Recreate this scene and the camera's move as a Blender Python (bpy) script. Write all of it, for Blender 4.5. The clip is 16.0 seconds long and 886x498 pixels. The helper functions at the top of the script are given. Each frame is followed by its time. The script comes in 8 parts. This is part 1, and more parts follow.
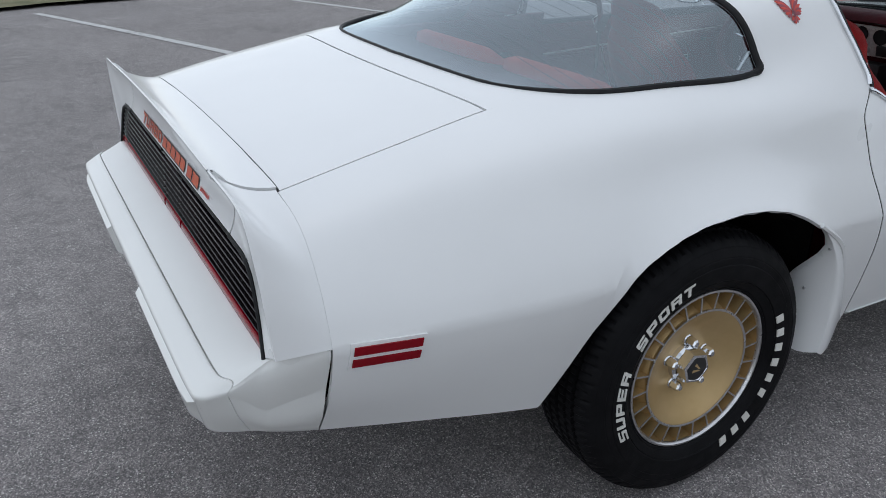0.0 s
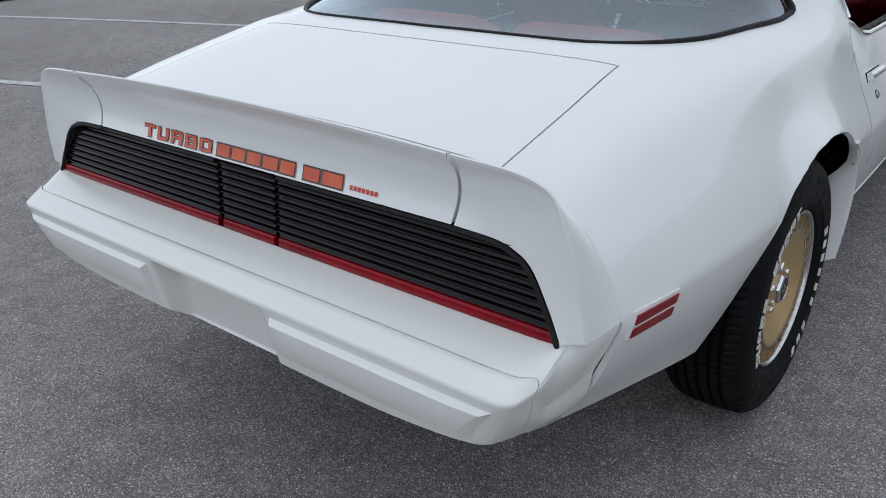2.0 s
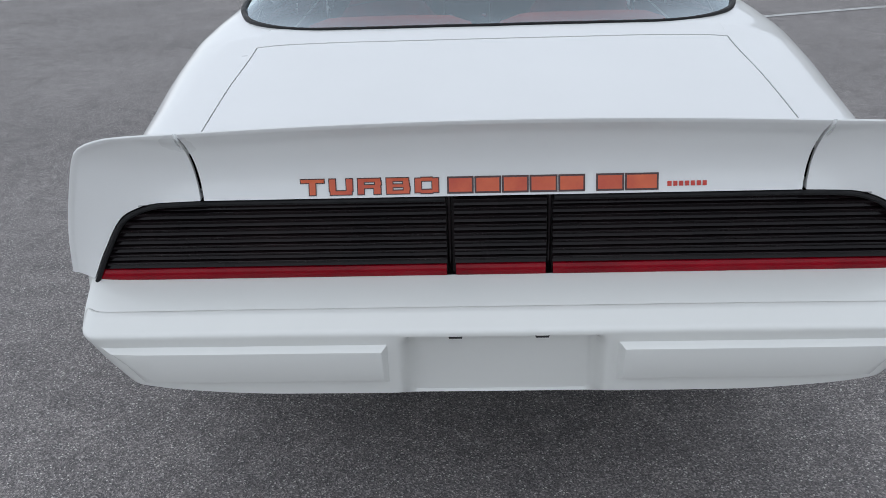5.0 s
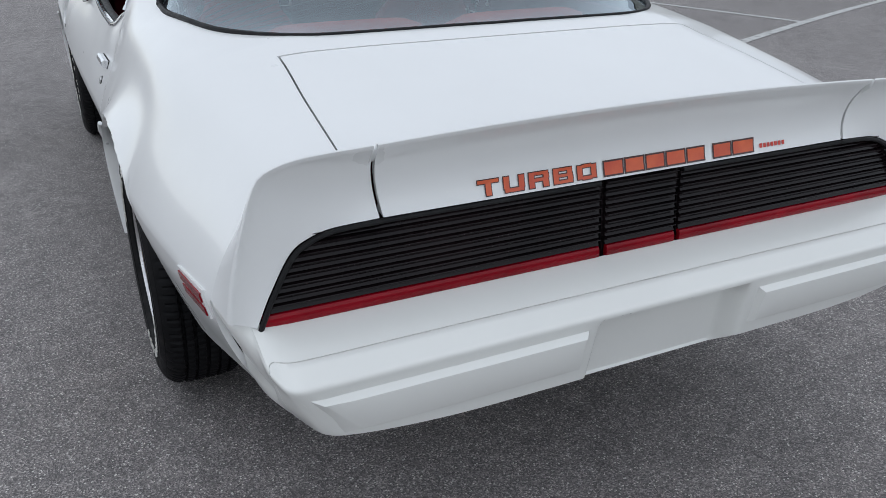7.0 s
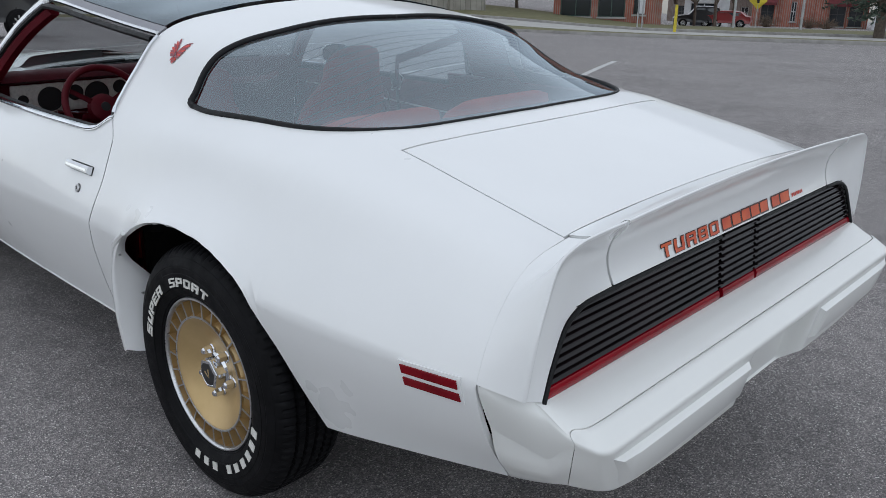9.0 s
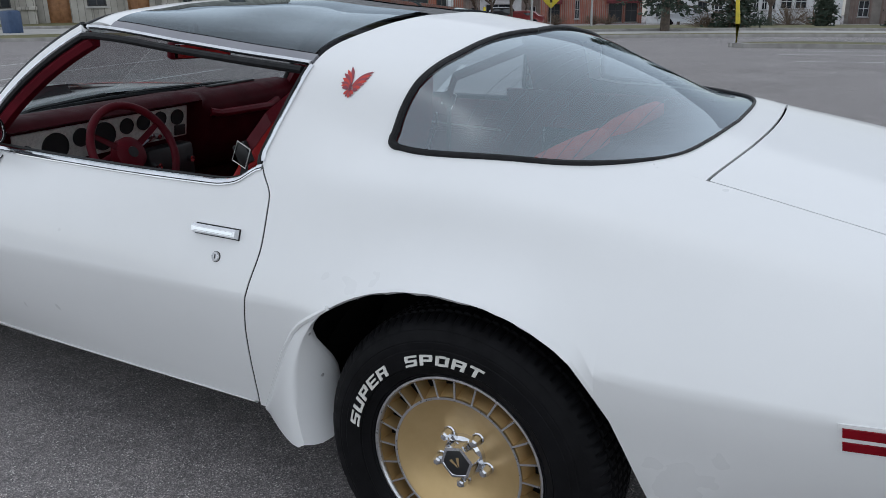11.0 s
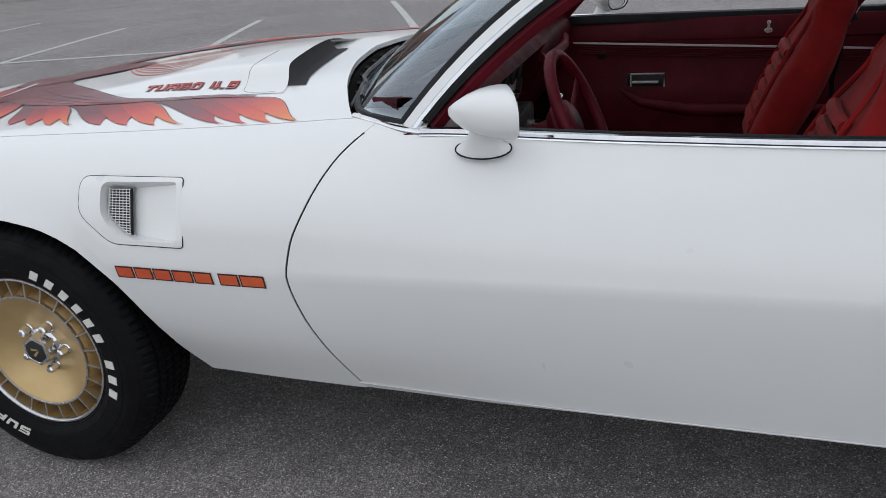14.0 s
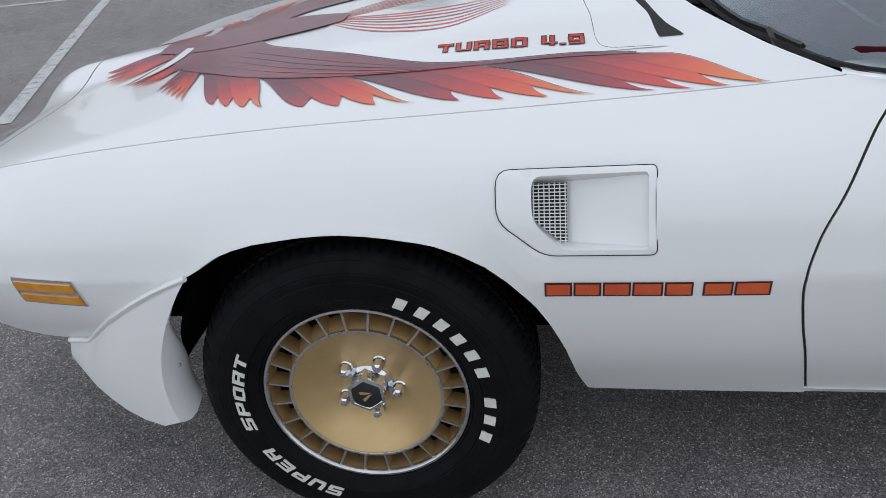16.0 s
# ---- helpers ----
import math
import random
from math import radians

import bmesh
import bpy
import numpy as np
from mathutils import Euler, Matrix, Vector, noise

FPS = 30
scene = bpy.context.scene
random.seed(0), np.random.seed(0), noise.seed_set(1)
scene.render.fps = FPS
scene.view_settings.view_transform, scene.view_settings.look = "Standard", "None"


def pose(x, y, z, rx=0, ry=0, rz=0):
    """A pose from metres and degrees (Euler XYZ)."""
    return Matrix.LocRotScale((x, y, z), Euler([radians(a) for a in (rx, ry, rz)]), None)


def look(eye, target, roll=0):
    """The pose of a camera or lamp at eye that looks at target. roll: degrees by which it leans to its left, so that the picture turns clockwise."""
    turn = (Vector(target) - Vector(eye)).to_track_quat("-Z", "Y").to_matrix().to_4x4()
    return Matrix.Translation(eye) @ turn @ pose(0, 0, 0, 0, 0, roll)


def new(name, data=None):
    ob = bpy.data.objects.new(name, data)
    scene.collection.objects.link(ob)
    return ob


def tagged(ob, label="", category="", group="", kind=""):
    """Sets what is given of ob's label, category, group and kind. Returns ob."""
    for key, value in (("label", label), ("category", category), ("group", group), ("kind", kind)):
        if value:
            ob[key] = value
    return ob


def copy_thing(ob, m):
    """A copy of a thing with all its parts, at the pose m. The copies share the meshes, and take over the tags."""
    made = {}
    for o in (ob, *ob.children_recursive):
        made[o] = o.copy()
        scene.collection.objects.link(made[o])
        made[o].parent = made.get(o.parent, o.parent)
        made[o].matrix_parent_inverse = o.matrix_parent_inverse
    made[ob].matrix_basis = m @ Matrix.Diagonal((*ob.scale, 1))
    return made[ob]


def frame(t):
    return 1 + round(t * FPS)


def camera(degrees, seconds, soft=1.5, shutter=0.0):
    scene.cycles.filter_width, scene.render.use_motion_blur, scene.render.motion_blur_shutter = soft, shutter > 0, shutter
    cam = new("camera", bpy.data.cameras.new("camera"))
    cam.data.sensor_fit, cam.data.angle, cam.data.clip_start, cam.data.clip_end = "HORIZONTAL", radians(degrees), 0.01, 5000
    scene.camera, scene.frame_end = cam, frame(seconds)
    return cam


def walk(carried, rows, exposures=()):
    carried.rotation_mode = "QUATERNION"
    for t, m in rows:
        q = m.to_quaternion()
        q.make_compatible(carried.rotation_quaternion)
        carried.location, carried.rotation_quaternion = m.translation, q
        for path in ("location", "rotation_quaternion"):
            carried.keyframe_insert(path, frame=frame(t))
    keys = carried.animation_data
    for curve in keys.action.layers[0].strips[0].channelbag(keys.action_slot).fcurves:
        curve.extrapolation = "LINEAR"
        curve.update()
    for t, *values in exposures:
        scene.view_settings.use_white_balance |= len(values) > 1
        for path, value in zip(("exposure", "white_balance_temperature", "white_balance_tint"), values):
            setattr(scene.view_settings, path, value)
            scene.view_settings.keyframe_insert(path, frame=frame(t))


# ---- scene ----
cam = camera(57.5, 16.0, 0.85)

PATH = [
    (0, (-1.3, -1.986, 1.364), (-0.422, -0.383, 0.553), 0.0),
    (0.5, (-1.475, -1.865, 1.334), (-0.483, -0.318, 0.543), -0.1),
    (1, (-1.628, -1.676, 1.347), (-0.487, -0.236, 0.557), -0.2),
    (1.5, (-1.817, -1.521, 1.328), (-0.535, -0.215, 0.522), -0.7),
    (2, (-1.967, -1.327, 1.288), (-0.547, -0.181, 0.47), -1.2),
    (2.5, (-2.049, -1.059, 1.279), (-0.54, -0.049, 0.439), -3.0),
    (3, (-2.212, -0.867, 1.316), (-0.606, -0.045, 0.454), -3.7),
    (5.5, (-2.356, 0.301, 1.275), (-0.538, 0.139, 0.457), -1.0),
    (6, (-2.23, 0.533, 1.217), (-0.447, 0.121, 0.41), -0.2),
    (6.5, (-2.181, 0.763, 1.213), (-0.46, 0.142, 0.403), 0.1),
    (7, (-2.148, 1.004, 1.266), (-0.504, 0.204, 0.456), 0.2),
    (7.5, (-2.048, 1.204, 1.241), (-0.462, 0.236, 0.5), -0.3),
    (8, (-1.961, 1.399, 1.28), (-0.461, 0.275, 0.583), -0.1),
    (10.3, (-1.168, 2.165, 1.328), (-0.104, 0.591, 0.704), -0.0),
    (10.5, (-1.058, 2.19, 1.332), (-0.027, 0.595, 0.703), -0.3),
    (11, (-0.733, 2.17, 1.325), (0.212, 0.523, 0.695), -1.1),
    (11.5, (-0.459, 2.174, 1.3), (0.419, 0.488, 0.676), -2.0),
    (12, (-0.143, 2.192, 1.302), (0.671, 0.486, 0.647), -2.8),
    (12.5, (0.16, 2.173, 1.284), (0.922, 0.454, 0.602), -3.4),
    (13, (0.466, 2.179, 1.289), (1.178, 0.452, 0.574), -3.9),
    (13.5, (0.826, 2.223, 1.29), (1.492, 0.491, 0.543), -4.3),
    (14, (1.169, 2.202, 1.283), (1.788, 0.467, 0.504), -4.8),
    (14.5, (1.517, 2.153, 1.293), (2.068, 0.412, 0.478), -5.0),
    (15, (1.842, 2.139, 1.29), (2.32, 0.397, 0.432), -5.0),
    (15.5, (2.139, 2.096, 1.281), (2.514, 0.356, 0.369), -5.1),
    (16, (2.382, 2.091, 1.332), (2.65, 0.349, 0.386), -5.2),
]
walk(cam, [(t, look(eye, target, roll)) for t, eye, target, roll in PATH], [(0, 0.23, 6200, 10), (3, 0.23, 6200, 10), (6, 0.27, 6290, 10), (8, 0.27, 6270, 10), (10.5, 0.22, 6210, 10), (12.5, 0.28, 6210, 11), (14.2, 0.34, 6500, 11), (15, 0.31, 6360, 11), (16, 0.28, 6310, 11)])

# ---- world and light ----
world = bpy.data.worlds.new("overcast_sky")
scene.world = world
world.use_nodes = True
wn, wl = world.node_tree.nodes, world.node_tree.links
sky = wn.new("ShaderNodeTexSky")
sky.sky_type = "NISHITA"
sky.sun_disc = False
sky.sun_elevation = radians(80)
sky.sun_rotation = radians(343)
sky.dust_density = 0.6
sky.air_density = 1.0
veil = wn.new("ShaderNodeHueSaturation")
veil.inputs["Saturation"].default_value = 0.30
wl.new(sky.outputs[0], veil.inputs["Color"])
wl.new(veil.outputs[0], wn["Background"].inputs["Color"])
wn["Background"].inputs["Strength"].default_value = 0.096
sun_data = bpy.data.lights.new("sun", "SUN")
sun_data.energy, sun_data.angle, sun_data.color = 1.25, radians(176), (0.92, 0.97, 1.0)
sun = new("sun", sun_data)
sun.matrix_world = look((0, 0, 20), (1.5, -4.5, 0))


# ---- materials ----
def shader(name, color=(0.5, 0.5, 0.5), rough=0.5, metal=0.0, coat=0.0, spec=0.5):
    m = bpy.data.materials.new(name)
    m.use_nodes = True
    b = m.node_tree.nodes["Principled BSDF"]
    b.inputs["Base Color"].default_value = (*color, 1)
    b.inputs["Roughness"].default_value = rough
    b.inputs["Metallic"].default_value = metal
    b.inputs["Coat Weight"].default_value = coat
    b.inputs["Coat Roughness"].default_value = 0.06
    b.inputs["Specular IOR Level"].default_value = spec
    return m


def node(m, kind, **inputs):
    n = m.node_tree.nodes.new(kind)
    for key, value in inputs.items():
        n.inputs[key.replace("_", " ")].default_value = value
    return n


def coords(m, scale=1.0, which="Object"):
    tc = m.node_tree.nodes.new("ShaderNodeTexCoord")
    mp = m.node_tree.nodes.new("ShaderNodeMapping")
    mp.inputs["Scale"].default_value = scale if isinstance(scale, tuple) else (scale,) * 3
    m.node_tree.links.new(tc.outputs[which], mp.inputs["Vector"])
    return mp.outputs["Vector"]


def ramp(m, fac, stops):
    r = m.node_tree.nodes.new("ShaderNodeValToRGB")
    while len(r.color_ramp.elements) < len(stops):
        r.color_ramp.elements.new(0.5)
    for e, (p, c) in zip(r.color_ramp.elements, stops):
        e.position, e.color = p, (*c, 1)
    m.node_tree.links.new(fac, r.inputs[0])
    return r.outputs[0]


def vary(m, stops, scale=8.0, detail=6.0, rough=None, bump=0.0, bump_scale=None, which="Object"):
    """Colour from noise, a second finer noise for relief and gloss."""
    t = m.node_tree
    b = t.nodes["Principled BSDF"]
    v = coords(m, 1.0, which)
    n1 = node(m, "ShaderNodeTexNoise", Scale=scale, Detail=detail, Roughness=0.6)
    t.links.new(v, n1.inputs["Vector"])
    t.links.new(ramp(m, n1.outputs[0], stops), b.inputs["Base Color"])
    if rough:
        n3 = node(m, "ShaderNodeTexNoise", Scale=scale * 2.3, Detail=4.0)
        t.links.new(v, n3.inputs["Vector"])
        r = node(m, "ShaderNodeMapRange", From_Min=0.3, From_Max=0.7, To_Min=rough[0], To_Max=rough[1])
        t.links.new(n3.outputs[0], r.inputs["Value"])
        t.links.new(r.outputs[0], b.inputs["Roughness"])
    if bump:
        n2 = node(m, "ShaderNodeTexNoise", Scale=bump_scale or scale * 10, Detail=4.0)
        t.links.new(v, n2.inputs["Vector"])
        bp = node(m, "ShaderNodeBump", Strength=bump, Distance=0.002)
        t.links.new(n2.outputs[0], bp.inputs["Height"])
        t.links.new(bp.outputs[0], b.inputs["Normal"])
    return m


def paint(name, color):
    m = shader(name, color, 0.32, 0.0, 0.6)
    lo, hi = tuple(c * 0.965 for c in color), color
    vary(m, ((0.35, lo), (0.65, hi)), 1.7, 5.0, (0.27, 0.38), 0.03, 420.0)
    return m


WHITE = paint("white_car_paint", (0.80, 0.805, 0.80))
BUMPER_WHITE = paint("white_flexible_bumper_paint", (0.79, 0.795, 0.77))
SEAM = shader("panel_gap_black", (0.012, 0.012, 0.013), 0.8)
LINER = vary(shader("black_undercoat", (0.005, 0.005, 0.005), 0.9, 0.0, 0.0, 0.1), ((0.3, (0.003, 0.003, 0.003)), (0.7, (0.006, 0.006, 0.0055))), 14.0)
RUBBER = vary(shader("black_rubber_seal", (0.009, 0.009, 0.010), 0.5, 0.0, 0.0, 0.22), ((0.3, (0.006, 0.006, 0.007)), (0.7, (0.013, 0.013, 0.014))), 30.0, rough=(0.42, 0.62))
CHROME = vary(shader("chrome", (0.75, 0.76, 0.78), 0.1, 1.0), ((0.3, (0.62, 0.63, 0.65)), (0.7, (0.8, 0.81, 0.83))), 20.0, rough=(0.06, 0.16))
SILVER = vary(shader("brushed_aluminium", (0.6, 0.6, 0.6), 0.3, 1.0), ((0.3, (0.52, 0.52, 0.53)), (0.7, (0.68, 0.68, 0.68))), 60.0, rough=(0.25, 0.4))
GOLD = vary(shader("gold_wheel_paint", (0.55, 0.36, 0.13), 0.35, 0.6, 0.1), ((0.3, (0.50, 0.35, 0.16)), (0.7, (0.60, 0.43, 0.215))), 9.0, rough=(0.36, 0.48))
TYRE = vary(shader("tyre_rubber", (0.007, 0.007, 0.008), 0.6, 0.0, 0.0, 0.13), ((0.35, (0.0030, 0.0030, 0.0036)), (0.7, (0.0065, 0.0065, 0.0078))), 12.0, rough=(0.5, 0.7), bump=0.25, bump_scale=300.0)
LETTER = vary(shader("raised_white_rubber", (0.7, 0.69, 0.65), 0.7), ((0.3, (0.58, 0.57, 0.52)), (0.7, (0.74, 0.73, 0.69))), 40.0)
SMOKE = vary(shader("smoked_lamp_grille", (0.008, 0.006, 0.008), 0.2, 0.0, 0.0, 0.24), ((0.3, (0.004, 0.003, 0.004)), (0.7, (0.013, 0.008, 0.009))), 6.0, rough=(0.10, 0.22))
RED_LENS = vary(shader("red_lamp_lens", (0.3, 0.004, 0.014), 0.12, 0.0, 0.0, 0.22), ((0.3, (0.15, 0.001, 0.006)), (0.7, (0.28, 0.002, 0.011))), 7.0, rough=(0.08, 0.2))
AMBER_LENS = vary(shader("amber_lamp_lens", (0.62, 0.25, 0.012), 0.15, 0.0, 0.6), ((0.3, (0.52, 0.19, 0.008)), (0.7, (0.7, 0.32, 0.02))), 25.0, rough=(0.1, 0.22))
BLACK_TRIM = vary(shader("black_trim", (0.014, 0.014, 0.015), 0.45), ((0.3, (0.010, 0.010, 0.010)), (0.7, (0.022, 0.022, 0.023))), 20.0, rough=(0.35, 0.55))
BRIGHT = vary(shader("bright_trim", (0.75, 0.74, 0.72), 0.3, 0.2), ((0.3, (0.68, 0.67, 0.65)), (0.7, (0.8, 0.79, 0.77))), 30.0)
RED_VINYL = vary(shader("dark_red_vinyl", (0.10, 0.004, 0.011), 0.5, 0.0, 0.0, 0.2), ((0.3, (0.076, 0.0035, 0.0085)), (0.7, (0.120, 0.006, 0.014))), 9.0, rough=(0.38, 0.55), bump=0.25, bump_scale=260.0)
RED_CLOTH = vary(shader("red_velour_cloth", (0.24, 0.010, 0.012), 0.9, 0.0, 0.0, 0.2), ((0.3, (0.24, 0.008, 0.009)), (0.7, (0.37, 0.015, 0.014))), 14.0, bump=0.5, bump_scale=500.0)
# seat cloth with brightness added in its colour, to show through the tinted window
BRIGHTENED_CLOTH = vary(shader("sun_faded_red_cloth", (0.5, 0.07, 0.045), 0.9), ((0.3, (0.55, 0.06, 0.035)), (0.7, (0.75, 0.12, 0.065))), 10.0, bump=0.5, bump_scale=500.0)
RED_CLOTH.node_tree.nodes["Principled BSDF"].inputs["Sheen Weight"].default_value = 0.1
DECAL_ORANGE = vary(shader("orange_decal_film", (0.62, 0.09, 0.03), 0.3, 0.0, 0.1), ((0.3, (0.52, 0.06, 0.025)), (0.7, (0.7, 0.13, 0.04))), 14.0)
DECAL_RED = vary(shader("red_decal_film", (0.5, 0.03, 0.025), 0.3, 0.0, 0.1), ((0.3, (0.46, 0.024, 0.018)), (0.7, (0.66, 0.06, 0.03))), 14.0)
DECAL_MAROON = vary(shader("maroon_decal_film", (0.17, 0.03, 0.05), 0.3, 0.0, 0.1), ((0.3, (0.12, 0.022, 0.036)), (0.7, (0.20, 0.036, 0.055))), 14.0)
DECAL_PLUM = vary(shader("plum_decal_film", (0.27, 0.04, 0.06), 0.3, 0.0, 0.1), ((0.3, (0.22, 0.032, 0.05)), (0.7, (0.32, 0.048, 0.065))), 14.0)
DECAL_DARK = shader("dark_decal_outline", (0.05, 0.012, 0.012), 0.35, 0.0, 0.4)


def glass(name, tint, rough=0.02, gloss=0.09):
    """A thin tinted pane: clear film mixed with a glossy surface."""
    m = bpy.data.materials.new(name)
    m.use_nodes = True
    t = m.node_tree
    t.nodes.clear()
    out = t.nodes.new("ShaderNodeOutputMaterial")
    tr = t.nodes.new("ShaderNodeBsdfTransparent")
    tr.inputs[0].default_value = (*tint, 1)
    gl = t.nodes.new("ShaderNodeBsdfGlossy")
    gl.inputs["Roughness"].default_value = rough
    gl.inputs["Color"].default_value = (0.82, 0.93, 1.0, 1)
    lw = t.nodes.new("ShaderNodeLayerWeight")
    lw.inputs["Blend"].default_value = 0.5
    steep = t.nodes.new("ShaderNodeMath")
    steep.operation = "POWER"
    steep.inputs[1].default_value = 4.0
    t.links.new(lw.outputs["Facing"], steep.inputs[0])
    fr = t.nodes.new("ShaderNodeMath")
    fr.operation = "MULTIPLY_ADD"
    fr.inputs[1].default_value = 1.0 - gloss
    fr.inputs[2].default_value = gloss
    t.links.new(steep.outputs[0], fr.inputs[0])
    mix = t.nodes.new("ShaderNodeMixShader")
    t.links.new(fr.outputs[0], mix.inputs[0])
    t.links.new(tr.outputs[0], mix.inputs[1])
    t.links.new(gl.outputs[0], mix.inputs[2])
    t.links.new(mix.outputs[0], out.inputs[0])
    return m


GLASS = glass("clear_windscreen_glass", (0.72, 0.77, 0.78), 0.02, 0.20)
REAR_GLASS = glass("tinted_rear_window_glass", (0.52, 0.60, 0.64), 0.02, 0.20)
PANEL_GREY = vary(shader("satin_grey_panel_edge", (0.24, 0.24, 0.26), 0.4, 0.2), ((0.3, (0.22, 0.22, 0.24)), (0.7, (0.26, 0.26, 0.28))), 6.0, rough=(0.35, 0.45))
ROOF_GLASS = glass("smoked_roof_glass", (0.10, 0.105, 0.115), 0.03, 0.035)
MIRROR = shader("mirror_glass", (0.8, 0.82, 0.84), 0.03, 1.0)


# ---- mesh helpers ----
def tidy(me, angle=40.0):
    me.polygons.foreach_set("use_smooth", [True] * len(me.polygons))
    me.set_sharp_from_angle(angle=radians(angle))
    me.update()


def part(name, bm, material, parent=None, label="", angle=40.0):
    """One bmesh as one mesh object, under a thing or a part."""
    me = bpy.data.meshes.new(name)
    bm.to_mesh(me)
    bm.free()
    tidy(me, angle)
    me.materials.append(material)
    ob = new(name, me)
    ob.parent = parent
    if label:
        ob["label"] = label
    return ob


def thing(name, label, category, m=Matrix(), group="", kind=""):
    ob = new(name)
    ob.matrix_world = m
    return tagged(ob, label, category, group, kind)


def add_grid(bm, rows, close=False, flip=False):
    """Quads over rows of points."""
    vs = [[bm.verts.new(p) for p in row] for row in rows]
    for a, b in zip(vs, vs[1:]):
        n = len(a)
        for k in range(n if close else n - 1):
            q = (a[k], a[(k + 1) % n], b[(k + 1) % n], b[k])
            if flip:
                q = q[::-1]
            try:
                bm.faces.new(q)
            except ValueError:
                pass
    return vs


def weld(bm, d=0.0004):
    bmesh.ops.remove_doubles(bm, verts=bm.verts, dist=d)
    bm.normal_update()
    return bm


def flange(bm, depth=0.012):
    """Folds the open edges of a panel inwards."""
    bm.normal_update()
    edges = [e for e in bm.edges if e.is_boundary]
    normals = {v: v.normal.copy() for e in edges for v in e.verts}
    made = bmesh.ops.extrude_edge_only(bm, edges=edges)["geom"]
    for e in edges:
        e.smooth = False
    fresh = [g for g in made if isinstance(g, bmesh.types.BMVert)]
    old = list(normals.items())
    from mathutils import kdtree
    tree = kdtree.KDTree(len(old))
    for k, (v, n) in enumerate(old):
        tree.insert(v.co, k)
    tree.balance()
    for v in fresh:
        _, k, _ = tree.find(v.co)
        v.co -= old[k][1] * depth
    return bm


def box(bm, x0, x1, y0, y1, z0, z1, bevel=0.0, m=None, segments=2):
    made = bmesh.ops.create_cube(bm, size=1.0)["verts"]
    for v in made:
        v.co = Vector((x0 + (v.co.x + 0.5) * (x1 - x0), y0 + (v.co.y + 0.5) * (y1 - y0), z0 + (v.co.z + 0.5) * (z1 - z0)))
    if bevel:
        edges = list({e for v in made for e in v.link_edges})
        made = bmesh.ops.bevel(bm, geom=edges, offset=bevel, segments=segments, affect="EDGES", profile=0.5)["verts"]
    if m is not None:
        bmesh.ops.transform(bm, matrix=m, verts=list(made))
    return bm


def lathe(bm, profile, n=48, axis="y", start=0.0):
    """Turns (radius, along) points round an axis."""
    rows = []
    for r, h in profile:
        ring = []
        for k in range(n):
            a = start + 2 * math.pi * k / n
            c, s = r * math.cos(a), r * math.sin(a)
            ring.append((c, h, s) if axis == "y" else (c, s, h) if axis == "z" else (h, c, s))
        rows.append(ring)
    add_grid(bm, rows, close=True)
    return bm


def tube(bm, points, radius, n=8, cap=True):
    """A round bar along points; radius is one number or one for each point."""
    pts = [Vector(p) for p in points]
    rows, up = [], Vector((0, 0, 1))
    for k, p in enumerate(pts):
        d = (pts[min(k + 1, len(pts) - 1)] - pts[max(k - 1, 0)]).normalized()
        side = d.cross(up)
        if side.length < 1e-3:
            side = d.cross(Vector((1, 0, 0)))
        side.normalize()
        high = side.cross(d)
        r = radius[k] if isinstance(radius, (list, tuple)) else radius
        rows.append([p + side * (r * math.cos(2 * math.pi * j / n)) + high * (r * math.sin(2 * math.pi * j / n)) for j in range(n)])
    vs = add_grid(bm, rows, close=True)
    if cap:
        for ring in (vs[0][::-1], vs[-1]):
            try:
                bm.faces.new(ring)
            except ValueError:
                pass
    return bm


def sweep(bm, path, section):
    """A closed section of (side, up) points carried along a path; every path entry is (place, side, up)."""
    rows = [[Vector(p) + Vector(s) * a + Vector(u) * b for a, b in section] for p, s, u in path]
    vs = add_grid(bm, rows, close=True)
    for ring in (vs[0][::-1], vs[-1]):
        try:
            bm.faces.new(ring)
        except ValueError:
            pass
    return bm


def pchip(xs, ys, x):
    """Monotone cubic through points."""
    xs, ys = np.asarray(xs, float), np.asarray(ys, float)
    h, d = np.diff(xs), np.diff(ys) / np.diff(xs)
    m = np.zeros(len(xs))
    m[0], m[-1] = d[0], d[-1]
    for k in range(1, len(xs) - 1):
        if d[k - 1] * d[k] > 0:
            w1, w2 = 2 * h[k] + h[k - 1], h[k] + 2 * h[k - 1]
            m[k] = (w1 + w2) / (w1 / d[k - 1] + w2 / d[k])
    k = int(np.clip(np.searchsorted(xs, x) - 1, 0, len(h) - 1))
    t = np.clip((x - xs[k]) / h[k], 0, 1)
    a, b, c, e = (1 + 2 * t) * (1 - t) ** 2, t * (1 - t) ** 2, t * t * (3 - 2 * t), t * t * (t - 1)
    return a * ys[k] + b * h[k] * m[k] + c * ys[k + 1] + e * h[k] * m[k + 1]


def curve(points, n):
    """n places along a smooth line through points."""
    pts = [np.array(p, float) for p in points]
    t = np.r_[0, np.cumsum([np.linalg.norm(b - a) for a, b in zip(pts, pts[1:])])]
    grid = np.linspace(0, t[-1], n)
    return [Vector([pchip(t, [p[c] for p in pts], g) for c in range(3)]) for g in grid]


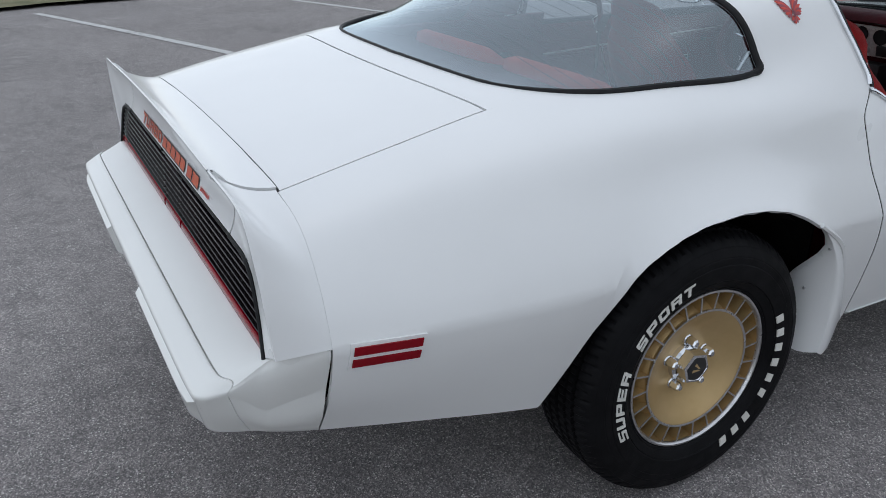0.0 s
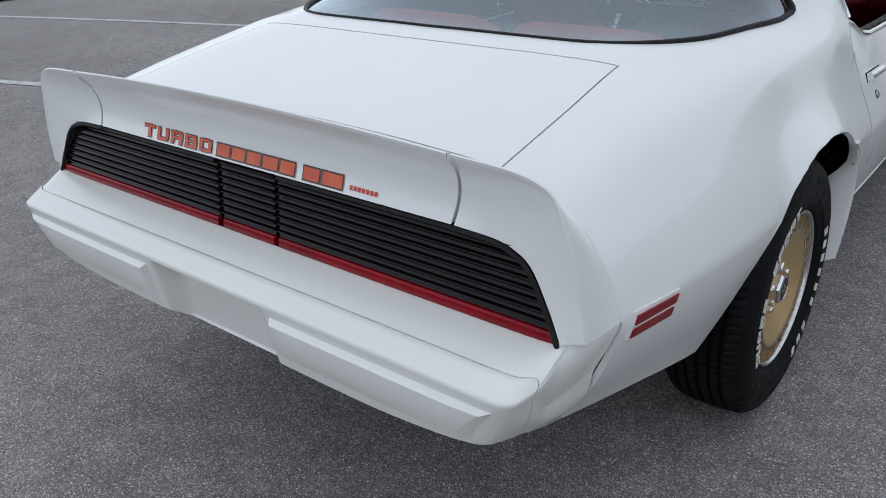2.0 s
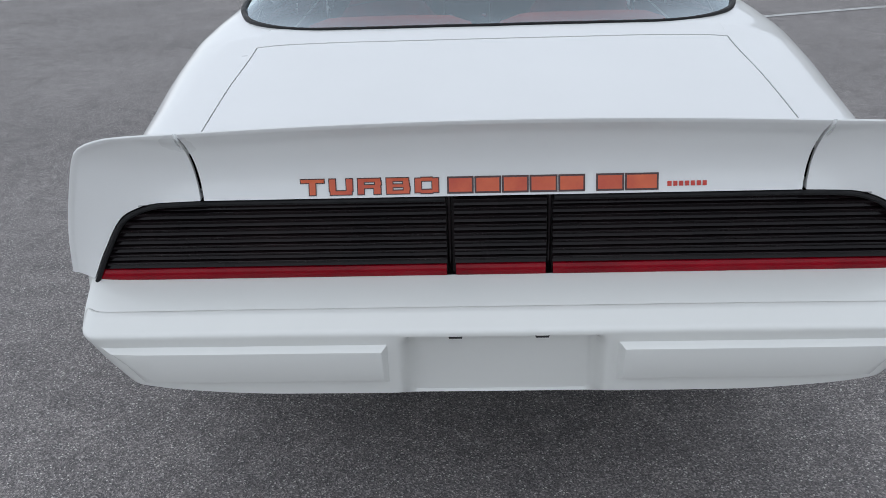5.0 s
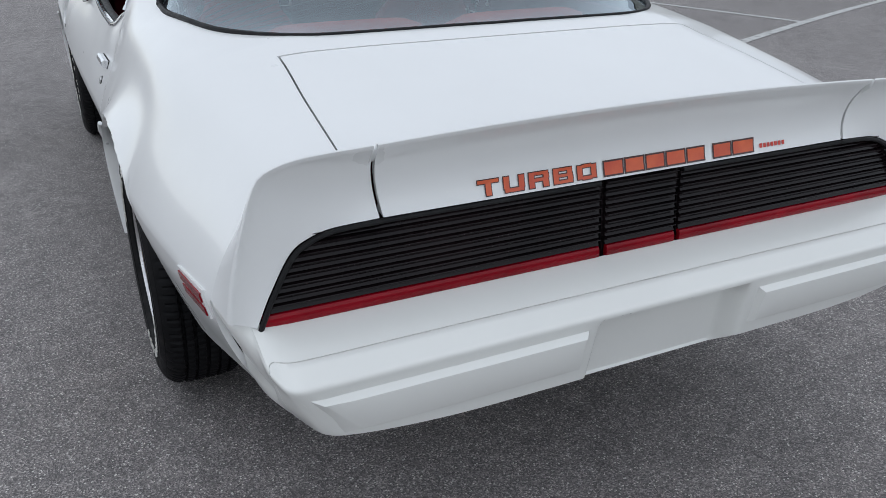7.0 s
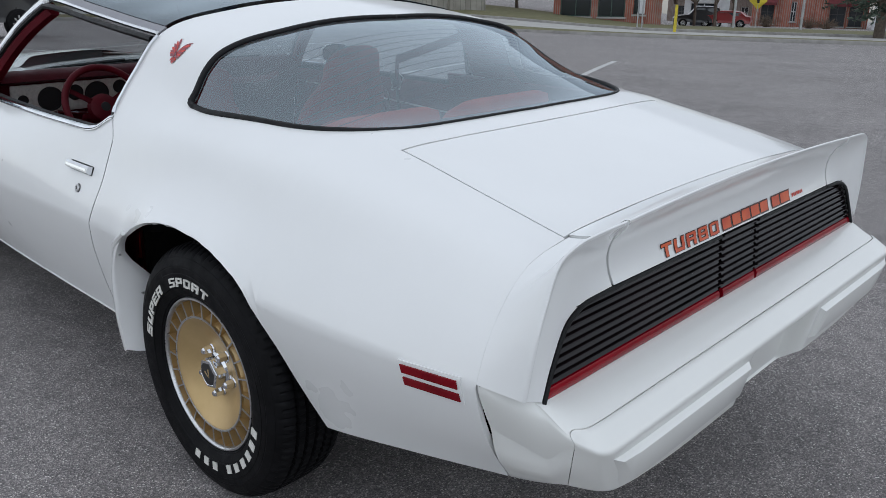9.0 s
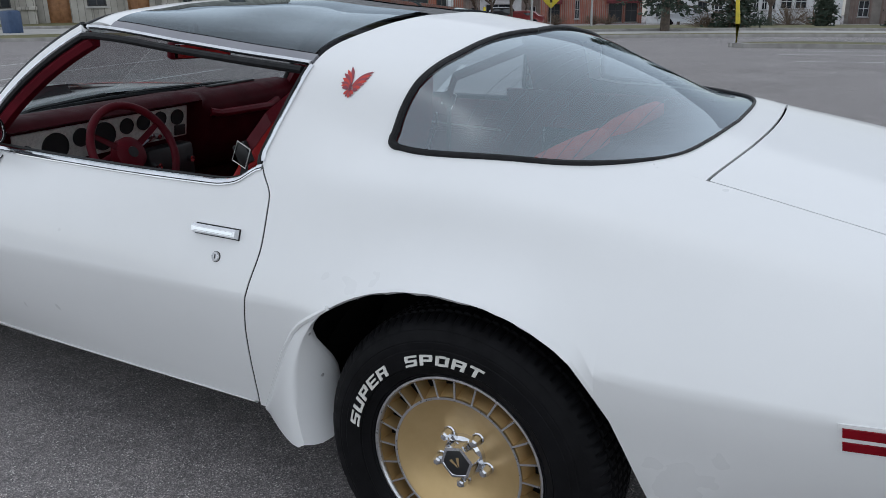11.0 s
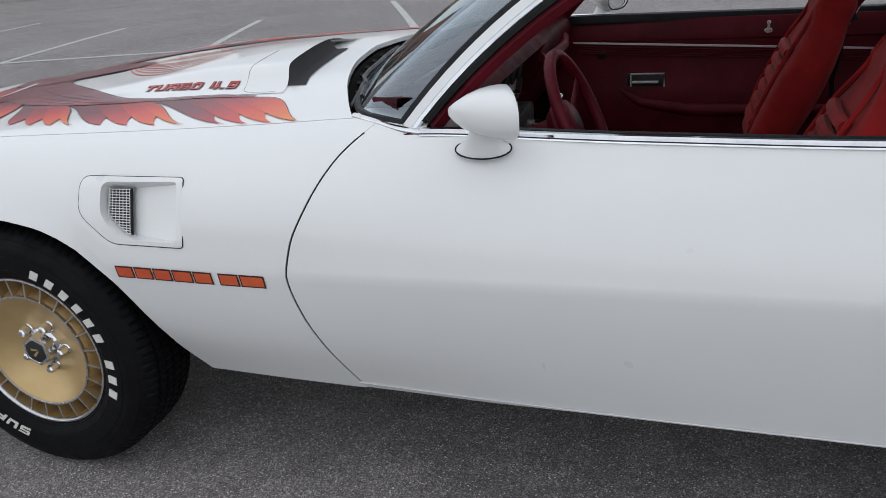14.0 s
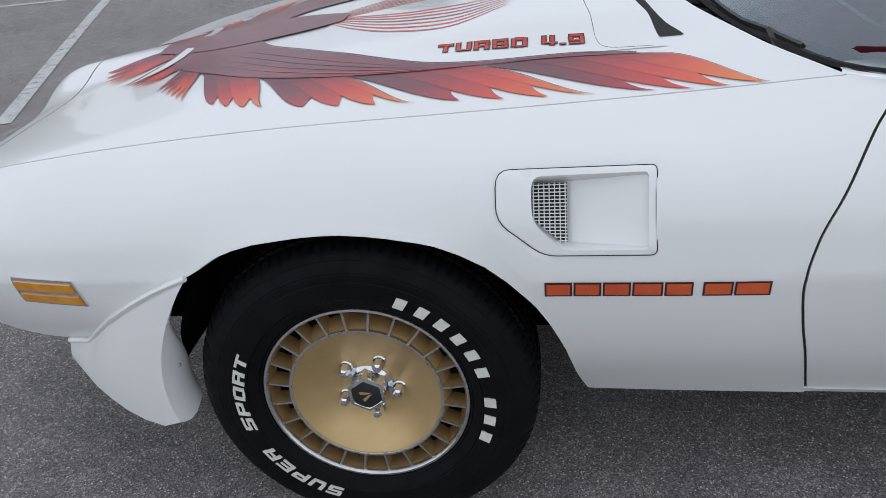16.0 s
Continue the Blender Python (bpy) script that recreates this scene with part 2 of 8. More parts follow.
# ---- ground and surroundings ----
ASPHALT = shader("worn_asphalt", (0.1, 0.1, 0.1), 0.80, spec=0.35)
t = ASPHALT.node_tree
v = coords(ASPHALT, 1.0)
big = node(ASPHALT, "ShaderNodeTexNoise", Scale=0.55, Detail=5.0, Roughness=0.6)
mid = node(ASPHALT, "ShaderNodeTexNoise", Scale=9.0, Detail=6.0, Roughness=0.7)
grit = node(ASPHALT, "ShaderNodeTexVoronoi", Scale=290.0)
fleck = node(ASPHALT, "ShaderNodeTexVoronoi", Scale=130.0)
for n in (big, mid, grit, fleck):
    t.links.new(v, n.inputs["Vector"])
base = ramp(ASPHALT, big.outputs[0], ((0.35, (0.206, 0.193, 0.192)), (0.65, (0.262, 0.245, 0.243))))
stone = ramp(ASPHALT, grit.outputs["Color"], ((0.2, (0.50, 0.50, 0.51)), (0.48, (0.86, 0.86, 0.86)), (0.68, (1.15, 1.14, 1.12)), (0.84, (1.95, 1.92, 1.88))))
mul = ASPHALT.node_tree.nodes.new("ShaderNodeMix")
mul.data_type, mul.blend_type = "RGBA", "MULTIPLY"
mul.inputs["Factor"].default_value = 0.95
t.links.new(base, mul.inputs["A"])
t.links.new(stone, mul.inputs["B"])
mul2 = ASPHALT.node_tree.nodes.new("ShaderNodeMix")
mul2.data_type, mul2.blend_type = "RGBA", "MULTIPLY"
mul2.inputs["Factor"].default_value = 0.7
t.links.new(mul.outputs["Result"], mul2.inputs["A"])
t.links.new(ramp(ASPHALT, mid.outputs[0], ((0.3, (0.65, 0.65, 0.66)), (0.7, (1.25, 1.24, 1.22)))), mul2.inputs["B"])
pick = node(ASPHALT, "ShaderNodeTexWhiteNoise")
t.links.new(fleck.outputs["Color"], pick.inputs["Vector"])
near = ASPHALT.node_tree.nodes.new("ShaderNodeMath")
near.operation = "LESS_THAN"
near.inputs[1].default_value = 0.30
t.links.new(fleck.outputs["Distance"], near.inputs[0])
rare = ASPHALT.node_tree.nodes.new("ShaderNodeMath")
rare.operation = "GREATER_THAN"
rare.inputs[1].default_value = 0.82
t.links.new(pick.outputs["Value"], rare.inputs[0])
both_of = ASPHALT.node_tree.nodes.new("ShaderNodeMath")
both_of.operation = "MULTIPLY"
t.links.new(near.outputs[0], both_of.inputs[0])
t.links.new(rare.outputs[0], both_of.inputs[1])
mix = ASPHALT.node_tree.nodes.new("ShaderNodeMix")
mix.data_type = "RGBA"
t.links.new(both_of.outputs[0], mix.inputs["Factor"])
t.links.new(mul2.outputs["Result"], mix.inputs["A"])
mix.inputs["B"].default_value = (0.66, 0.64, 0.61, 1)
t.links.new(mix.outputs["Result"], t.nodes["Principled BSDF"].inputs["Base Color"])
bp = node(ASPHALT, "ShaderNodeBump", Strength=0.5, Distance=0.003)
t.links.new(grit.outputs["Distance"], bp.inputs["Height"])
t.links.new(bp.outputs[0], t.nodes["Principled BSDF"].inputs["Normal"])

LINE_PAINT = vary(shader("worn_white_road_paint", (0.5, 0.5, 0.5), 0.8), ((0.28, (0.16, 0.16, 0.16)), (0.45, (0.46, 0.46, 0.45)), (0.75, (0.60, 0.60, 0.59))), 16.0, 8.0)
GRASS = vary(shader("winter_grass", (0.1, 0.1, 0.04), 0.95), ((0.3, (0.075, 0.085, 0.030)), (0.5, (0.125, 0.120, 0.052)), (0.72, (0.20, 0.175, 0.095))), 2.2, 8.0, bump=1.0, bump_scale=40.0)
CONCRETE = vary(shader("pale_concrete", (0.4, 0.39, 0.37), 0.9), ((0.3, (0.33, 0.325, 0.31)), (0.7, (0.45, 0.44, 0.42))), 0.9, 7.0)
KERB = vary(shader("kerb_concrete", (0.3, 0.29, 0.27), 0.9), ((0.3, (0.20, 0.19, 0.18)), (0.7, (0.34, 0.33, 0.31))), 3.0, 7.0)


def block_wall(name, stops, mortar, width, height, scale=1.0, offset=0.5):
    m = shader(name, stops[0], 0.9)
    tr = m.node_tree
    tc = tr.nodes.new("ShaderNodeTexCoord")
    br = node(m, "ShaderNodeTexBrick", Scale=scale)
    br.inputs["Color1"].default_value, br.inputs["Color2"].default_value = (*stops[0], 1), (*stops[1], 1)
    br.inputs["Mortar"].default_value = (*mortar, 1)
    br.inputs["Brick Width"].default_value, br.inputs["Row Height"].default_value = width, height
    br.inputs["Mortar Size"].default_value = 0.012
    br.offset = offset
    tr.links.new(tc.outputs["Object"], br.inputs["Vector"])
    no = node(m, "ShaderNodeTexNoise", Scale=1.4, Detail=7.0)
    tr.links.new(tc.outputs["Object"], no.inputs["Vector"])
    mx = tr.nodes.new("ShaderNodeMix")
    mx.data_type, mx.blend_type = "RGBA", "MULTIPLY"
    mx.inputs["Factor"].default_value = 0.6
    tr.links.new(br.outputs["Color"], mx.inputs["A"])
    tr.links.new(ramp(m, no.outputs[0], ((0.3, (0.65, 0.65, 0.65)), (0.7, (1.2, 1.2, 1.2)))), mx.inputs["B"])
    tr.links.new(mx.outputs["Result"], tr.nodes["Principled BSDF"].inputs["Base Color"])
    bp2 = node(m, "ShaderNodeBump", Strength=0.6, Distance=0.02)
    tr.links.new(br.outputs["Fac"], bp2.inputs["Height"])
    bp2.invert = True
    tr.links.new(bp2.outputs[0], tr.nodes["Principled BSDF"].inputs["Normal"])
    return m


STONE = block_wall("rough_grey_stone_blocks", ((0.30, 0.285, 0.25), (0.42, 0.40, 0.36)), (0.2, 0.19, 0.17), 0.7, 0.28)
BRICK = block_wall("red_brick", ((0.27, 0.085, 0.055), (0.36, 0.12, 0.08)), (0.3, 0.25, 0.22), 0.24, 0.08)
DULL_BRICK = block_wall("grey_brown_brick", ((0.16, 0.12, 0.10), (0.21, 0.16, 0.14)), (0.22, 0.2, 0.18), 0.24, 0.08)
SIDING = vary(shader("white_clapboard", (0.6, 0.61, 0.62), 0.7), ((0.3, (0.5, 0.51, 0.52)), (0.7, (0.66, 0.67, 0.68))), 2.0)
GREEN_PANEL = vary(shader("dark_green_panel", (0.03, 0.07, 0.06), 0.5), ((0.3, (0.02, 0.055, 0.045)), (0.7, (0.04, 0.085, 0.07))), 3.0)
WINDOW_DARK = shader("dark_window_pane", (0.02, 0.025, 0.03), 0.1, 0.0, 0.5)
WOOD_DOOR = vary(shader("brown_wooden_door", (0.25, 0.11, 0.04), 0.6), ((0.3, (0.19, 0.08, 0.03)), (0.7, (0.31, 0.15, 0.06))), 4.0)
SLATE = vary(shader("dark_roof_shingle", (0.06, 0.06, 0.06), 0.9), ((0.3, (0.045, 0.045, 0.047)), (0.7, (0.085, 0.083, 0.08))), 3.0)
BARK = vary(shader("grey_brown_bark", (0.1, 0.08, 0.06), 0.95), ((0.3, (0.06, 0.047, 0.037)), (0.7, (0.15, 0.12, 0.095))), 6.0, bump=0.8, bump_scale=30.0)
NEEDLES = vary(shader("blue_green_needles", (0.04, 0.06, 0.04), 0.9), ((0.3, (0.022, 0.038, 0.026)), (0.7, (0.065, 0.085, 0.062))), 2.5)
TWIGS = vary(shader("dry_brown_twigs", (0.13, 0.09, 0.06), 0.95), ((0.3, (0.085, 0.06, 0.042)), (0.7, (0.19, 0.14, 0.10))), 3.0)
GALVANISED = vary(shader("galvanised_steel", (0.45, 0.46, 0.47), 0.5, 0.6), ((0.3, (0.38, 0.39, 0.4)), (0.7, (0.52, 0.53, 0.54))), 3.0)
YELLOW = vary(shader("chipped_yellow_paint", (0.6, 0.47, 0.03), 0.6), ((0.3, (0.45, 0.36, 0.03)), (0.7, (0.70, 0.56, 0.04))), 3.0)
AWNING = vary(shader("maroon_awning", (0.12, 0.02, 0.025), 0.8), ((0.3, (0.09, 0.015, 0.02)), (0.7, (0.16, 0.028, 0.032))), 4.0)
BLUE_PAINT = vary(shader("dark_blue_paint", (0.03, 0.06, 0.13), 0.5), ((0.3, (0.022, 0.05, 0.11)), (0.7, (0.045, 0.08, 0.16))), 4.0)


def gz(x, y):
    """The height of the ground: level about the car, falling gently away from it."""
    r = math.hypot(x - 0.5, y)
    toward = min(max((-y / max(r, 0.1) - 0.45) / 0.45, 0.0), 1.0)
    k = 0.027 + 0.016 * toward * toward * (3 - 2 * toward)
    level = min(max((y / max(r, 0.1) + 0.88) / 0.12, 0.0), 1.0)
    far = r + (34.0 - r) * level if r > 34.0 else r
    d = far - 9.0
    return -k * (0.5 * (d + math.sqrt(d * d + 16)) - 0.5 * (-9 + math.sqrt(97)))


def structure(name, bm, material, label=""):
    ob = part(name, bm, material)
    return tagged(ob, label, "", "", "structure")


bm = bmesh.new()
rings = [[(0.5 + r * math.cos(a), r * math.sin(a), gz(0.5 + r * math.cos(a), r * math.sin(a))) for a in np.linspace(0, 2 * math.pi, 97)[:-1]]
         for r in [0.5, 1.5, 3, 4.5, 6, 7, 8, 9, 10, 11, 12, 13, 14.5, 16, 18, 20, 23, 26, 30, 35, 40, 48, 58, 70, 85, 105, 130, 170, 240, 400, 800, 1600, 3000]]
vs = add_grid(bm, rings, close=True)
bm.faces.new(vs[0][::-1])
bmesh.ops.recalc_face_normals(bm, faces=bm.faces)
for f in bm.faces:
    if f.normal.z < 0:
        f.normal_flip()
structure("ground", bm, ASPHALT, "grey worn asphalt car park with pale stone flecks")


def ribbon(bm, pts, w0, w1, lift, steps=1):
    """A strip along ground points, from w0 to w1 to the right of the way."""
    rows = []
    for k, p in enumerate(pts):
        a, b = Vector(pts[max(k - 1, 0)]), Vector(pts[min(k + 1, len(pts) - 1)])
        d = (b - a).normalized()
        n = Vector((d.y, -d.x))
        row = []
        for j in range(steps + 1):
            q = Vector(p) + n * (w0 + (w1 - w0) * j / steps)
            row.append((q.x, q.y, gz(q.x, q.y) + lift))
        rows.append(row)
    add_grid(bm, rows)
    return bm


def line_between(a, b, step=0.6):
    n = max(2, int((Vector(b) - Vector(a)).length / step))
    return [tuple(Vector(a).lerp(Vector(b), k / n)) for k in range(n + 1)]


LINES = [((2.65, -2.85), (6.68, -11.7)), ((5.45, -1.95), (8.03, -9.4)), ((8.5, -2.0), (10.55, -9.3)), ((11.6, -3.2), (14.6, -11.7)), ((14.5, -3.2), (17.5, -11.7)),
         ((4.33, -6.58), (16.5, -4.38)), ((1.03, 4.35), (-0.75, 9.7)), ((3.85, 5.0), (2.2, 10.6)), ((6.6, 5.2), (5.0, 10.8)), ((9.4, 5.4), (7.8, 11.0)),
         ((12.2, 6.5), (17.2, -1.2)), ((15.0, 8.0), (20.0, 0.0)), ((1.9, -17.6), (-3.6, -19.4)), ((1.2, -14.9), (-3.6, -16.3)), ((1.7, -19.6), (-3.6, -21.4))]
for a, b in LINES:
    bm = bmesh.new()
    ribbon(bm, line_between(a, b), -0.05, 0.05, 0.004)
    bmesh.ops.recalc_face_normals(bm, faces=bm.faces)
    structure("parking_line", bm, LINE_PAINT, "worn white painted parking bay line")

EDGE = [tuple(p)[:2] for p in curve([(-40, -42, 0), (-15, -38.5, 0), (2.1, -34.5, 0), (7.5, -31, 0), (12, -27.8, 0), (17, -26.8, 0), (24.0, -25.4, 0), (28.0, -23.0, 0), (30.2, -20.0, 0), (36, -10, 0), (43, 6, 0)], 80)]
bm = bmesh.new()
ribbon(bm, EDGE, 0.0, 0.02, 0.0)
rows = []
for w, h in ((0.0, -0.05), (0.0, 0.10), (0.02, 0.13), (0.16, 0.13), (0.17, 0.0)):
    r = bmesh.new()
    ribbon(r, EDGE, w, w + 0.01, h)
    r.verts.ensure_lookup_table()
    rows.append([v.co.copy() for v in r.verts][0::2])
    r.free()
bm.free()
bm = bmesh.new()
add_grid(bm, rows)
structure("kerb", bm, KERB, "grey concrete kerb at the edge of the car park")
bm = bmesh.new()
ribbon(bm, EDGE, 0.17, 3.6, 0.10, 3)
structure("verge", bm, GRASS, "narrow strip of dry winter grass")
bm = bmesh.new()
ribbon(bm, EDGE, 3.55, 9.5, 0.095, 4)
structure("road", bm, CONCRETE, "pale concrete street beyond the car park")
bm = bmesh.new()
ribbon(bm, EDGE, 9.5, 30.0, 0.19, 8)
structure("lawn", bm, GRASS, "flat winter lawn across the street")
rows = []
for w, h in ((9.30, 0.0), (9.30, 0.20), (9.33, 0.23), (9.52, 0.23), (9.53, 0.10)):
    r = bmesh.new()
    ribbon(r, EDGE, w, w + 0.01, h)
    r.verts.ensure_lookup_table()
    rows.append([v.co.copy() for v in r.verts][0::2])
    r.free()
bm = bmesh.new()
add_grid(bm, rows)
structure("far_kerb", bm, KERB, "pale concrete kerb along the lawn")

# planted island by the yellow post
bm = bmesh.new()
isle = [(3.7, -21.6), (3.2, -21.0), (1.0, -21.7), (-6, -23.2), (-14, -24.8), (-14, -27.0), (-6, -25.6), (2.2, -24.0), (3.4, -22.6)]
outer = [bm.verts.new((x, y, gz(x, y) - 0.05)) for x, y in isle]
rim1 = [bm.verts.new((x, y, gz(x, y) + 0.11)) for x, y in isle]
bm.faces.new(rim1)
bmesh.ops.recalc_face_normals(bm, faces=bm.faces)
bmesh.ops.delete(bm, geom=outer, context="VERTS")
structure("island", bm, GRASS, "kerbed grass island in the car park")
bm = bmesh.new()
mid_x, mid_y = -3.0, -23.6
add_grid(bm, [[(x + (mid_x - x) * f, y + (mid_y - y) * f, gz(x, y) + h) for x, y in isle] for f, h in ((-0.004, -0.05), (-0.004, 0.12), (0.02, 0.125), (0.021, 0.08))], close=True)
bmesh.ops.recalc_face_normals(bm, faces=bm.faces)
structure("island_kerb", bm, KERB, "pale concrete kerb round the island")
bm = bmesh.new()
ribbon(bm, [(-3, 9.95), (-0.5, 10.5), (2, 10.9), (5, 11.2), (12, 11.6), (22, 12)][::-1], 0.0, 30.0, 0.05, 10)
bmesh.ops.recalc_face_normals(bm, faces=bm.faces)
structure("grass_bank", bm, GRASS, "dry grass at the far side of the car park")
bm = bmesh.new()
ribbon(bm, [(-0.6, 10.45), (-1.3, 10.1), (-4, 9.7), (-12, 9.0)], 0.0, 30.0, 0.05, 10)
bmesh.ops.recalc_face_normals(bm, faces=bm.faces)
structure("grass_bank", bm, GRASS, "dry grass at the far side of the car park")

EYE0 = Vector((-1.06, 2.19))


def away(az, d):
    """A ground place at a bearing (degrees from +x) and distance from the side street's point of view."""
    x, y = EYE0.x + d * math.cos(radians(az)), EYE0.y + d * math.sin(radians(az))
    return Vector((x, y, gz(x, y)))


def facade(a, b):
    """A frame with x along a-b, y away from the viewer, z up, at a."""
    d = (b - a)
    d.z = 0
    wide = d.length
    d.normalize()
    m = Matrix(((d.x, -d.y, 0, a.x), (d.y, d.x, 0, a.y), (0, 0, 1, min(a.z, b.z) - 0.3), (0, 0, 0, 1)))
    if (m.to_3x3() @ Vector((0, 1, 0))).dot(a - Vector((EYE0.x, EYE0.y, 0))) < 0:
        m = m @ Matrix.Diagonal((1, -1, 1, 1))
    return m, wide


def building(label, a, b, depth, height, wall, openings, roof=SLATE, storeys=()):
    """A block with set-back openings: (x, z, width, height, kind)."""
    m, wide = facade(a, b)
    house = thing("building", label, "building", Matrix.Translation(m.translation))
    turn = Matrix.Translation(-m.translation) @ m

    def piece(name, bm, mat, parent, lab=""):
        bmesh.ops.transform(bm, matrix=turn, verts=bm.verts)
        bmesh.ops.recalc_face_normals(bm, faces=bm.faces)
        return part(name, bm, mat, parent, lab)

    xs = sorted({0.0, wide} | {o[0] for o in openings} | {o[0] + o[2] for o in openings})
    zs = sorted({0.0, height} | {o[1] for o in openings} | {o[1] + o[3] for o in openings})
    bm = bmesh.new()
    for x0, x1 in zip(xs, xs[1:]):
        for z0, z1 in zip(zs, zs[1:]):
            cx, cz = (x0 + x1) / 2, (z0 + z1) / 2
            if not any(o[0] < cx < o[0] + o[2] and o[1] < cz < o[1] + o[3] for o in openings):
                bm.faces.new([bm.verts.new(p) for p in ((x0, 0, z0), (x1, 0, z0), (x1, 0, z1), (x0, 0, z1))])
    for o in openings:
        x0, x1, z0, z1 = o[0], o[0] + o[2], o[1], o[1] + o[3]
        add_grid(bm, [[(x0, 0, z0), (x1, 0, z0), (x1, 0, z1), (x0, 0, z1)], [(x0, 0.35, z0), (x1, 0.35, z0), (x1, 0.35, z1), (x0, 0.35, z1)]], close=True)
    for q in (((0, 0, 0), (0, depth, 0), (0, depth, height), (0, 0, height)), ((wide, 0, 0), (wide, depth, 0), (wide, depth, height), (wide, 0, height)), ((0, depth, 0), (wide, depth, 0), (wide, depth, height), (0, depth, height))):
        bm.faces.new([bm.verts.new(p) for p in q])
    weld(bm, 0.001)
    piece("wall", bm, wall, house)
    bm = bmesh.new()
    box(bm, -0.3, wide + 0.3, -0.3, depth + 0.3, height, height + 0.35, 0.03)
    piece("roof", bm, roof, house)
    for z in storeys:
        bm = bmesh.new()
        box(bm, -0.05, wide + 0.05, -0.12, 0.0, z, z + 0.28, 0.02)
        piece("cornice", bm, CONCRETE, house)
    for x, z, w, h, kind in openings:
        bm = bmesh.new()
        if kind == "door":
            box(bm, x, x + w, 0.28, 0.34, z, z + h, 0.01)
            leaf = piece("door", bm, WOOD_DOOR, house, "brown panelled wooden door")
            for k in range(2):
                for j in range(2):
                    bm = bmesh.new()
                    box(bm, x + 0.12 * w + k * 0.42 * w, x + 0.46 * w + k * 0.42 * w, 0.26, 0.285, z + 0.1 * h + j * 0.45 * h, z + 0.45 * h + j * 0.45 * h, 0.008)
                    piece("panel", bm, WOOD_DOOR, leaf)
        else:
            box(bm, x, x + w, 0.20, 0.26, z, z + h, 0.0)
            box(bm, x + 0.07, x + w - 0.07, 0.18, 0.27, z + 0.07, z + h - 0.07, 0.0)
            frame_mat = {"green": GREEN_PANEL, "white": SIDING}.get(kind, SLATE)
            win = piece("window", bm, frame_mat, house)
            bm = bmesh.new()
            box(bm, x + 0.08, x + w - 0.08, 0.15, 0.175, z + 0.08, z + h - 0.08, 0.0)
            piece("pane", bm, WINDOW_DARK, win)
            bm = bmesh.new()
            box(bm, x + w / 2 - 0.03, x + w / 2 + 0.03, 0.13, 0.16, z + 0.06, z + h - 0.06, 0.0)
            box(bm, x + 0.06, x + w - 0.06, 0.13, 0.16, z + h / 2 - 0.03, z + h / 2 + 0.03, 0.0)
            piece("glazing_bar", bm, frame_mat, win)
            bm = bmesh.new()
            box(bm, x - 0.1, x + w + 0.1, -0.08, 0.2, z - 0.12, z, 0.01)
            piece("sill", bm, CONCRETE, win)
    return house, piece


church, put_on = building("grey rough-stone church with brown wooden doors", away(-25.5, 54), away(-50, 54), 14, 12.5, STONE,
                          [(3.56, 0.63, 1.32, 2.99, "door"), (9.08, 0.63, 1.15, 2.99, "door"), (13.33, 0.63, 1.21, 2.99, "door"), (6.20, 1.61, 1.03, 3.45, "dark"), (11.15, 1.61, 1.03, 3.45, "dark"), (16.43, 0.92, 0.57, 2.53, "green"), (19.07, 3.91, 1.03, 3.45, "dark")])
for x in (1.8, 7.6, 15.2, 20.5):
    bm = bmesh.new()
    box(bm, x, x + 0.9, -0.8, 0.0, 0, 5.0, 0.04)
    box(bm, x - 0.05, x + 0.95, -0.9, 0.0, 1.5, 1.7, 0.02)
    put_on("buttress", bm, STONE, church)
bm = bmesh.new()
box(bm, 2.5, 6.0, -1.6, 0.0, 0.1, 0.40, 0.02)
box(bm, 2.9, 5.6, -1.1, 0.0, 0.40, 0.63, 0.02)
put_on("step", bm, CONCRETE, church)

mill, put_on = building("red brick and dark green modern block", away(-54.5, 62), away(-61.6, 62), 18, 12, BRICK,
                        [(0.5, 1.0, 2.2, 3.2, "green"), (3.2, 1.0, 1.9, 3.2, "green"), (5.7, 1.2, 0.8, 3.0, "dark"), (0.5, 5.2, 2.2, 3.0, "green"), (3.2, 5.2, 1.9, 3.0, "green")], GREEN_PANEL, (4.6,))
shop, put_on = building("two-storey red brick corner shop building", away(-66.9, 105), away(-73.6, 105), 16, 9.5, BRICK,
                        [(0.7, 4.9, 0.8, 1.9, "white"), (2.2, 4.9, 0.8, 1.9, "white"), (3.7, 4.9, 0.8, 1.9, "white"), (5.5, 4.9, 0.8, 1.9, "white"), (9.0, 4.9, 1.6, 1.9, "white"), (1.0, 0.6, 1.4, 2.6, "dark"), (4.2, 0.9, 0.6, 2.2, "white"), (8.3, 0.5, 1.6, 2.6, "dark"), (10.3, 0.5, 1.4, 2.6, "dark")], SLATE, (4.1,))
for x, w in ((0.8, 1.9), (8.0, 4.1)):
    bm = bmesh.new()
    rows = [[(x, -0.05, 3.7), (x + w, -0.05, 3.7)], [(x, -0.9, 3.0), (x + w, -0.9, 3.0)], [(x, -0.9, 2.7), (x + w, -0.9, 2.7)]]
    add_grid(bm, rows)
    put_on("awning", bm, AWNING, shop, "maroon cloth awning")
garage, put_on = building("low white clapboard garage", away(-62.8, 88), away(-65.6, 88), 6, 3.2, SIDING, [(0.6, 0.2, 2.6, 2.3, "white")])
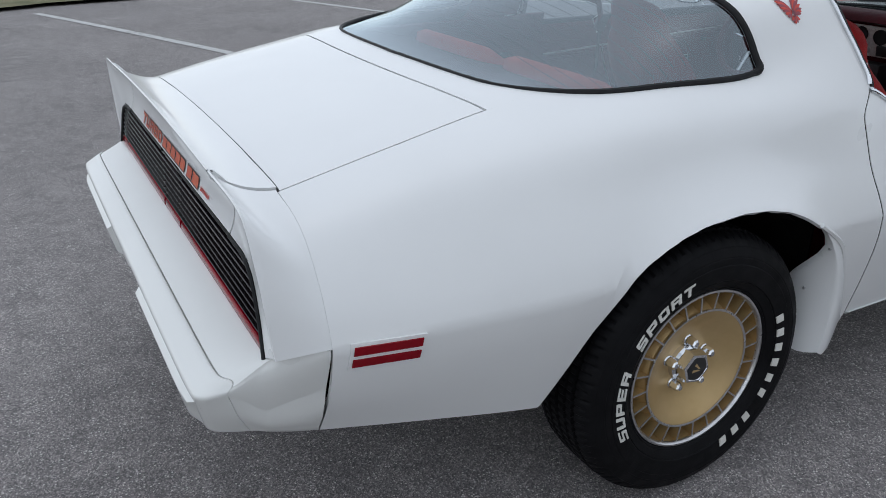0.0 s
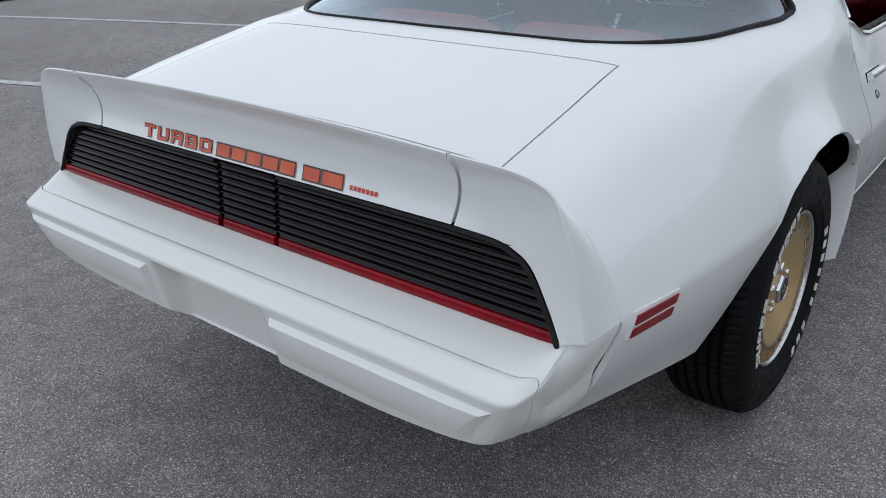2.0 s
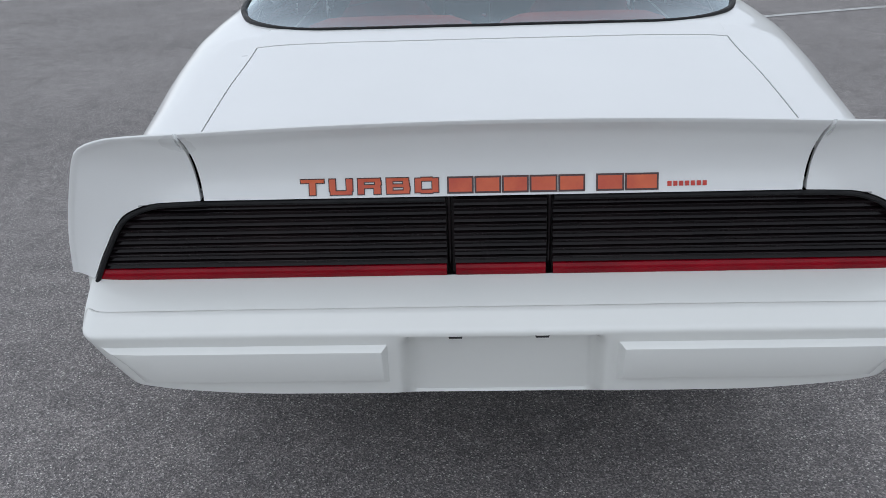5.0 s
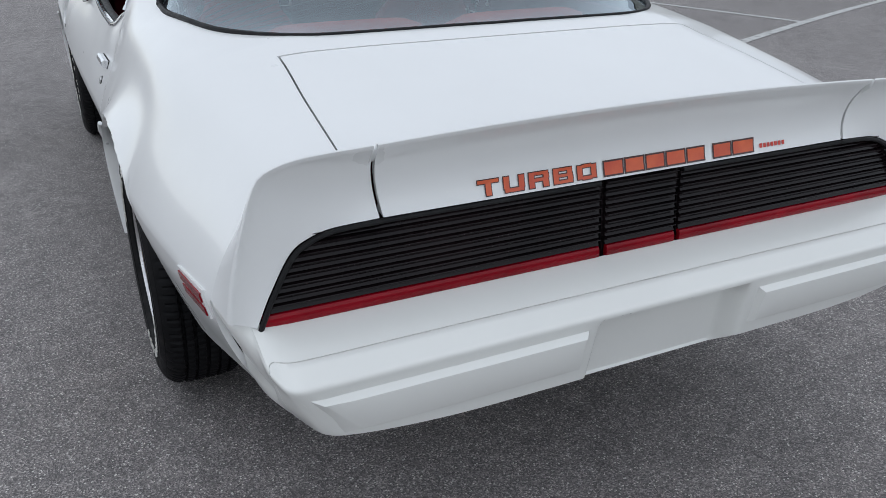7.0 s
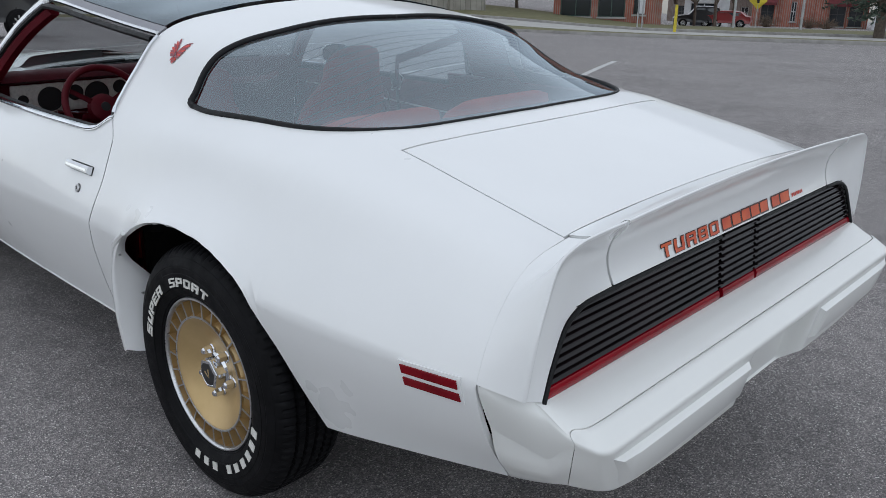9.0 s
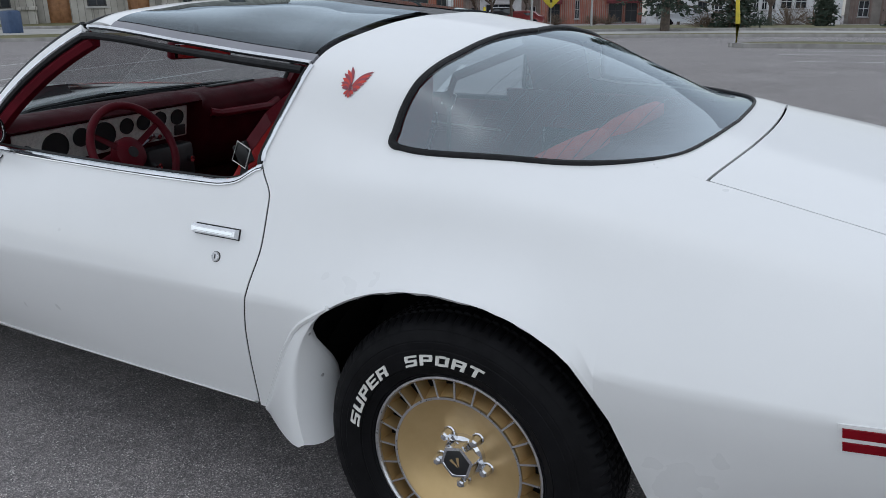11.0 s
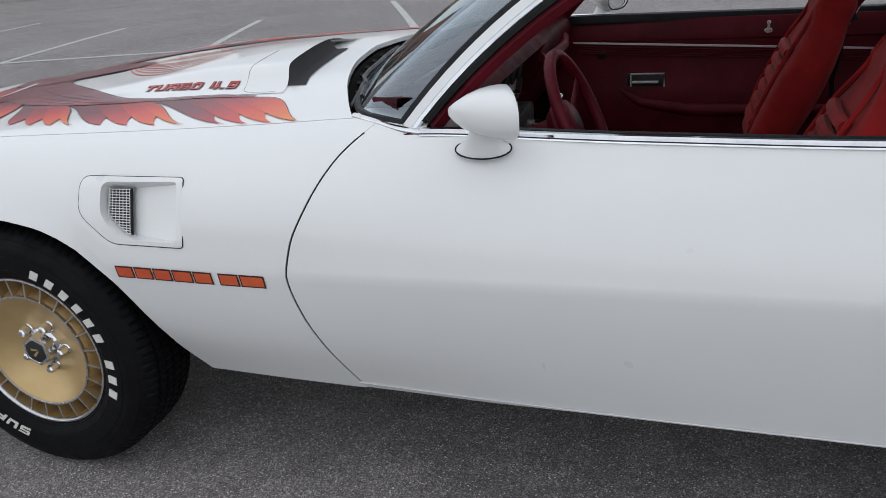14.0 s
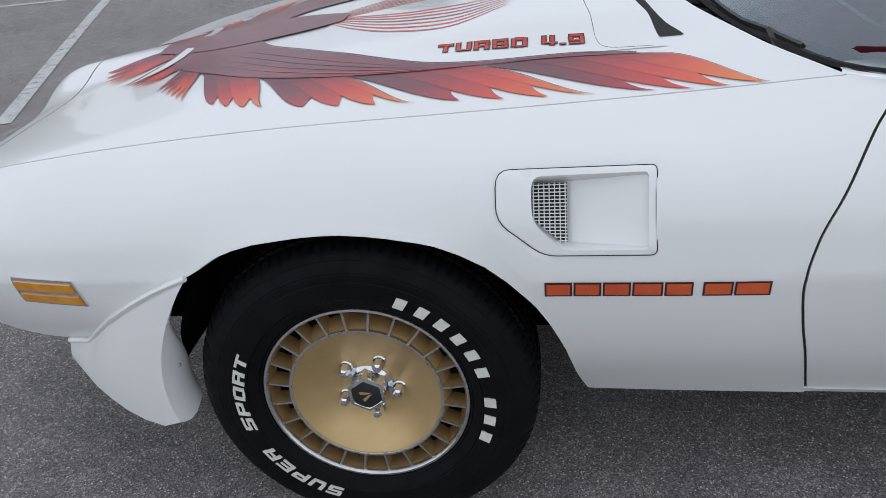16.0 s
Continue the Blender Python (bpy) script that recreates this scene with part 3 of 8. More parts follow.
house, put_on = building("white clapboard house with a glazed porch", away(-79.4, 82), away(-85.6, 82), 9, 6.5, SIDING,
                         [(0.4, 1.2, 0.8, 1.5, "white"), (1.5, 1.6, 0.5, 1.4, "white"), (2.2, 1.6, 0.5, 1.4, "white"), (2.9, 1.6, 0.5, 1.4, "white"), (3.8, 1.7, 1.0, 1.3, "white"), (5.0, 1.7, 1.0, 1.3, "white"), (7.3, 2.0, 0.9, 1.5, "white")], SLATE, (3.4,))
low, put_on = building("low grey-brown brick hall", away(-90.5, 62), away(-104, 62), 10, 4.5, DULL_BRICK,
                       [(3.0, 1.6, 2.2, 1.2, "white"), (6.4, 1.6, 2.0, 1.2, "white"), (10.5, 1.6, 2.2, 1.2, "white")])

back_house, put_on = building("grey clapboard house behind the evergreens", away(-73.9, 100), away(-79.3, 100), 9, 8.5, SIDING,
                              [(1.0, 1.0, 0.9, 1.6, "white"), (3.2, 1.0, 0.9, 1.6, "white"), (5.6, 0.5, 1.0, 2.2, "dark"), (7.4, 1.0, 0.9, 1.6, "white"), (1.0, 4.4, 0.9, 1.6, "white"), (4.2, 4.4, 0.9, 1.6, "white"), (7.4, 4.4, 0.9, 1.6, "white")], SLATE, (3.6,))
row_house, put_on = building("dull brown brick row of houses down the street", away(-61.6, 128), away(-67.2, 128), 9, 9.5, DULL_BRICK,
                             [(1.5, 1.0, 1.0, 1.7, "dark"), (4.2, 1.0, 1.0, 1.7, "white"), (7.5, 1.0, 1.0, 1.7, "dark"), (10.2, 1.0, 1.0, 1.7, "white"), (1.5, 4.6, 1.0, 1.7, "white"), (4.2, 4.6, 1.0, 1.7, "white"), (7.5, 4.6, 1.0, 1.7, "white"), (10.2, 4.6, 1.0, 1.7, "white")], SLATE, (3.8,))
end_house, put_on = building("grey-brown brick house beside the porch house", away(-85.8, 96), away(-91.0, 96), 9, 8.0, DULL_BRICK,
                             [(1.2, 1.0, 1.0, 1.6, "white"), (4.0, 1.0, 1.0, 1.6, "white"), (6.6, 1.0, 1.0, 1.6, "white"), (1.2, 4.4, 1.0, 1.6, "white"), (4.0, 4.4, 1.0, 1.6, "white")], SLATE, (3.6,))


def conifer(label, at, height, spread_r, start, seed, trunk_r=0.22):
    """A tapered trunk, whorls of limbs and many small clumps of needles."""
    rnd = random.Random(seed)
    tree = thing("tree", label, "tree", Matrix.Translation(at))
    bm = bmesh.new()
    tube(bm, [(0, 0, -0.2), (0.02, 0.01, height * 0.3), (0, 0.03, height * 0.7), (0, 0, height)], [trunk_r, trunk_r * 0.8, trunk_r * 0.4, 0.02], 10)
    part("trunk", bm, BARK, tree)
    verts, faces = [], []
    limbs = bmesh.new()
    z = start
    while z < height * 0.97:
        reach = spread_r * (1 - (z - start) / (height - start)) ** 0.75 + 0.15
        for k in range(9):
            a = rnd.uniform(0, 2 * math.pi)
            r = reach * rnd.uniform(0.65, 1.1)
            tip = Vector((r * math.cos(a), r * math.sin(a), z - 0.18 * r + rnd.uniform(-0.15, 0.15)))
            tube(limbs, [(0, 0, z), tuple(tip * 0.5 + Vector((0, 0, z * 0.5 + 0.05))), tuple(tip)], [0.04, 0.025, 0.008], 4)
            for j in range(15):
                f = rnd.uniform(0.25, 1.05)
                c = Vector((0, 0, z)).lerp(tip, f) + Vector((rnd.gauss(0, 0.14), rnd.gauss(0, 0.14), rnd.gauss(0, 0.10)))
                n = len(verts)
                s = rnd.uniform(0.09, 0.22)
                d1 = Vector((rnd.gauss(0, 1), rnd.gauss(0, 1), rnd.gauss(0, 0.6))).normalized() * s
                d2 = Vector((rnd.gauss(0, 1), rnd.gauss(0, 1), rnd.gauss(0, 0.6))).normalized() * s * 0.6
                d3 = d1.cross(d2).normalized() * s * 0.35
                verts += [c - d1, c + d2, c + d1, c - d2, c + d3]
                faces += [(n, n + 1, n + 4), (n + 1, n + 2, n + 4), (n + 2, n + 3, n + 4), (n + 3, n, n + 4)]
        z += 0.34
    part("limbs", limbs, BARK, tree)
    me = bpy.data.meshes.new("crown")
    me.from_pydata([tuple(v) for v in verts], [], faces)
    me.materials.append(NEEDLES)
    crown = new("crown", me)
    crown.parent = tree
    return tree


conifer("large spreading blue-green evergreen on the lawn", away(-74.9, 44), 10.0, 2.9, 1.5, 3, 0.25)
conifer("dark narrow evergreen behind rocks", away(-79.0, 50), 8.0, 1.35, 0.4, 4, 0.15)
for k, az in enumerate((-88.6, -89.6, -84.6)):
    conifer("small dark upright evergreen shrub", away(az, 58), 3.2, 0.6, 0.15, 20 + k, 0.08)


def bare_tree(label, at, height, seed):
    rnd = random.Random(seed)
    tree = thing("tree", label, "tree", Matrix.Translation(at))
    bm = bmesh.new()
    twig = bmesh.new()

    def grow(p, d, length, r, level):
        q = p + d * length
        bend = p.lerp(q, 0.5) + Vector((rnd.gauss(0, 0.04), rnd.gauss(0, 0.04), 0)) * length
        tube(bm if level < 2 else twig, [p, bend, q], [r, r * 0.85, r * 0.7], 6 if level < 2 else 3, cap=False)
        if level < 4:
            for _ in range(3 if level else 5):
                nd = (d + Vector((rnd.gauss(0, 0.55), rnd.gauss(0, 0.55), rnd.gauss(0.1, 0.3)))).normalized()
                grow(p.lerp(q, rnd.uniform(0.6, 1.0)), nd, length * rnd.uniform(0.55, 0.75), r * 0.6, level + 1)

    grow(Vector((0, 0, -0.2)), Vector((0.03, 0.02, 1)).normalized(), height * 0.34, 0.16, 0)
    part("trunk", bm, BARK, tree)
    part("twigs", twig, TWIGS, tree)
    return tree


for k, (az, d, h) in enumerate(((-62.4, 70, 9), (-63.6, 76, 8), (-64.9, 72, 9), (-66.0, 80, 8), (-75.9, 78, 8), (-81.5, 72, 7), (-52, 66, 9))):
    bare_tree("bare grey-brown street tree in winter", away(az, d), h, 40 + k)


def bush(label, at, size, seed, mat):
    rnd = random.Random(seed)
    ob = thing("bush", label, "bush", Matrix.Translation(at))
    bm = bmesh.new()
    for _ in range(90):
        a, b = rnd.uniform(0, 2 * math.pi), rnd.uniform(0.15, 1.45)
        r = size * rnd.uniform(0.7, 1.05)
        tip = Vector((r * math.cos(a) * math.cos(b) * 1.3, r * math.sin(a) * math.cos(b) * 1.3, r * math.sin(b)))
        tube(bm, [(0.1 * rnd.gauss(0, 1), 0.1 * rnd.gauss(0, 1), -0.05), tuple(tip * 0.6 + Vector((0, 0, 0.08))), tuple(tip)], [0.02, 0.013, 0.004], 3, cap=False)
        for _ in range(5):
            c = tip * rnd.uniform(0.55, 1.0)
            d = Vector((rnd.gauss(0, 1), rnd.gauss(0, 1), rnd.gauss(0.3, 1))).normalized() * size * 0.22
            tube(bm, [tuple(c), tuple(c + d)], [0.007, 0.002], 3, cap=False)
    part("branch_mass", bm, mat, ob)
    return ob


for k, (az, d, s, m) in enumerate(((-77.6, 52, 1.3, TWIGS), (-80.8, 60, 1.2, NEEDLES), (-79.8, 62, 1.1, NEEDLES), (-82.6, 64, 1.7, TWIGS), (-84.0, 66, 1.9, TWIGS), (-70.4, 92, 1.2, TWIGS), (-71.4, 92, 1.2, TWIGS), (-67.9, 92, 1.3, TWIGS))):
    bush("leafless brown shrub on the lawn" if m is TWIGS else "low dark green hedge shrub", away(az, d), s, 60 + k, m)


def pole(name, label, at, height, r, mat, lean=0.0):
    ob = thing(name, label, name.replace("_", " "), Matrix.Translation(at))
    bm = bmesh.new()
    tube(bm, [(0, 0, -0.2), (0, 0, height * 0.5), (lean, 0, height)], [r, r * 0.9, r * 0.75], 10)
    part("shaft", bm, mat, ob)
    bm = bmesh.new()
    box(bm, -r * 2, r * 2, -r * 2, r * 2, -0.05, 0.12, 0.02)
    part("base", bm, CONCRETE, ob)
    return ob


pole("bollard", "leaning yellow steel guard post on the island", away(-79.1, 24.2), 1.25, 0.07, YELLOW, 0.06)
pole("bollard", "yellow steel guard post beside the street", away(-62.9, 41), 1.35, 0.08, YELLOW)
for az, d in ((-66.2, 58), (-70.2, 60)):
    lamp = pole("street_lamp", "tall grey steel street lamp post", away(az, d), 8.0, 0.09, GALVANISED)
    bm = bmesh.new()
    tube(bm, [(0, 0, 7.9), (0.5, 0.3, 8.3), (1.4, 0.8, 8.4)], 0.04, 6)
    box(bm, 1.2, 1.9, 0.65, 0.95, 8.33, 8.47, 0.03)
    part("arm", bm, GALVANISED, lamp)
sign = pole("road_sign", "yellow diamond warning sign on a steel post", away(-67.5, 62), 2.4, 0.03, GALVANISED)
bm = bmesh.new()
box(bm, -0.42, 0.42, -0.015, 0.015, -0.42, 0.42, 0.01, Matrix.Translation((0, 0, 2.0)) @ Matrix.Rotation(radians(22), 4, "Z") @ Matrix.Rotation(radians(45), 4, "Y"))
face = part("plate", bm, YELLOW, sign)
bm = bmesh.new()
for z in (1.85, 2.1):
    box(bm, -0.09, 0.09, 0.02, 0.03, z, z + 0.2, 0.005, Matrix.Rotation(radians(22), 4, "Z"))
part("symbol_bar", bm, SEAM, face)
bm = bmesh.new()
box(bm, -0.25, 0.25, -0.02, 0.02, 0.9, 1.8, 0.01, Matrix.Rotation(radians(-25), 4, "Z"))
board = thing("notice_board", "white notice sign on posts by the street", "sign", Matrix.Translation(away(-60.6, 44)))
plate = part("panel", bm, SIDING, board)
for x in (-0.2, 0.2):
    bm = bmesh.new()
    box(bm, x - 0.03, x + 0.03, 0.03, 0.08, -0.2, 1.75, 0.0, Matrix.Rotation(radians(-25), 4, "Z"))
    part("post", bm, GALVANISED, board)
bm = bmesh.new()
box(bm, -0.35, 0.35, -0.35, 0.35, -0.1, 1.1, 0.12)
ob = part("recycling_bin", bm, BLUE_PAINT)
ob.location = away(-33.0, 44)
tagged(ob, "blue plastic bin beside the church wall", "bin")


def parked_car(label, at, turn, paint_mat, tall):
    """A plain parked vehicle, seen far off or in part."""
    ob = thing("parked_car", label, "car", Matrix.Translation(at) @ Matrix.Rotation(radians(turn), 4, "Z"))
    h = 1.75 if tall else 1.42
    bm = bmesh.new()
    prof = [(-2.25, 0.42), (-2.35, 0.62), (-2.3, 0.95), (-1.9, 1.02), (-1.5, h - 0.1), (-0.9, h), (0.35, h), (1.0, 1.05), (2.0, 0.95), (2.3, 0.75), (2.3, 0.42)]
    rows = []
    for y, k in ((-0.90, 0.90), (-0.93, 1.0), (-0.7, 1.02), (0.7, 1.02), (0.93, 1.0), (0.90, 0.90)):
        rows.append([(x * (0.97 if abs(y) > 0.89 else 1), y * (0.80 if z > 1.1 else 1), 0.42 + (z - 0.42) * (k if z > 0.6 else 1)) for x, z in prof])
    vs = add_grid(bm, rows, close=True)
    bm.faces.new(vs[0])
    bm.faces.new(vs[-1][::-1])
    bmesh.ops.recalc_face_normals(bm, faces=bm.faces)
    part("body", bm, paint_mat, ob)
    bm = bmesh.new()
    for y in (-0.80, 0.80):
        add_grid(bm, [[(-1.55, y, 1.05), (0.85, y, 1.05)], [(-1.35, y * 0.94, h - 0.13), (0.3, y * 0.94, h - 0.13)]])
    part("side_window", bm, WINDOW_DARK, ob)
    for x in (-1.45, 1.45):
        for y in (-0.86, 0.86):
            bm = bmesh.new()
            sg = 1 if y > 0 else -1
            lathe(bm, ((0.22, 0.12), (0.33, 0.11), (0.37, 0.06), (0.37, -0.06), (0.33, -0.11)), 28)
            bmesh.ops.transform(bm, matrix=Matrix.Translation((x, y, 0.36)), verts=bm.verts)
            w = part("wheel", bm, TYRE, ob)
            bm = bmesh.new()
            for k in range(10):
                a = 2 * math.pi * k / 10
                tube(bm, [(x + 0.05 * math.cos(a), y + 0.10 * sg, 0.36 + 0.05 * math.sin(a)), (x + 0.23 * math.cos(a + 0.1), y + 0.115 * sg, 0.36 + 0.23 * math.sin(a + 0.1))], 0.022, 5)
            part("spoke", bm, SILVER, w)
            bm = bmesh.new()
            lathe(bm, ((0.0, 0.09 * sg), (0.23, 0.085 * sg)), 28)
            bmesh.ops.translate(bm, verts=bm.verts, vec=(x, y, 0.36))
            part("rim", bm, SEAM, w)
    return ob


BLACK_PAINT = paint("black_car_paint", (0.012, 0.012, 0.014))
RED_PAINT = paint("red_car_paint", (0.25, 0.02, 0.02))
GREY_PAINT = paint("silver_car_paint", (0.4, 0.42, 0.44))
for label, x, y, turn, m, tall in (("black parked utility vehicle with bright alloy wheels", 20.6, -0.2, 100, BLACK_PAINT, True), ("dark parked utility vehicle with alloy wheels", 21.4, -4.6, 100, BLACK_PAINT, True)):
    parked_car(label, (x, y, gz(x, y)), turn, m, tall)
for label, az, d, turn, m, tall in (("dark parked pickup across the street", -63.9, 78, 30, BLACK_PAINT, True), ("red parked car across the street", -65.4, 78, 20, RED_PAINT, False), ("silver parked car behind the evergreen", -76.4, 72, 10, GREY_PAINT, False)):
    parked_car(label, away(az, d), turn, m, tall)


# ---- the car's skin: cross sections from sill to centre line; x ahead from the rear axle, y to the car's left ----
LOFT = {
    -0.90: ((0.722, 0.398), (0.788, 0.505), (0.826, 0.626), (0.779, 0.735), (0.700, 0.812), (0.580, 0.843), (0.420, 0.856), (0.200, 0.863), (0.000, 0.865)),
    -0.65: ((0.757, 0.360), (0.822, 0.500), (0.858, 0.630), (0.804, 0.765), (0.710, 0.862), (0.570, 0.895), (0.400, 0.907), (0.200, 0.913), (0.000, 0.915)),
    -0.414: ((0.788, 0.328), (0.848, 0.490), (0.886, 0.635), (0.828, 0.785), (0.735, 0.895), (0.555, 0.940), (0.400, 0.953), (0.200, 0.959), (0.000, 0.961)),
    -0.32: ((0.795, 0.318), (0.853, 0.488), (0.893, 0.637), (0.833, 0.792), (0.745, 0.905), (0.556, 0.958), (0.400, 0.970), (0.200, 0.978), (0.000, 0.981)),
    -0.15: ((0.815, 0.320), (0.862, 0.480), (0.901, 0.640), (0.838, 0.800), (0.765, 0.915), (0.640, 0.966), (0.500, 1.000), (0.250, 1.052), (0.000, 1.070)),
    0.0: ((0.815, 0.300), (0.862, 0.475), (0.904, 0.645), (0.842, 0.800), (0.775, 0.916), (0.685, 0.975), (0.560, 1.042), (0.300, 1.108), (0.000, 1.130)),
    0.15: ((0.812, 0.295), (0.860, 0.470), (0.903, 0.643), (0.843, 0.800), (0.780, 0.917), (0.704, 0.976), (0.608, 1.090), (0.380, 1.153), (0.000, 1.178)),
    0.30: ((0.806, 0.293), (0.856, 0.465), (0.897, 0.640), (0.842, 0.797), (0.783, 0.917), (0.704, 0.998), (0.628, 1.128), (0.400, 1.180), (0.000, 1.209)),
    0.55: ((0.796, 0.293), (0.848, 0.460), (0.884, 0.634), (0.838, 0.782), (0.768, 0.926), (0.705, 1.045), (0.632, 1.157), (0.400, 1.218), (0.000, 1.243)),
    0.62: ((0.795, 0.293), (0.847, 0.460), (0.884, 0.6335), (0.839, 0.779), (0.792, 0.890), (0.704, 1.0455), (0.629, 1.163), (0.400, 1.226), (0.000, 1.2485)),
    0.68: ((0.794, 0.292), (0.847, 0.460), (0.884, 0.633), (0.840, 0.777), (0.799, 0.882), (0.703, 1.046), (0.626, 1.168), (0.400, 1.232), (0.000, 1.253)),
    0.90: ((0.793, 0.290), (0.849, 0.460), (0.888, 0.632), (0.847, 0.773), (0.799, 0.881), (0.700, 1.050), (0.618, 1.190), (0.400, 1.256), (0.000, 1.273)),
    1.30: ((0.788, 0.287), (0.855, 0.458), (0.897, 0.632), (0.857, 0.775), (0.790, 0.884), (0.688, 1.060), (0.608, 1.226), (0.390, 1.264), (0.000, 1.277)),
    1.60: ((0.780, 0.283), (0.858, 0.455), (0.903, 0.630), (0.863, 0.775), (0.772, 0.886), (0.690, 0.900), (0.500, 0.915), (0.250, 0.925), (0.000, 0.930)),
    1.85: ((0.768, 0.279), (0.860, 0.452), (0.905, 0.626), (0.868, 0.775), (0.770, 0.876), (0.690, 0.893), (0.500, 0.908), (0.250, 0.922), (0.000, 0.928)),
    2.10: ((0.760, 0.276), (0.862, 0.450), (0.905, 0.618), (0.872, 0.770), (0.785, 0.855), (0.700, 0.880), (0.500, 0.901), (0.250, 0.918), (0.000, 0.925)),
    2.40: ((0.755, 0.280), (0.858, 0.450), (0.902, 0.615), (0.868, 0.770), (0.795, 0.847), (0.715, 0.868), (0.500, 0.890), (0.250, 0.908), (0.000, 0.915)),
    2.75: ((0.770, 0.300), (0.865, 0.470), (0.905, 0.630), (0.872, 0.762), (0.803, 0.836), (0.730, 0.857), (0.500, 0.872), (0.250, 0.886), (0.000, 0.892)),
    3.10: ((0.790, 0.390), (0.862, 0.500), (0.890, 0.620), (0.856, 0.740), (0.792, 0.805), (0.725, 0.832), (0.500, 0.850), (0.250, 0.860), (0.000, 0.863)),
    3.40: ((0.780, 0.425), (0.825, 0.510), (0.848, 0.600), (0.812, 0.705), (0.750, 0.765), (0.690, 0.788), (0.480, 0.802), (0.240, 0.810), (0.000, 0.812)),
    3.65: ((0.700, 0.430), (0.735, 0.500), (0.750, 0.570), (0.720, 0.655), (0.670, 0.705), (0.610, 0.727), (0.430, 0.738), (0.210, 0.744), (0.000, 0.746)),
    3.82: ((0.540, 0.430), (0.570, 0.490), (0.580, 0.545), (0.560, 0.605), (0.520, 0.640), (0.480, 0.655), (0.340, 0.662), (0.170, 0.666), (0.000, 0.667)),
}
STATIONS = sorted(LOFT)
KNOTS, FINE, CREASE_HARD = {}, 14, 0.66


def edge_x(table, z):
    return pchip([p[0] for p in table], [p[1] for p in table], z)


REAR_ARCH = ((-0.412, 0.31), (-0.400, 0.345), (-0.366, 0.452), (-0.337, 0.538), (-0.309, 0.587), (-0.265, 0.648), (-0.223, 0.678), (-0.15, 0.713), (-0.05, 0.734), (0.03, 0.738),
             (0.075, 0.7345), (0.119, 0.7275), (0.168, 0.7155), (0.214, 0.6985), (0.25, 0.681), (0.278, 0.6645), (0.31, 0.644), (0.342, 0.624), (0.375, 0.600), (0.405, 0.570), (0.445, 0.515), (0.489, 0.445), (0.535, 0.370), (0.577, 0.298), (0.59, 0.288))
FRONT_ARCH = ((2.315, 0.28), (2.335, 0.34), (2.36, 0.445), (2.411, 0.56), (2.495, 0.647), (2.608, 0.697), (2.754, 0.715), (2.901, 0.699), (2.967, 0.677), (3.034, 0.636),
              (3.075, 0.620), (3.116, 0.600), (3.165, 0.572), (3.227, 0.530), (3.290, 0.478), (3.340, 0.434), (3.385, 0.395))


def smooth(t):
    t = min(max(t, 0.0), 1.0)
    return t * t * (3 - 2 * t)


def hollow(x):
    """How far the side dips in between the shoulder and the crease."""
    return 0.010 * smooth((x + 0.95) / 0.30) * smooth((0.95 - x) / 0.55)


def flared(x, pts):
    """Turns the side outwards to a lip along the wheel openings."""
    for arch, lip, wide in ((REAR_ARCH, 0.899, 0.125), (FRONT_ARCH, 0.902, 0.075)):
        if not arch[0][0] - 0.1 < x < arch[-1][0] + 0.1:
            continue
        edge = edge_x(arch, min(max(x, arch[0][0]), arch[-1][0]))
        base = float(np.interp(edge, pts[:4 * FINE, 1], pts[:4 * FINE, 0]))
        reach = max(0.0, lip - base) * smooth((edge - 0.58) / 0.14)
        if reach > 0:
            a = np.array([(ax, edge_x(arch, ax)) for ax in np.linspace(max(x - 0.15, arch[0][0]), min(x + 0.15, arch[-1][0]), 61)])
            for q in pts[:5 * FINE]:
                if q[1] > edge - 0.02:
                    d = float(np.min(np.hypot(a[:, 0] - x, a[:, 1] - q[1])))
                    q[0] += reach * max(0.0, 1 - d / wide) ** 2
    return pts


def section(x):
    """The smooth outline across the car at x, from outlines a centimetre apart."""
    k = math.floor(x * 100)
    f = x * 100 - k
    a = outline(k)
    return a if f < 1e-6 else a + f * (outline(k + 1) - a)


def outline(key):
    """The smooth outline at key centimetres, FINE steps to each span."""
    if key in KNOTS:
        return KNOTS[key]
    x = key / 100
    pts = [np.array([pchip(STATIONS, [LOFT[s][k][c] for s in STATIONS], x) for c in (0, 1)]) for k in range(9)]
    ends = [2 * pts[0] - pts[1]] + pts + [pts[7] * (-1, 1)]
    out = []
    for k in range(8):
        p = ends[k:k + 4]
        t = [0.0]
        for a, b in zip(p, p[1:]):
            t.append(t[-1] + max(np.linalg.norm(b - a), 1e-5) ** 0.5)
        for j in range(FINE + (k == 7)):
            u = t[1] + (t[2] - t[1]) * j / FINE
            a1 = [(t[i + 1] - u) / (t[i + 1] - t[i]) * p[i] + (u - t[i]) / (t[i + 1] - t[i]) * p[i + 1] for i in range(3)]
            b1 = [(t[i + 2] - u) / (t[i + 2] - t[i]) * a1[i] + (u - t[i]) / (t[i + 2] - t[i]) * a1[i + 1] for i in range(2)]
            q = (t[2] - u) / (t[2] - t[1]) * b1[0] + (u - t[1]) / (t[2] - t[1]) * b1[1]
            f = j / FINE
            if k in (1, 2):
                hard = CREASE_HARD * (f if k == 1 else 1 - f)
                q = q * (1 - hard) + (p[1] + (p[2] - p[1]) * f) * hard
            if k in (2, 3):
                q = q - np.array((hollow(x) * math.sin(math.pi * (f if k == 2 else 0.5 * (1 - f)) * (1 if k == 3 else 0.5)) ** 1.5, 0.0))
            out.append(q)
    KNOTS[key] = flared(x, np.array(out))
    return KNOTS[key]


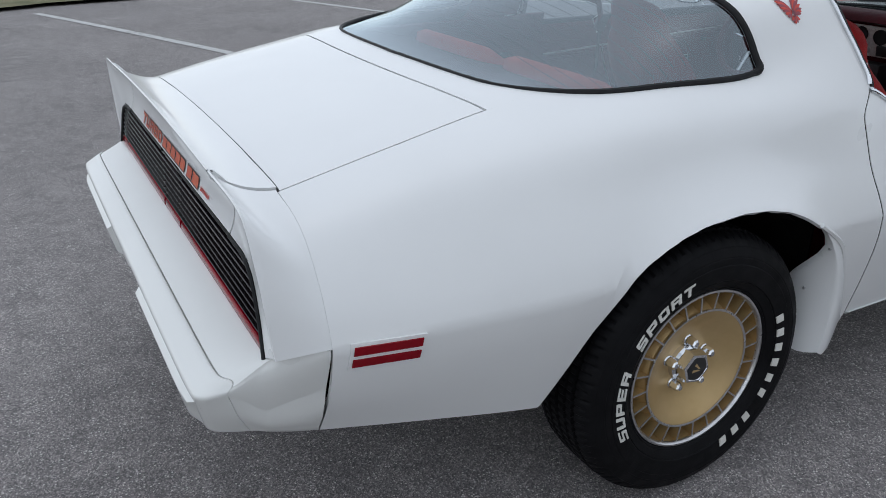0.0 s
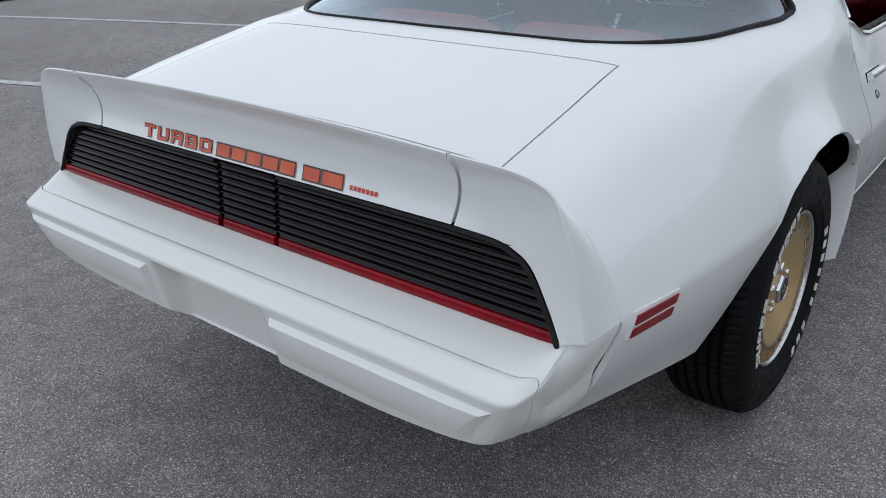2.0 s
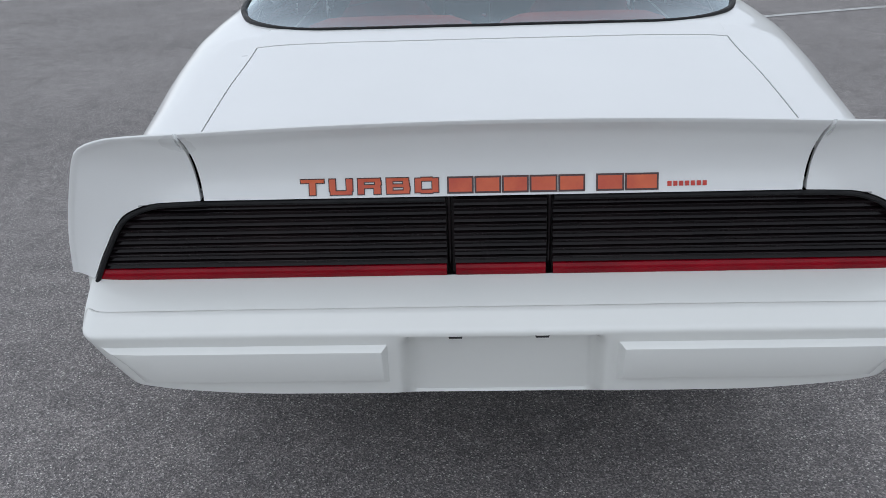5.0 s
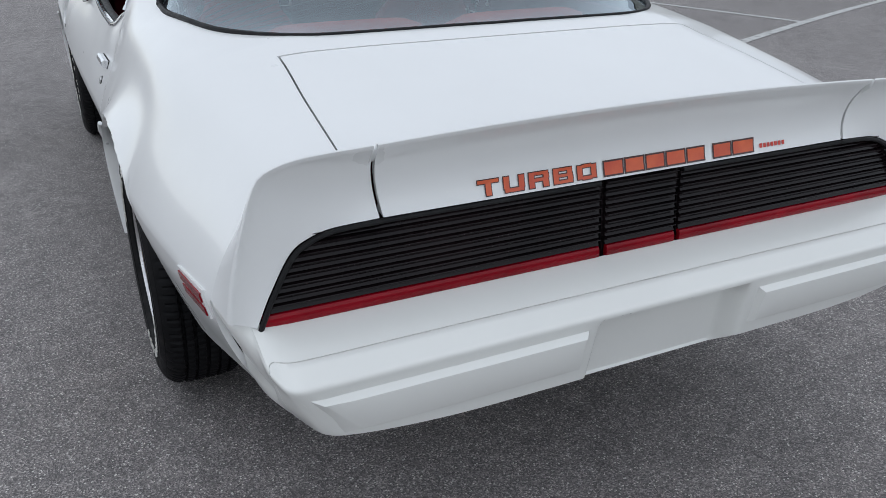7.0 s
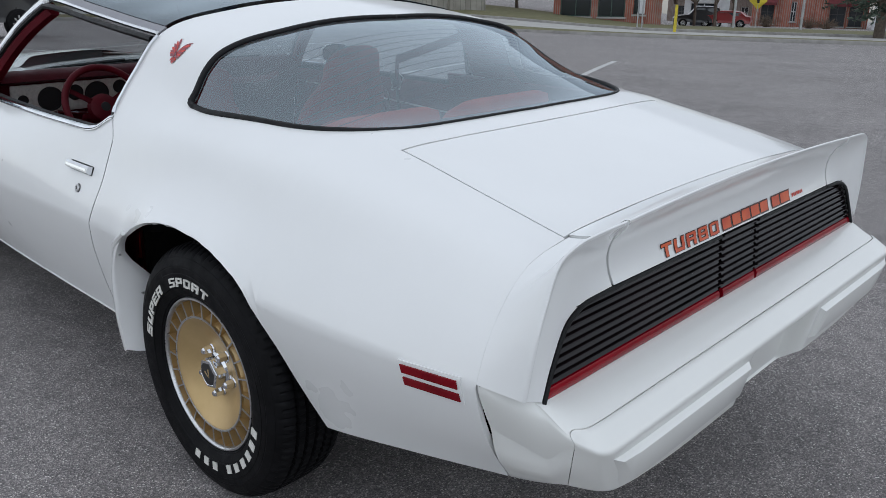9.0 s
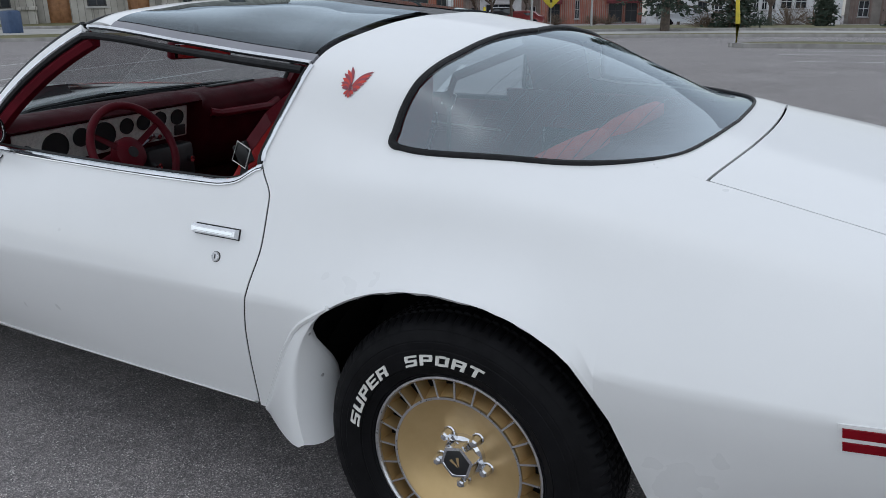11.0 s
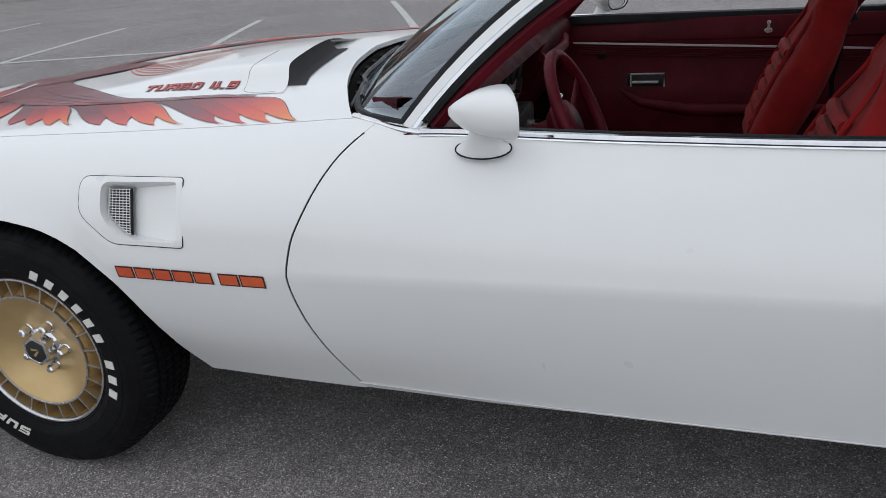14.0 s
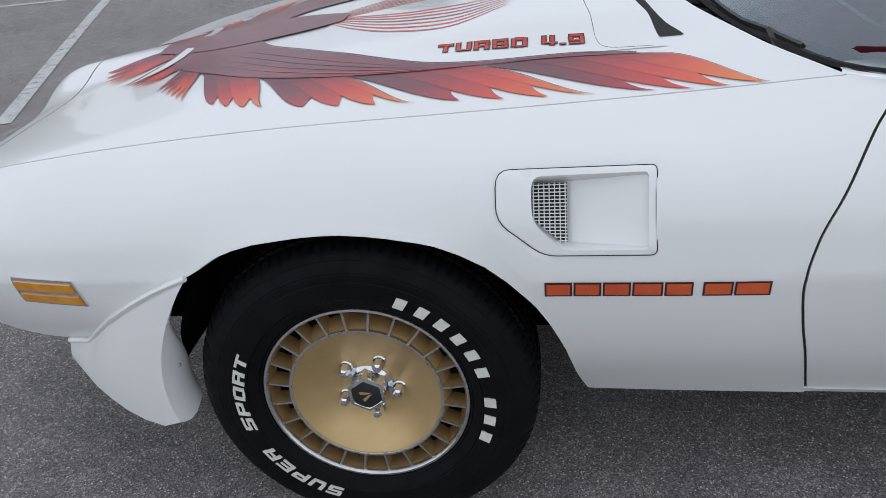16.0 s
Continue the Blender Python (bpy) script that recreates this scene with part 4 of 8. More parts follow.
def skin(x, s, lift=0.0):
    """The place on the skin at x and s (0 sill, 2 crease, 4 belt, 8 centre line), lifted off it by some metres."""
    c = section(x)
    f = float(np.clip(s * FINE, 0, 8 * FINE))
    k = min(int(f), 8 * FINE - 1)
    y, z = c[k] + (f - k) * (c[k + 1] - c[k])
    p = Vector((x, y, z))
    return p + skin_normal(x, s) * lift if lift else p


def skin_normal(x, s):
    a, b = skin(x, max(s - 0.12, 0)), skin(x, min(s + 0.12, 8))
    c, d = skin(x - 0.02, s), skin(x + 0.02, s)
    return (d - c).cross(b - a).normalized() * -1


def s_at(x, z):
    """The s at which the side of the section at x reaches the height z."""
    c = section(x)
    k = int(np.argmax(c[:, 1] >= z))
    if k == 0:
        return 0.0 if c[0, 1] >= z else 8.0
    return (k - 1 + (z - c[k - 1, 1]) / (c[k, 1] - c[k - 1, 1])) / FINE


def on_side(x, z, lift=0.0):
    return skin(x, s_at(x, z), lift)


def low_edge(x):
    """The height of the lower edge of the side panels, wheel arches included."""
    z = section(x)[0, 1]
    for arch in (REAR_ARCH, FRONT_ARCH):
        if arch[0][0] <= x <= arch[-1][0]:
            z = max(z, edge_x([(p[0], p[1]) for p in arch], x))
    return z


def s_low(x):
    return s_at(x, low_edge(x) + 1e-6)


DOOR_REAR = ((0.25, 0.616), (0.29, 0.611), (0.331, 0.602), (0.412, 0.586), (0.50, 0.570), (0.58, 0.553), (0.66, 0.533), (0.76, 0.511), (0.857, 0.513), (0.913, 0.547), (0.94, 0.559), (0.987, 0.545), (1.052, 0.523), (1.105, 0.504), (1.165, 0.488), (1.3, 0.48))
DOOR_FRONT = ((0.25, 1.886), (0.303, 1.901), (0.377, 1.922), (0.444, 1.940), (0.525, 1.961), (0.61, 1.973), (0.68, 1.960), (0.755, 1.925), (0.84, 1.873), (0.868, 1.845), (0.889, 1.818), (0.95, 1.79))


def mirror_rows(rows):
    return [[Vector((p[0], -p[1], p[2])) for p in row] for row in rows]


def both(bm, rows):
    add_grid(bm, rows, flip=True)
    add_grid(bm, mirror_rows(rows))


def spread(a, b, step, extra=()):
    n = max(2, int(math.ceil(abs(b - a) / step)) + 1)
    lo, hi = min(a, b), max(a, b)
    return sorted(set(np.round(np.linspace(lo, hi, n), 4)) | {round(e, 4) for e in extra if lo < e < hi})


def rise(a, top, j):
    """Row j of VROWS from a to top on the side, with a row on the crease."""
    b = max(2.0, a + (top - a) * 0.12)
    cut = 17
    return a + (b - a) * j / cut if j <= cut else b + (top - b) * (j - cut) / (VROWS - cut)


GAP = 0.0025
car = thing("car", "white 1980s two-door sports coupe with dark glass roof panels", "car")
ARCH_X = [p[0] for p in REAR_ARCH] + [-0.408, -0.404, -0.42, -0.19, -0.10, -0.01, 0.06, 0.09, 0.145, 0.19, 0.232, 0.264]
VROWS = 44

# body: quarter panels, sail panels and the rear band of the roof in one skin
FRONT_OF_WINDOW = ((5.0, 0.236), (5.5, 0.227), (5.9, 0.216), (6.4, 0.209), (7.0, 0.211), (7.4, 0.213), (7.7, 0.206), (8.0, 0.196))


def window_front(s):
    return edge_x(FRONT_OF_WINDOW, s)


bm = bmesh.new()
XT = 0.240
rows = []
for j in range(VROWS + 1):
    row = []
    for x in spread(-0.8846, XT, 0.025, ARCH_X):
        a = s_low(x)
        row.append(skin(x, rise(a, 4.985, j)))
    rows.append(row)
both(bm, rows)
us = [0.0] + [(x - XT) / (0.605 - XT) for x in (0.25, 0.264, 0.278, 0.294, 0.31, 0.326, 0.342, 0.358, 0.375, 0.39, 0.405, 0.418, 0.43, 0.445, 0.46, 0.475, 0.489, 0.50, 0.51, 0.522, 0.535, 0.545, 0.555, 0.566, 0.577, 0.59)] + [1.0]
rows = []
UPPER = [5 + 3 * k / 22 for k in range(0, 23)]
for j in range(VROWS + 1 + 22):
    row = []
    for u in us:
        if j <= VROWS:
            x = XT + u * 0.3
            for _ in range(6):
                a = s_low(x)
                s = rise(a, 4.985, j)
                x = XT + u * (edge_x(DOOR_REAR, skin(x, s).z) - GAP - XT)
        else:
            s = UPPER[j - VROWS]
            x0 = window_front(s)
            x = x0 + u * (edge_x(DOOR_REAR, min(skin(0.5, s).z, 1.165)) - 0.004 - x0)
        row.append(skin(x, s))
    rows.append(row)
both(bm, rows)
body = part("body", flange(weld(bm)), WHITE, car, "glossy white quarter panels and roof band")

# doors
def door_foot(x):
    return float(np.interp(x, (0.6, 1.0, 1.45, 1.9), (0.305, 0.304, 0.302, 0.3025)))


def sill_foot(x):
    return float(np.interp(x, (0.6, 1.0, 1.40, 1.55, 1.78, 1.9), (0.294, 0.293, 0.290, 0.286, 0.282, 0.280)))


for side, nm in ((1, "door"), (-1, "door")):
    bm = bmesh.new()
    rows = []
    for j in range(VROWS + 1):
        row = []
        for k in range(41):
            u = k / 40
            x = 0.55 + u * 1.3
            for _ in range(5):
                foot = s_at(x, door_foot(x))
                s = rise(foot, 3.97, j)
                z = skin(x, s).z
                x0, x1 = edge_x(DOOR_REAR, z) + GAP, edge_x(DOOR_FRONT, z) - GAP
                x = x0 + u * (x1 - x0)
            row.append(skin(x, s))
        rows.append(row)
    add_grid(bm, rows if side > 0 else mirror_rows(rows), flip=side > 0)
    door = part(nm, flange(weld(bm)), WHITE, car)
    if side > 0:
        door_left = door
    else:
        door_right = door

# black strips added in the door gaps, in place of the shade there
for door, side in ((door_left, 1), (door_right, -1)):
    for table, low, high, wide in ((DOOR_REAR, 0.306, 0.915, 0.0028), (DOOR_FRONT, 0.303, 0.880, 0.0022)):
        bm = bmesh.new()
        tube(bm, [Vector((1, side, 1)) * (on_side(edge_x(table, z), z) - Vector((0, 0.0032, 0))) for z in np.linspace(low, high, 60)], wide, 6)
        part("gap_seal", bm, SEAM, door, "black strip laid in the door gap to darken it")

for side in (1, -1):
    bm = bmesh.new()
    rows = []
    for x in np.linspace(0.622, 1.905, 48):
        a, b = door_foot(x) - 0.0022, sill_foot(x)
        rim = on_side(x, a)
        rows.append([(p.x, side * (p.y + out), p.z) for p, out in ((rim, -0.012), (rim, 0.0015), (on_side(x, a - 0.0012), 0.0035), (on_side(x, a - 0.0035), 0.0028), (on_side(x, a * 0.5 + b * 0.5), -0.001), (on_side(x, b), -0.002), (on_side(x, b), -0.03))])
    add_grid(bm, rows)
    bmesh.ops.recalc_face_normals(bm, faces=bm.faces)
    part("sill", bm, WHITE, car, "white sill edge under the door", angle=50)

# front fenders
FX = spread(2.06, 3.82, 0.04, [p[0] for p in FRONT_ARCH] + [2.31, 2.325, 2.345, 2.375, 2.39, 3.11, 3.133, 3.143, 3.147])
for side in (1, -1):
    bm = bmesh.new()
    rows = []
    for j in range(VROWS + 1):
        row = []
        for u in np.linspace(0, 1, 9)[:-1]:
            x = 1.95
            for _ in range(6):
                a = s_low(x)
                s = rise(a, 4.985, j)
                x0 = edge_x(DOOR_FRONT, skin(x, s).z) + GAP
                x = x0 + u * (2.06 - x0)
            row.append(skin(x, s))
        for x in FX:
            a = s_low(x)
            row.append(skin(x, rise(a, 4.985, j)))
        rows.append(row)
    add_grid(bm, rows if side > 0 else mirror_rows(rows), flip=side > 0)
    fender = part("front_fender", flange(weld(bm)), WHITE, car)
    if side > 0:
        fender_left = fender

# hood: bulged, its rear edge bowed towards the windscreen
def hood_rear(y):
    return pchip([0, 0.2, 0.4, 0.55, 0.66, 0.72], [2.105, 2.078, 2.02, 1.955, 1.900, 1.865], abs(y))


def beak(x, y):
    """The ridge that rises out of the hood towards the nose's point."""
    wide = min(max(0.16 - 0.24 * (x - 3.4), 0.07), 0.17)
    return pchip((1.0, 3.1, 3.2, 3.3, 3.4, 3.5, 3.6, 3.70, 3.75, 3.79, 3.82, 5.0), (0, 0, 0.003, 0.011, 0.024, 0.035, 0.046, 0.057, 0.048, 0.022, 0, 0), x) * math.exp(-(y / wide) ** 2)


def hood_bulge(x, y):
    """The low crown along the middle of the hood."""
    return beak(x, y) + 0.004 / (1 + math.exp((abs(y) - 0.47) / 0.02)) / (1 + math.exp((x - 3.0) / 0.08))


def scoop_height(x, y):
    """The raised air intake on the driver's half of the hood, open at its rear."""
    along = 1 / (1 + math.exp((x - 2.62) / 0.09))
    across = 1 / (1 + math.exp((y - 0.375 - 0.1 * min(max(2.6 - x, 0.0), 0.36)) / 0.011)) / (1 + math.exp((-0.04 - y) / 0.05))
    return 0.037 * along * across


HOOD_S = [5.015 + (8 - 5.015) * (k / 36) for k in range(37)]


def hood_place(u, s):
    x = 2.0 + u * 1.6
    for _ in range(6):
        y = skin(x, s).y
        x0, x1 = hood_rear(y), 3.60 + 0.06 * (y / 0.6) ** 2
        x = x0 + u * (x1 - x0)
    p = skin(x, s)
    p.z += hood_bulge(x, p.y)
    return p


def on_hood(x, y, lift=0.0):
    """A place on the hood above (x, y)."""
    c = section(x)
    k = int(np.argmax((c[:, 0] <= abs(y)) & (np.arange(len(c)) > 4 * FINE)))
    a, b = c[k - 1], c[k]
    f = (a[0] - abs(y)) / max(a[0] - b[0], 1e-6)
    return Vector((x, y, a[1] + f * (b[1] - a[1]) + hood_bulge(x, y) + lift))


bm = bmesh.new()
both(bm, [[hood_place(u, s) for u in np.linspace(0, 1, 48)] for s in HOOD_S])
hood = part("hood", flange(weld(bm)), WHITE, car, "white hood with a raised centre")
bm = bmesh.new()
rows = []
for s in HOOD_S:
    row = []
    for u in np.linspace(0, 1, 20):
        y = skin(3.60, s).y
        x0 = 3.604 + 0.06 * (y / 0.6) ** 2
        p = skin(x0 + u * (3.82 - x0), s)
        p.z += beak(p.x, p.y)
        row.append(p)
    rows.append(row)
both(bm, rows)
both(bm, [[Vector((3.82 + 0.03 * math.sin(math.pi * v), skin(3.82, s).y * 1.0, 0.43 + (skin(3.82, s).z - 0.43) * (1 - v))) for s in np.linspace(0, 8, 40)] for v in np.linspace(0, 1, 5)])
part("nose", weld(bm), WHITE, car)

# trunk lid, and the fixed deck strip under the rear window
def window_rear(s):
    """The bowed lower edge of the rear window."""
    return pchip([5.0, 5.03, 5.07, 5.2, 5.5, 5.86, 6.8, 8.0], [-0.190, -0.225, -0.252, -0.300, -0.326, -0.340, -0.358, -0.368], s)


def groove(y):
    return -0.414 - 0.034 * (1 - (y / 0.556) ** 2)


bm = bmesh.new()
rows = []
for s in np.linspace(5.012, 8, 22):
    row = []
    for u in np.linspace(0, 1, 20):
        x = -0.8795 + u * 0.4
        for _ in range(4):
            x = -0.8795 + u * (groove(skin(x, s).y) - 0.0036 + 0.8795)
        row.append(skin(x, s))
    rows.append(row)
both(bm, rows)
part("trunk_lid", flange(weld(bm)), WHITE, car)
bm = bmesh.new()
rows = []
for s in [4.985, 5.0, 5.015, 5.03, 5.05, 5.07, 5.12] + list(np.linspace(5.2, 8, 20)):
    row = []
    for u in np.linspace(0, 1, 8):
        x0 = groove(skin(-0.41, s).y) + 0.0025
        row.append(skin(x0 + u * (window_rear(max(s, 5.0)) + 0.002 - x0), s))
    rows.append(row)
both(bm, rows)
part("deck_strip", flange(weld(bm)), WHITE, car)

# dark inner skin that shows in the panel gaps
bm = bmesh.new()
for xa, xb, top in ((-0.87, 0.24, 4.95), (0.24, 0.48, 4.9), (0.48, 1.70, 3.85), (1.70, 3.80, 4.95)):
    rows = []
    for j in range(25):
        row = []
        for x in spread(xa, xb, 0.035, ARCH_X + [p[0] for p in FRONT_ARCH]):
            a = s_low(x) if xa != 0.48 else s_at(x, sill_foot(x) + 0.003)
            row.append(skin(x, a + (top - a) * j / 24, -0.011))
        rows.append(row)
    both(bm, rows)
gone = [f for f in bm.faces if 2.19 < f.calc_center_median().x < 2.49 and 0.62 < f.calc_center_median().z < 0.83]
bmesh.ops.delete(bm, geom=gone, context="FACES")
part("inner_shell", bm, SEAM, car)

# ---- rear end: spoiler, lamp grilles, bumper ----
LIP = ((-1.005, 0.57, 0.905), (-1.003, 0.685, 0.899), (-0.998, 0.750, 0.878), (-0.992, 0.783, 0.80), (-0.986, 0.808, 0.70), (-0.980, 0.818, 0.632))
LAMP_EDGE = ((-0.975, 0.551, 0.767), (-0.975, 0.632, 0.764), (-0.978, 0.693, 0.746), (-0.984, 0.745, 0.675), (-0.990, 0.774, 0.618))


def bezier(a, c, b, n):
    a, b, c = Vector(a), Vector(b), Vector(c)
    return [a * (1 - t) ** 2 + c * (2 * t * (1 - t)) + b * t * t for t in np.linspace(0, 1, n)]


def spoiler_column(base, lip, lamp, flare):
    """One outline from the deck over the lip and down to the lamps; flare 1: swept up, 0: flat."""
    base, lip, lamp = Vector(base), Vector(lip), Vector(lamp)
    mid = (base + lip) / 2
    bend = Vector((base.x * 0.35 + lip.x * 0.65, mid.y, base.z + 0.004)) * flare + mid * (1 - flare)
    out = bezier(base, bend, lip, 10)
    edge = (lamp - lip).normalized() * 0.007
    out += [lip + Vector((-0.003, 0, 0.0)) + edge * 0.3, lip + Vector((-0.003, 0, 0)) + edge]
    dip = lip.lerp(lamp, 0.48) + Vector((0.046 * flare + 0.004, 0, 0))
    out += bezier(lip + edge * 1.6, dip, lamp, 12)
    out += [lamp + Vector((0.012, 0, 0.001)), lamp + Vector((0.03, 0, 0.004))]
    return out


def spoiler_point(y):
    base = skin(-0.8813, 5.0 + 3 * (1 - min(abs(y) / 0.586, 1.0)))
    base.y = y
    lip = Vector((-1.005, y, 0.919 - 0.014 * (y / 0.565) ** 2))
    return base, lip, Vector((-0.975, y * 0.966, 0.767))


bm = bmesh.new()
add_grid(bm, [spoiler_column(*spoiler_point(y), 1.0) for y in np.linspace(-0.563, 0.563, 41)], flip=True)
spoiler = part("spoiler", flange(weld(bm), 0.01), WHITE, car, "white rear spoiler with a swept-up lip", angle=60)


def spoiler_back(y, z, lift=0.0):
    """A place on the rear face of the spoiler."""
    col = spoiler_column(*spoiler_point(y), 1.0)[12:]
    zs = [p.z for p in col][::-1]
    xs = [p.x for p in col][::-1]
    x = float(np.interp(z, zs, xs))
    return Vector((x - lift, y, z + lift * 0.15))


for side in (1, -1):
    n = 26
    lips, lamps = curve(LIP, n), curve(LAMP_EDGE, n)
    rows = []
    for k in range(n):
        w = k / (n - 1)
        base = on_side(-0.8849, 0.632 + (0.8425 - 0.632) * (1 - w) ** 0.8) if k else skin(-0.8849, 5.0)
        if k == 0:
            base.y = 0.57
        rows.append(spoiler_column(base, lips[k], lamps[k], max(0.0, 1 - 1.9 * w)))
    bm = bmesh.new()
    add_grid(bm, rows if side > 0 else mirror_rows(rows), flip=side > 0)
    part("spoiler_end", flange(weld(bm), 0.01), WHITE, car, angle=60)


def lamp_outer(z):
    pts = LAMP_EDGE[::-1]
    return float(np.interp(z, [p[2] for p in pts], [p[1] for p in pts])) - 0.004


def lamp_x(z):
    return -0.972 - (0.767 - z) * 0.10


def lamp_panel(name, y0, y1, label, slats=8):
    """A louvred smoked panel from y0 to y1 (None: the curved outer end)."""
    end = lambda z: lamp_outer(z) if y1 is None else y1
    bm = bmesh.new()
    zs = np.linspace(0.606, 0.764, 14)
    add_grid(bm, [[(lamp_x(z) + 0.012, y0 + (end(z) - y0) * k / 10, z) for k in range(11)] for z in zs])
    back = part(name, bm, SMOKE, car, label)
    pitch = (0.762 - 0.634) / slats
    for k in range(slats):
        z = 0.761 - k * pitch
        prof = ((0.010, 0.0), (-0.0030, -0.0004), (-0.0044, -0.0014), (-0.0030, -0.0026), (0.0035, -0.0052), (0.0042, -0.0090), (0.0010, -0.0138), (0.010, -0.0146))
        bm = bmesh.new()
        ys = np.linspace(y0 + 0.001, end(z - 0.010) - 0.004, 7)
        rows = [[(lamp_x(z) + px, y, z + pz) for px, pz in prof] for y in ys]
        vs = add_grid(bm, rows, close=True)
        bm.faces.new(vs[0])
        bm.faces.new(vs[-1][::-1])
        bmesh.ops.recalc_face_normals(bm, faces=bm.faces)
        part("slat", bm, SMOKE, back, angle=25)
    bm = bmesh.new()
    ys = np.linspace(y0 + 0.002, end(0.618) - 0.006, 9)
    prof = ((0.010, 0.6335), (0.002, 0.6325), (-0.0005, 0.628), (-0.0015, 0.615), (0.001, 0.6115), (0.010, 0.611))
    rows = [[(lamp_x(0.62) + px, y, pz) for px, pz in prof] for y in ys]
    vs = add_grid(bm, rows, close=True)
    bm.faces.new(vs[0])
    bm.faces.new(vs[-1][::-1])
    bmesh.ops.recalc_face_normals(bm, faces=bm.faces)
    part("red_strip", bm, RED_LENS, back, "red lamp strip")
    return back


def flip_y(ob):
    """The mirrored twin of a part, with its sub-parts."""
    made = {}
    for o in (ob, *ob.children_recursive):
        me = o.data.copy()
        bm = bmesh.new()
        bm.from_mesh(me)
        for v in bm.verts:
            v.co.y = -v.co.y
        bmesh.ops.reverse_faces(bm, faces=bm.faces)
        bm.to_mesh(me)
        bm.free()
        twin = new(o.name, me)
        twin.parent = made.get(o.parent, o.parent)
        if "label" in o:
            twin["label"] = o["label"]
        made[o] = twin
    return made[ob]


def lamp_gasket(back):
    bm = bmesh.new()
    line = [Vector((lamp_x(0.764) - 0.001, y, 0.7605)) for y in np.linspace(0.10, 0.55, 10)]
    line += [Vector((p.x - 0.001, p.y - 0.005, p.z - 0.0055)) for p in curve(LAMP_EDGE, 22)]
    tube(bm, line, 0.0048, 8)
    part("gasket", bm, RUBBER, back, "black gasket round the lamp")


lamp_left = lamp_panel("tail_light", 0.098, None, "smoked black louvred tail light with a red strip")
lamp_gasket(lamp_left)
flip_y(lamp_left)
lamp_panel("filler_door", -0.088, 0.088, "black louvred fuel filler door between the tail lights", 8)
bm = bmesh.new()
box(bm, -0.955, -0.93, -0.72, 0.72, 0.590, 0.765)
part("lamp_housing", bm, BLACK_TRIM, car)
for y in (-0.093, 0.093):
    bm = bmesh.new()
    box(bm, -0.966, -0.955, y - 0.0035, y + 0.0035, 0.614, 0.763, 0.002)
    part("lamp_divider", bm, SMOKE, car)

# bumper: three lines across it (back of the shelf, outer edge, foot), from the middle to the seam with the body
SHELF_BACK = ((-0.985, 0.0, 0.612), (-0.985, 0.40, 0.612), (-0.985, 0.64, 0.612), (-0.985, 0.715, 0.613), (-0.985, 0.742, 0.615), (-0.982, 0.765, 0.619), (-0.965, 0.787, 0.624), (-0.93, 0.808, 0.627), (-0.8870, 0.824, 0.630))
OUTER_EDGE = ((-1.122, 0.0, 0.568), (-1.122, 0.40, 0.568), (-1.121, 0.66, 0.566), (-1.117, 0.742, 0.564), (-1.104, 0.763, 0.563), (-1.065, 0.777, 0.570), (-1.02, 0.792, 0.583), (-0.96, 0.811, 0.600), (-0.8870, 0.829, 0.622))
FOOT = ((-1.092, 0.0, 0.419), (-1.092, 0.40, 0.420), (-1.092, 0.60, 0.432), (-1.090, 0.672, 0.442), (-1.080, 0.698, 0.445), (-1.018, 0.719, 0.437), (-0.98, 0.722, 0.424), (-0.94, 0.722, 0.410), (-0.8870, 0.722, 0.395))


def along_line(line, u):
    return Vector([pchip(range(9), [p[c] for p in line], u) for c in range(3)])


def bumper_column(u):
    a, c, f = (along_line(line, u) for line in (SHELF_BACK, OUTER_EDGE, FOOT))
    y = c.y
    side = float(np.clip((u - 3.6) / 1.8, 0, 1))
    plate = 1 / (1 + math.exp((y - 0.172) / 0.004))
    r = 0.012 + 0.085 * smooth((u - 5.0) / 1.2)
    ra, rf = min(r / max((a - c).length, 1e-4), 0.85), min(r / (f - c).length, 0.58)
    bent = min(max(u - 4.0, 0.0), 1.0)
    kg = 0.61 + 0.28 * (1 - math.sqrt(1 - bent * bent))
    corner = abs(u - 5.0) < 0.012
    n = Vector((-1, 0, 0)).lerp(Vector((-0.25, 0.97, 0)), side).normalized()
    sunk = Vector((0, 0, 0.006)) + n * 0.004
    out = []
    for k, step in ((0.0, 0), (kg * 0.33, 0), (kg * 0.66, 0), (kg * 0.92, 0), (kg, 0), (kg + 0.008, -0.008), (kg + 0.020, -0.008), (kg + 0.027, 0.0025), (kg + (1 - kg) * 0.12 + 0.008, 0.0045), (kg + (1 - kg) * 0.34, 0.0035)):
        k = min(k, 1 - ra - 0.01)
        p = a.lerp(c, k) + Vector((0, 0, 0.004 * math.sin(math.pi * k)))
        if corner and k > kg + 0.005:
            p -= sunk
        elif u < 5.0:
            p.z += step if step < 0 else step * (1 - smooth((u - 4.4) / 0.5))
        out.append(p)
    out += [p - sunk if corner else p for p in bezier(c.lerp(a, ra), c, c.lerp(f, rf), 7)]
    for k in (0.16, 0.2, 0.3, 0.45, 0.6, 0.75, 0.88, 0.95, 1.0):
        q = max(k, rf + 0.01)
        p = c.lerp(f, q) + n * ((0.010 + 0.007 * smooth((u - 5.5) / 2.5)) * math.sin(math.pi * (q - rf) / (1 - rf)) ** 2 * side)
        p.x += 0.052 * plate * min(max(k - 0.1, 0) / 0.1, 1)
        p.z -= 0.026 * plate * k
        if corner:
            p -= n * 0.007
        out.append(p)
    out += [f + Vector((0.008 + 0.04 * plate, -0.006 * side, -0.005 - 0.026 * plate)), f + Vector((0.05, -0.03 * side, -0.004 - 0.026 * plate)), f + Vector((0.10, -0.06 * side, 0.0))]
    return out


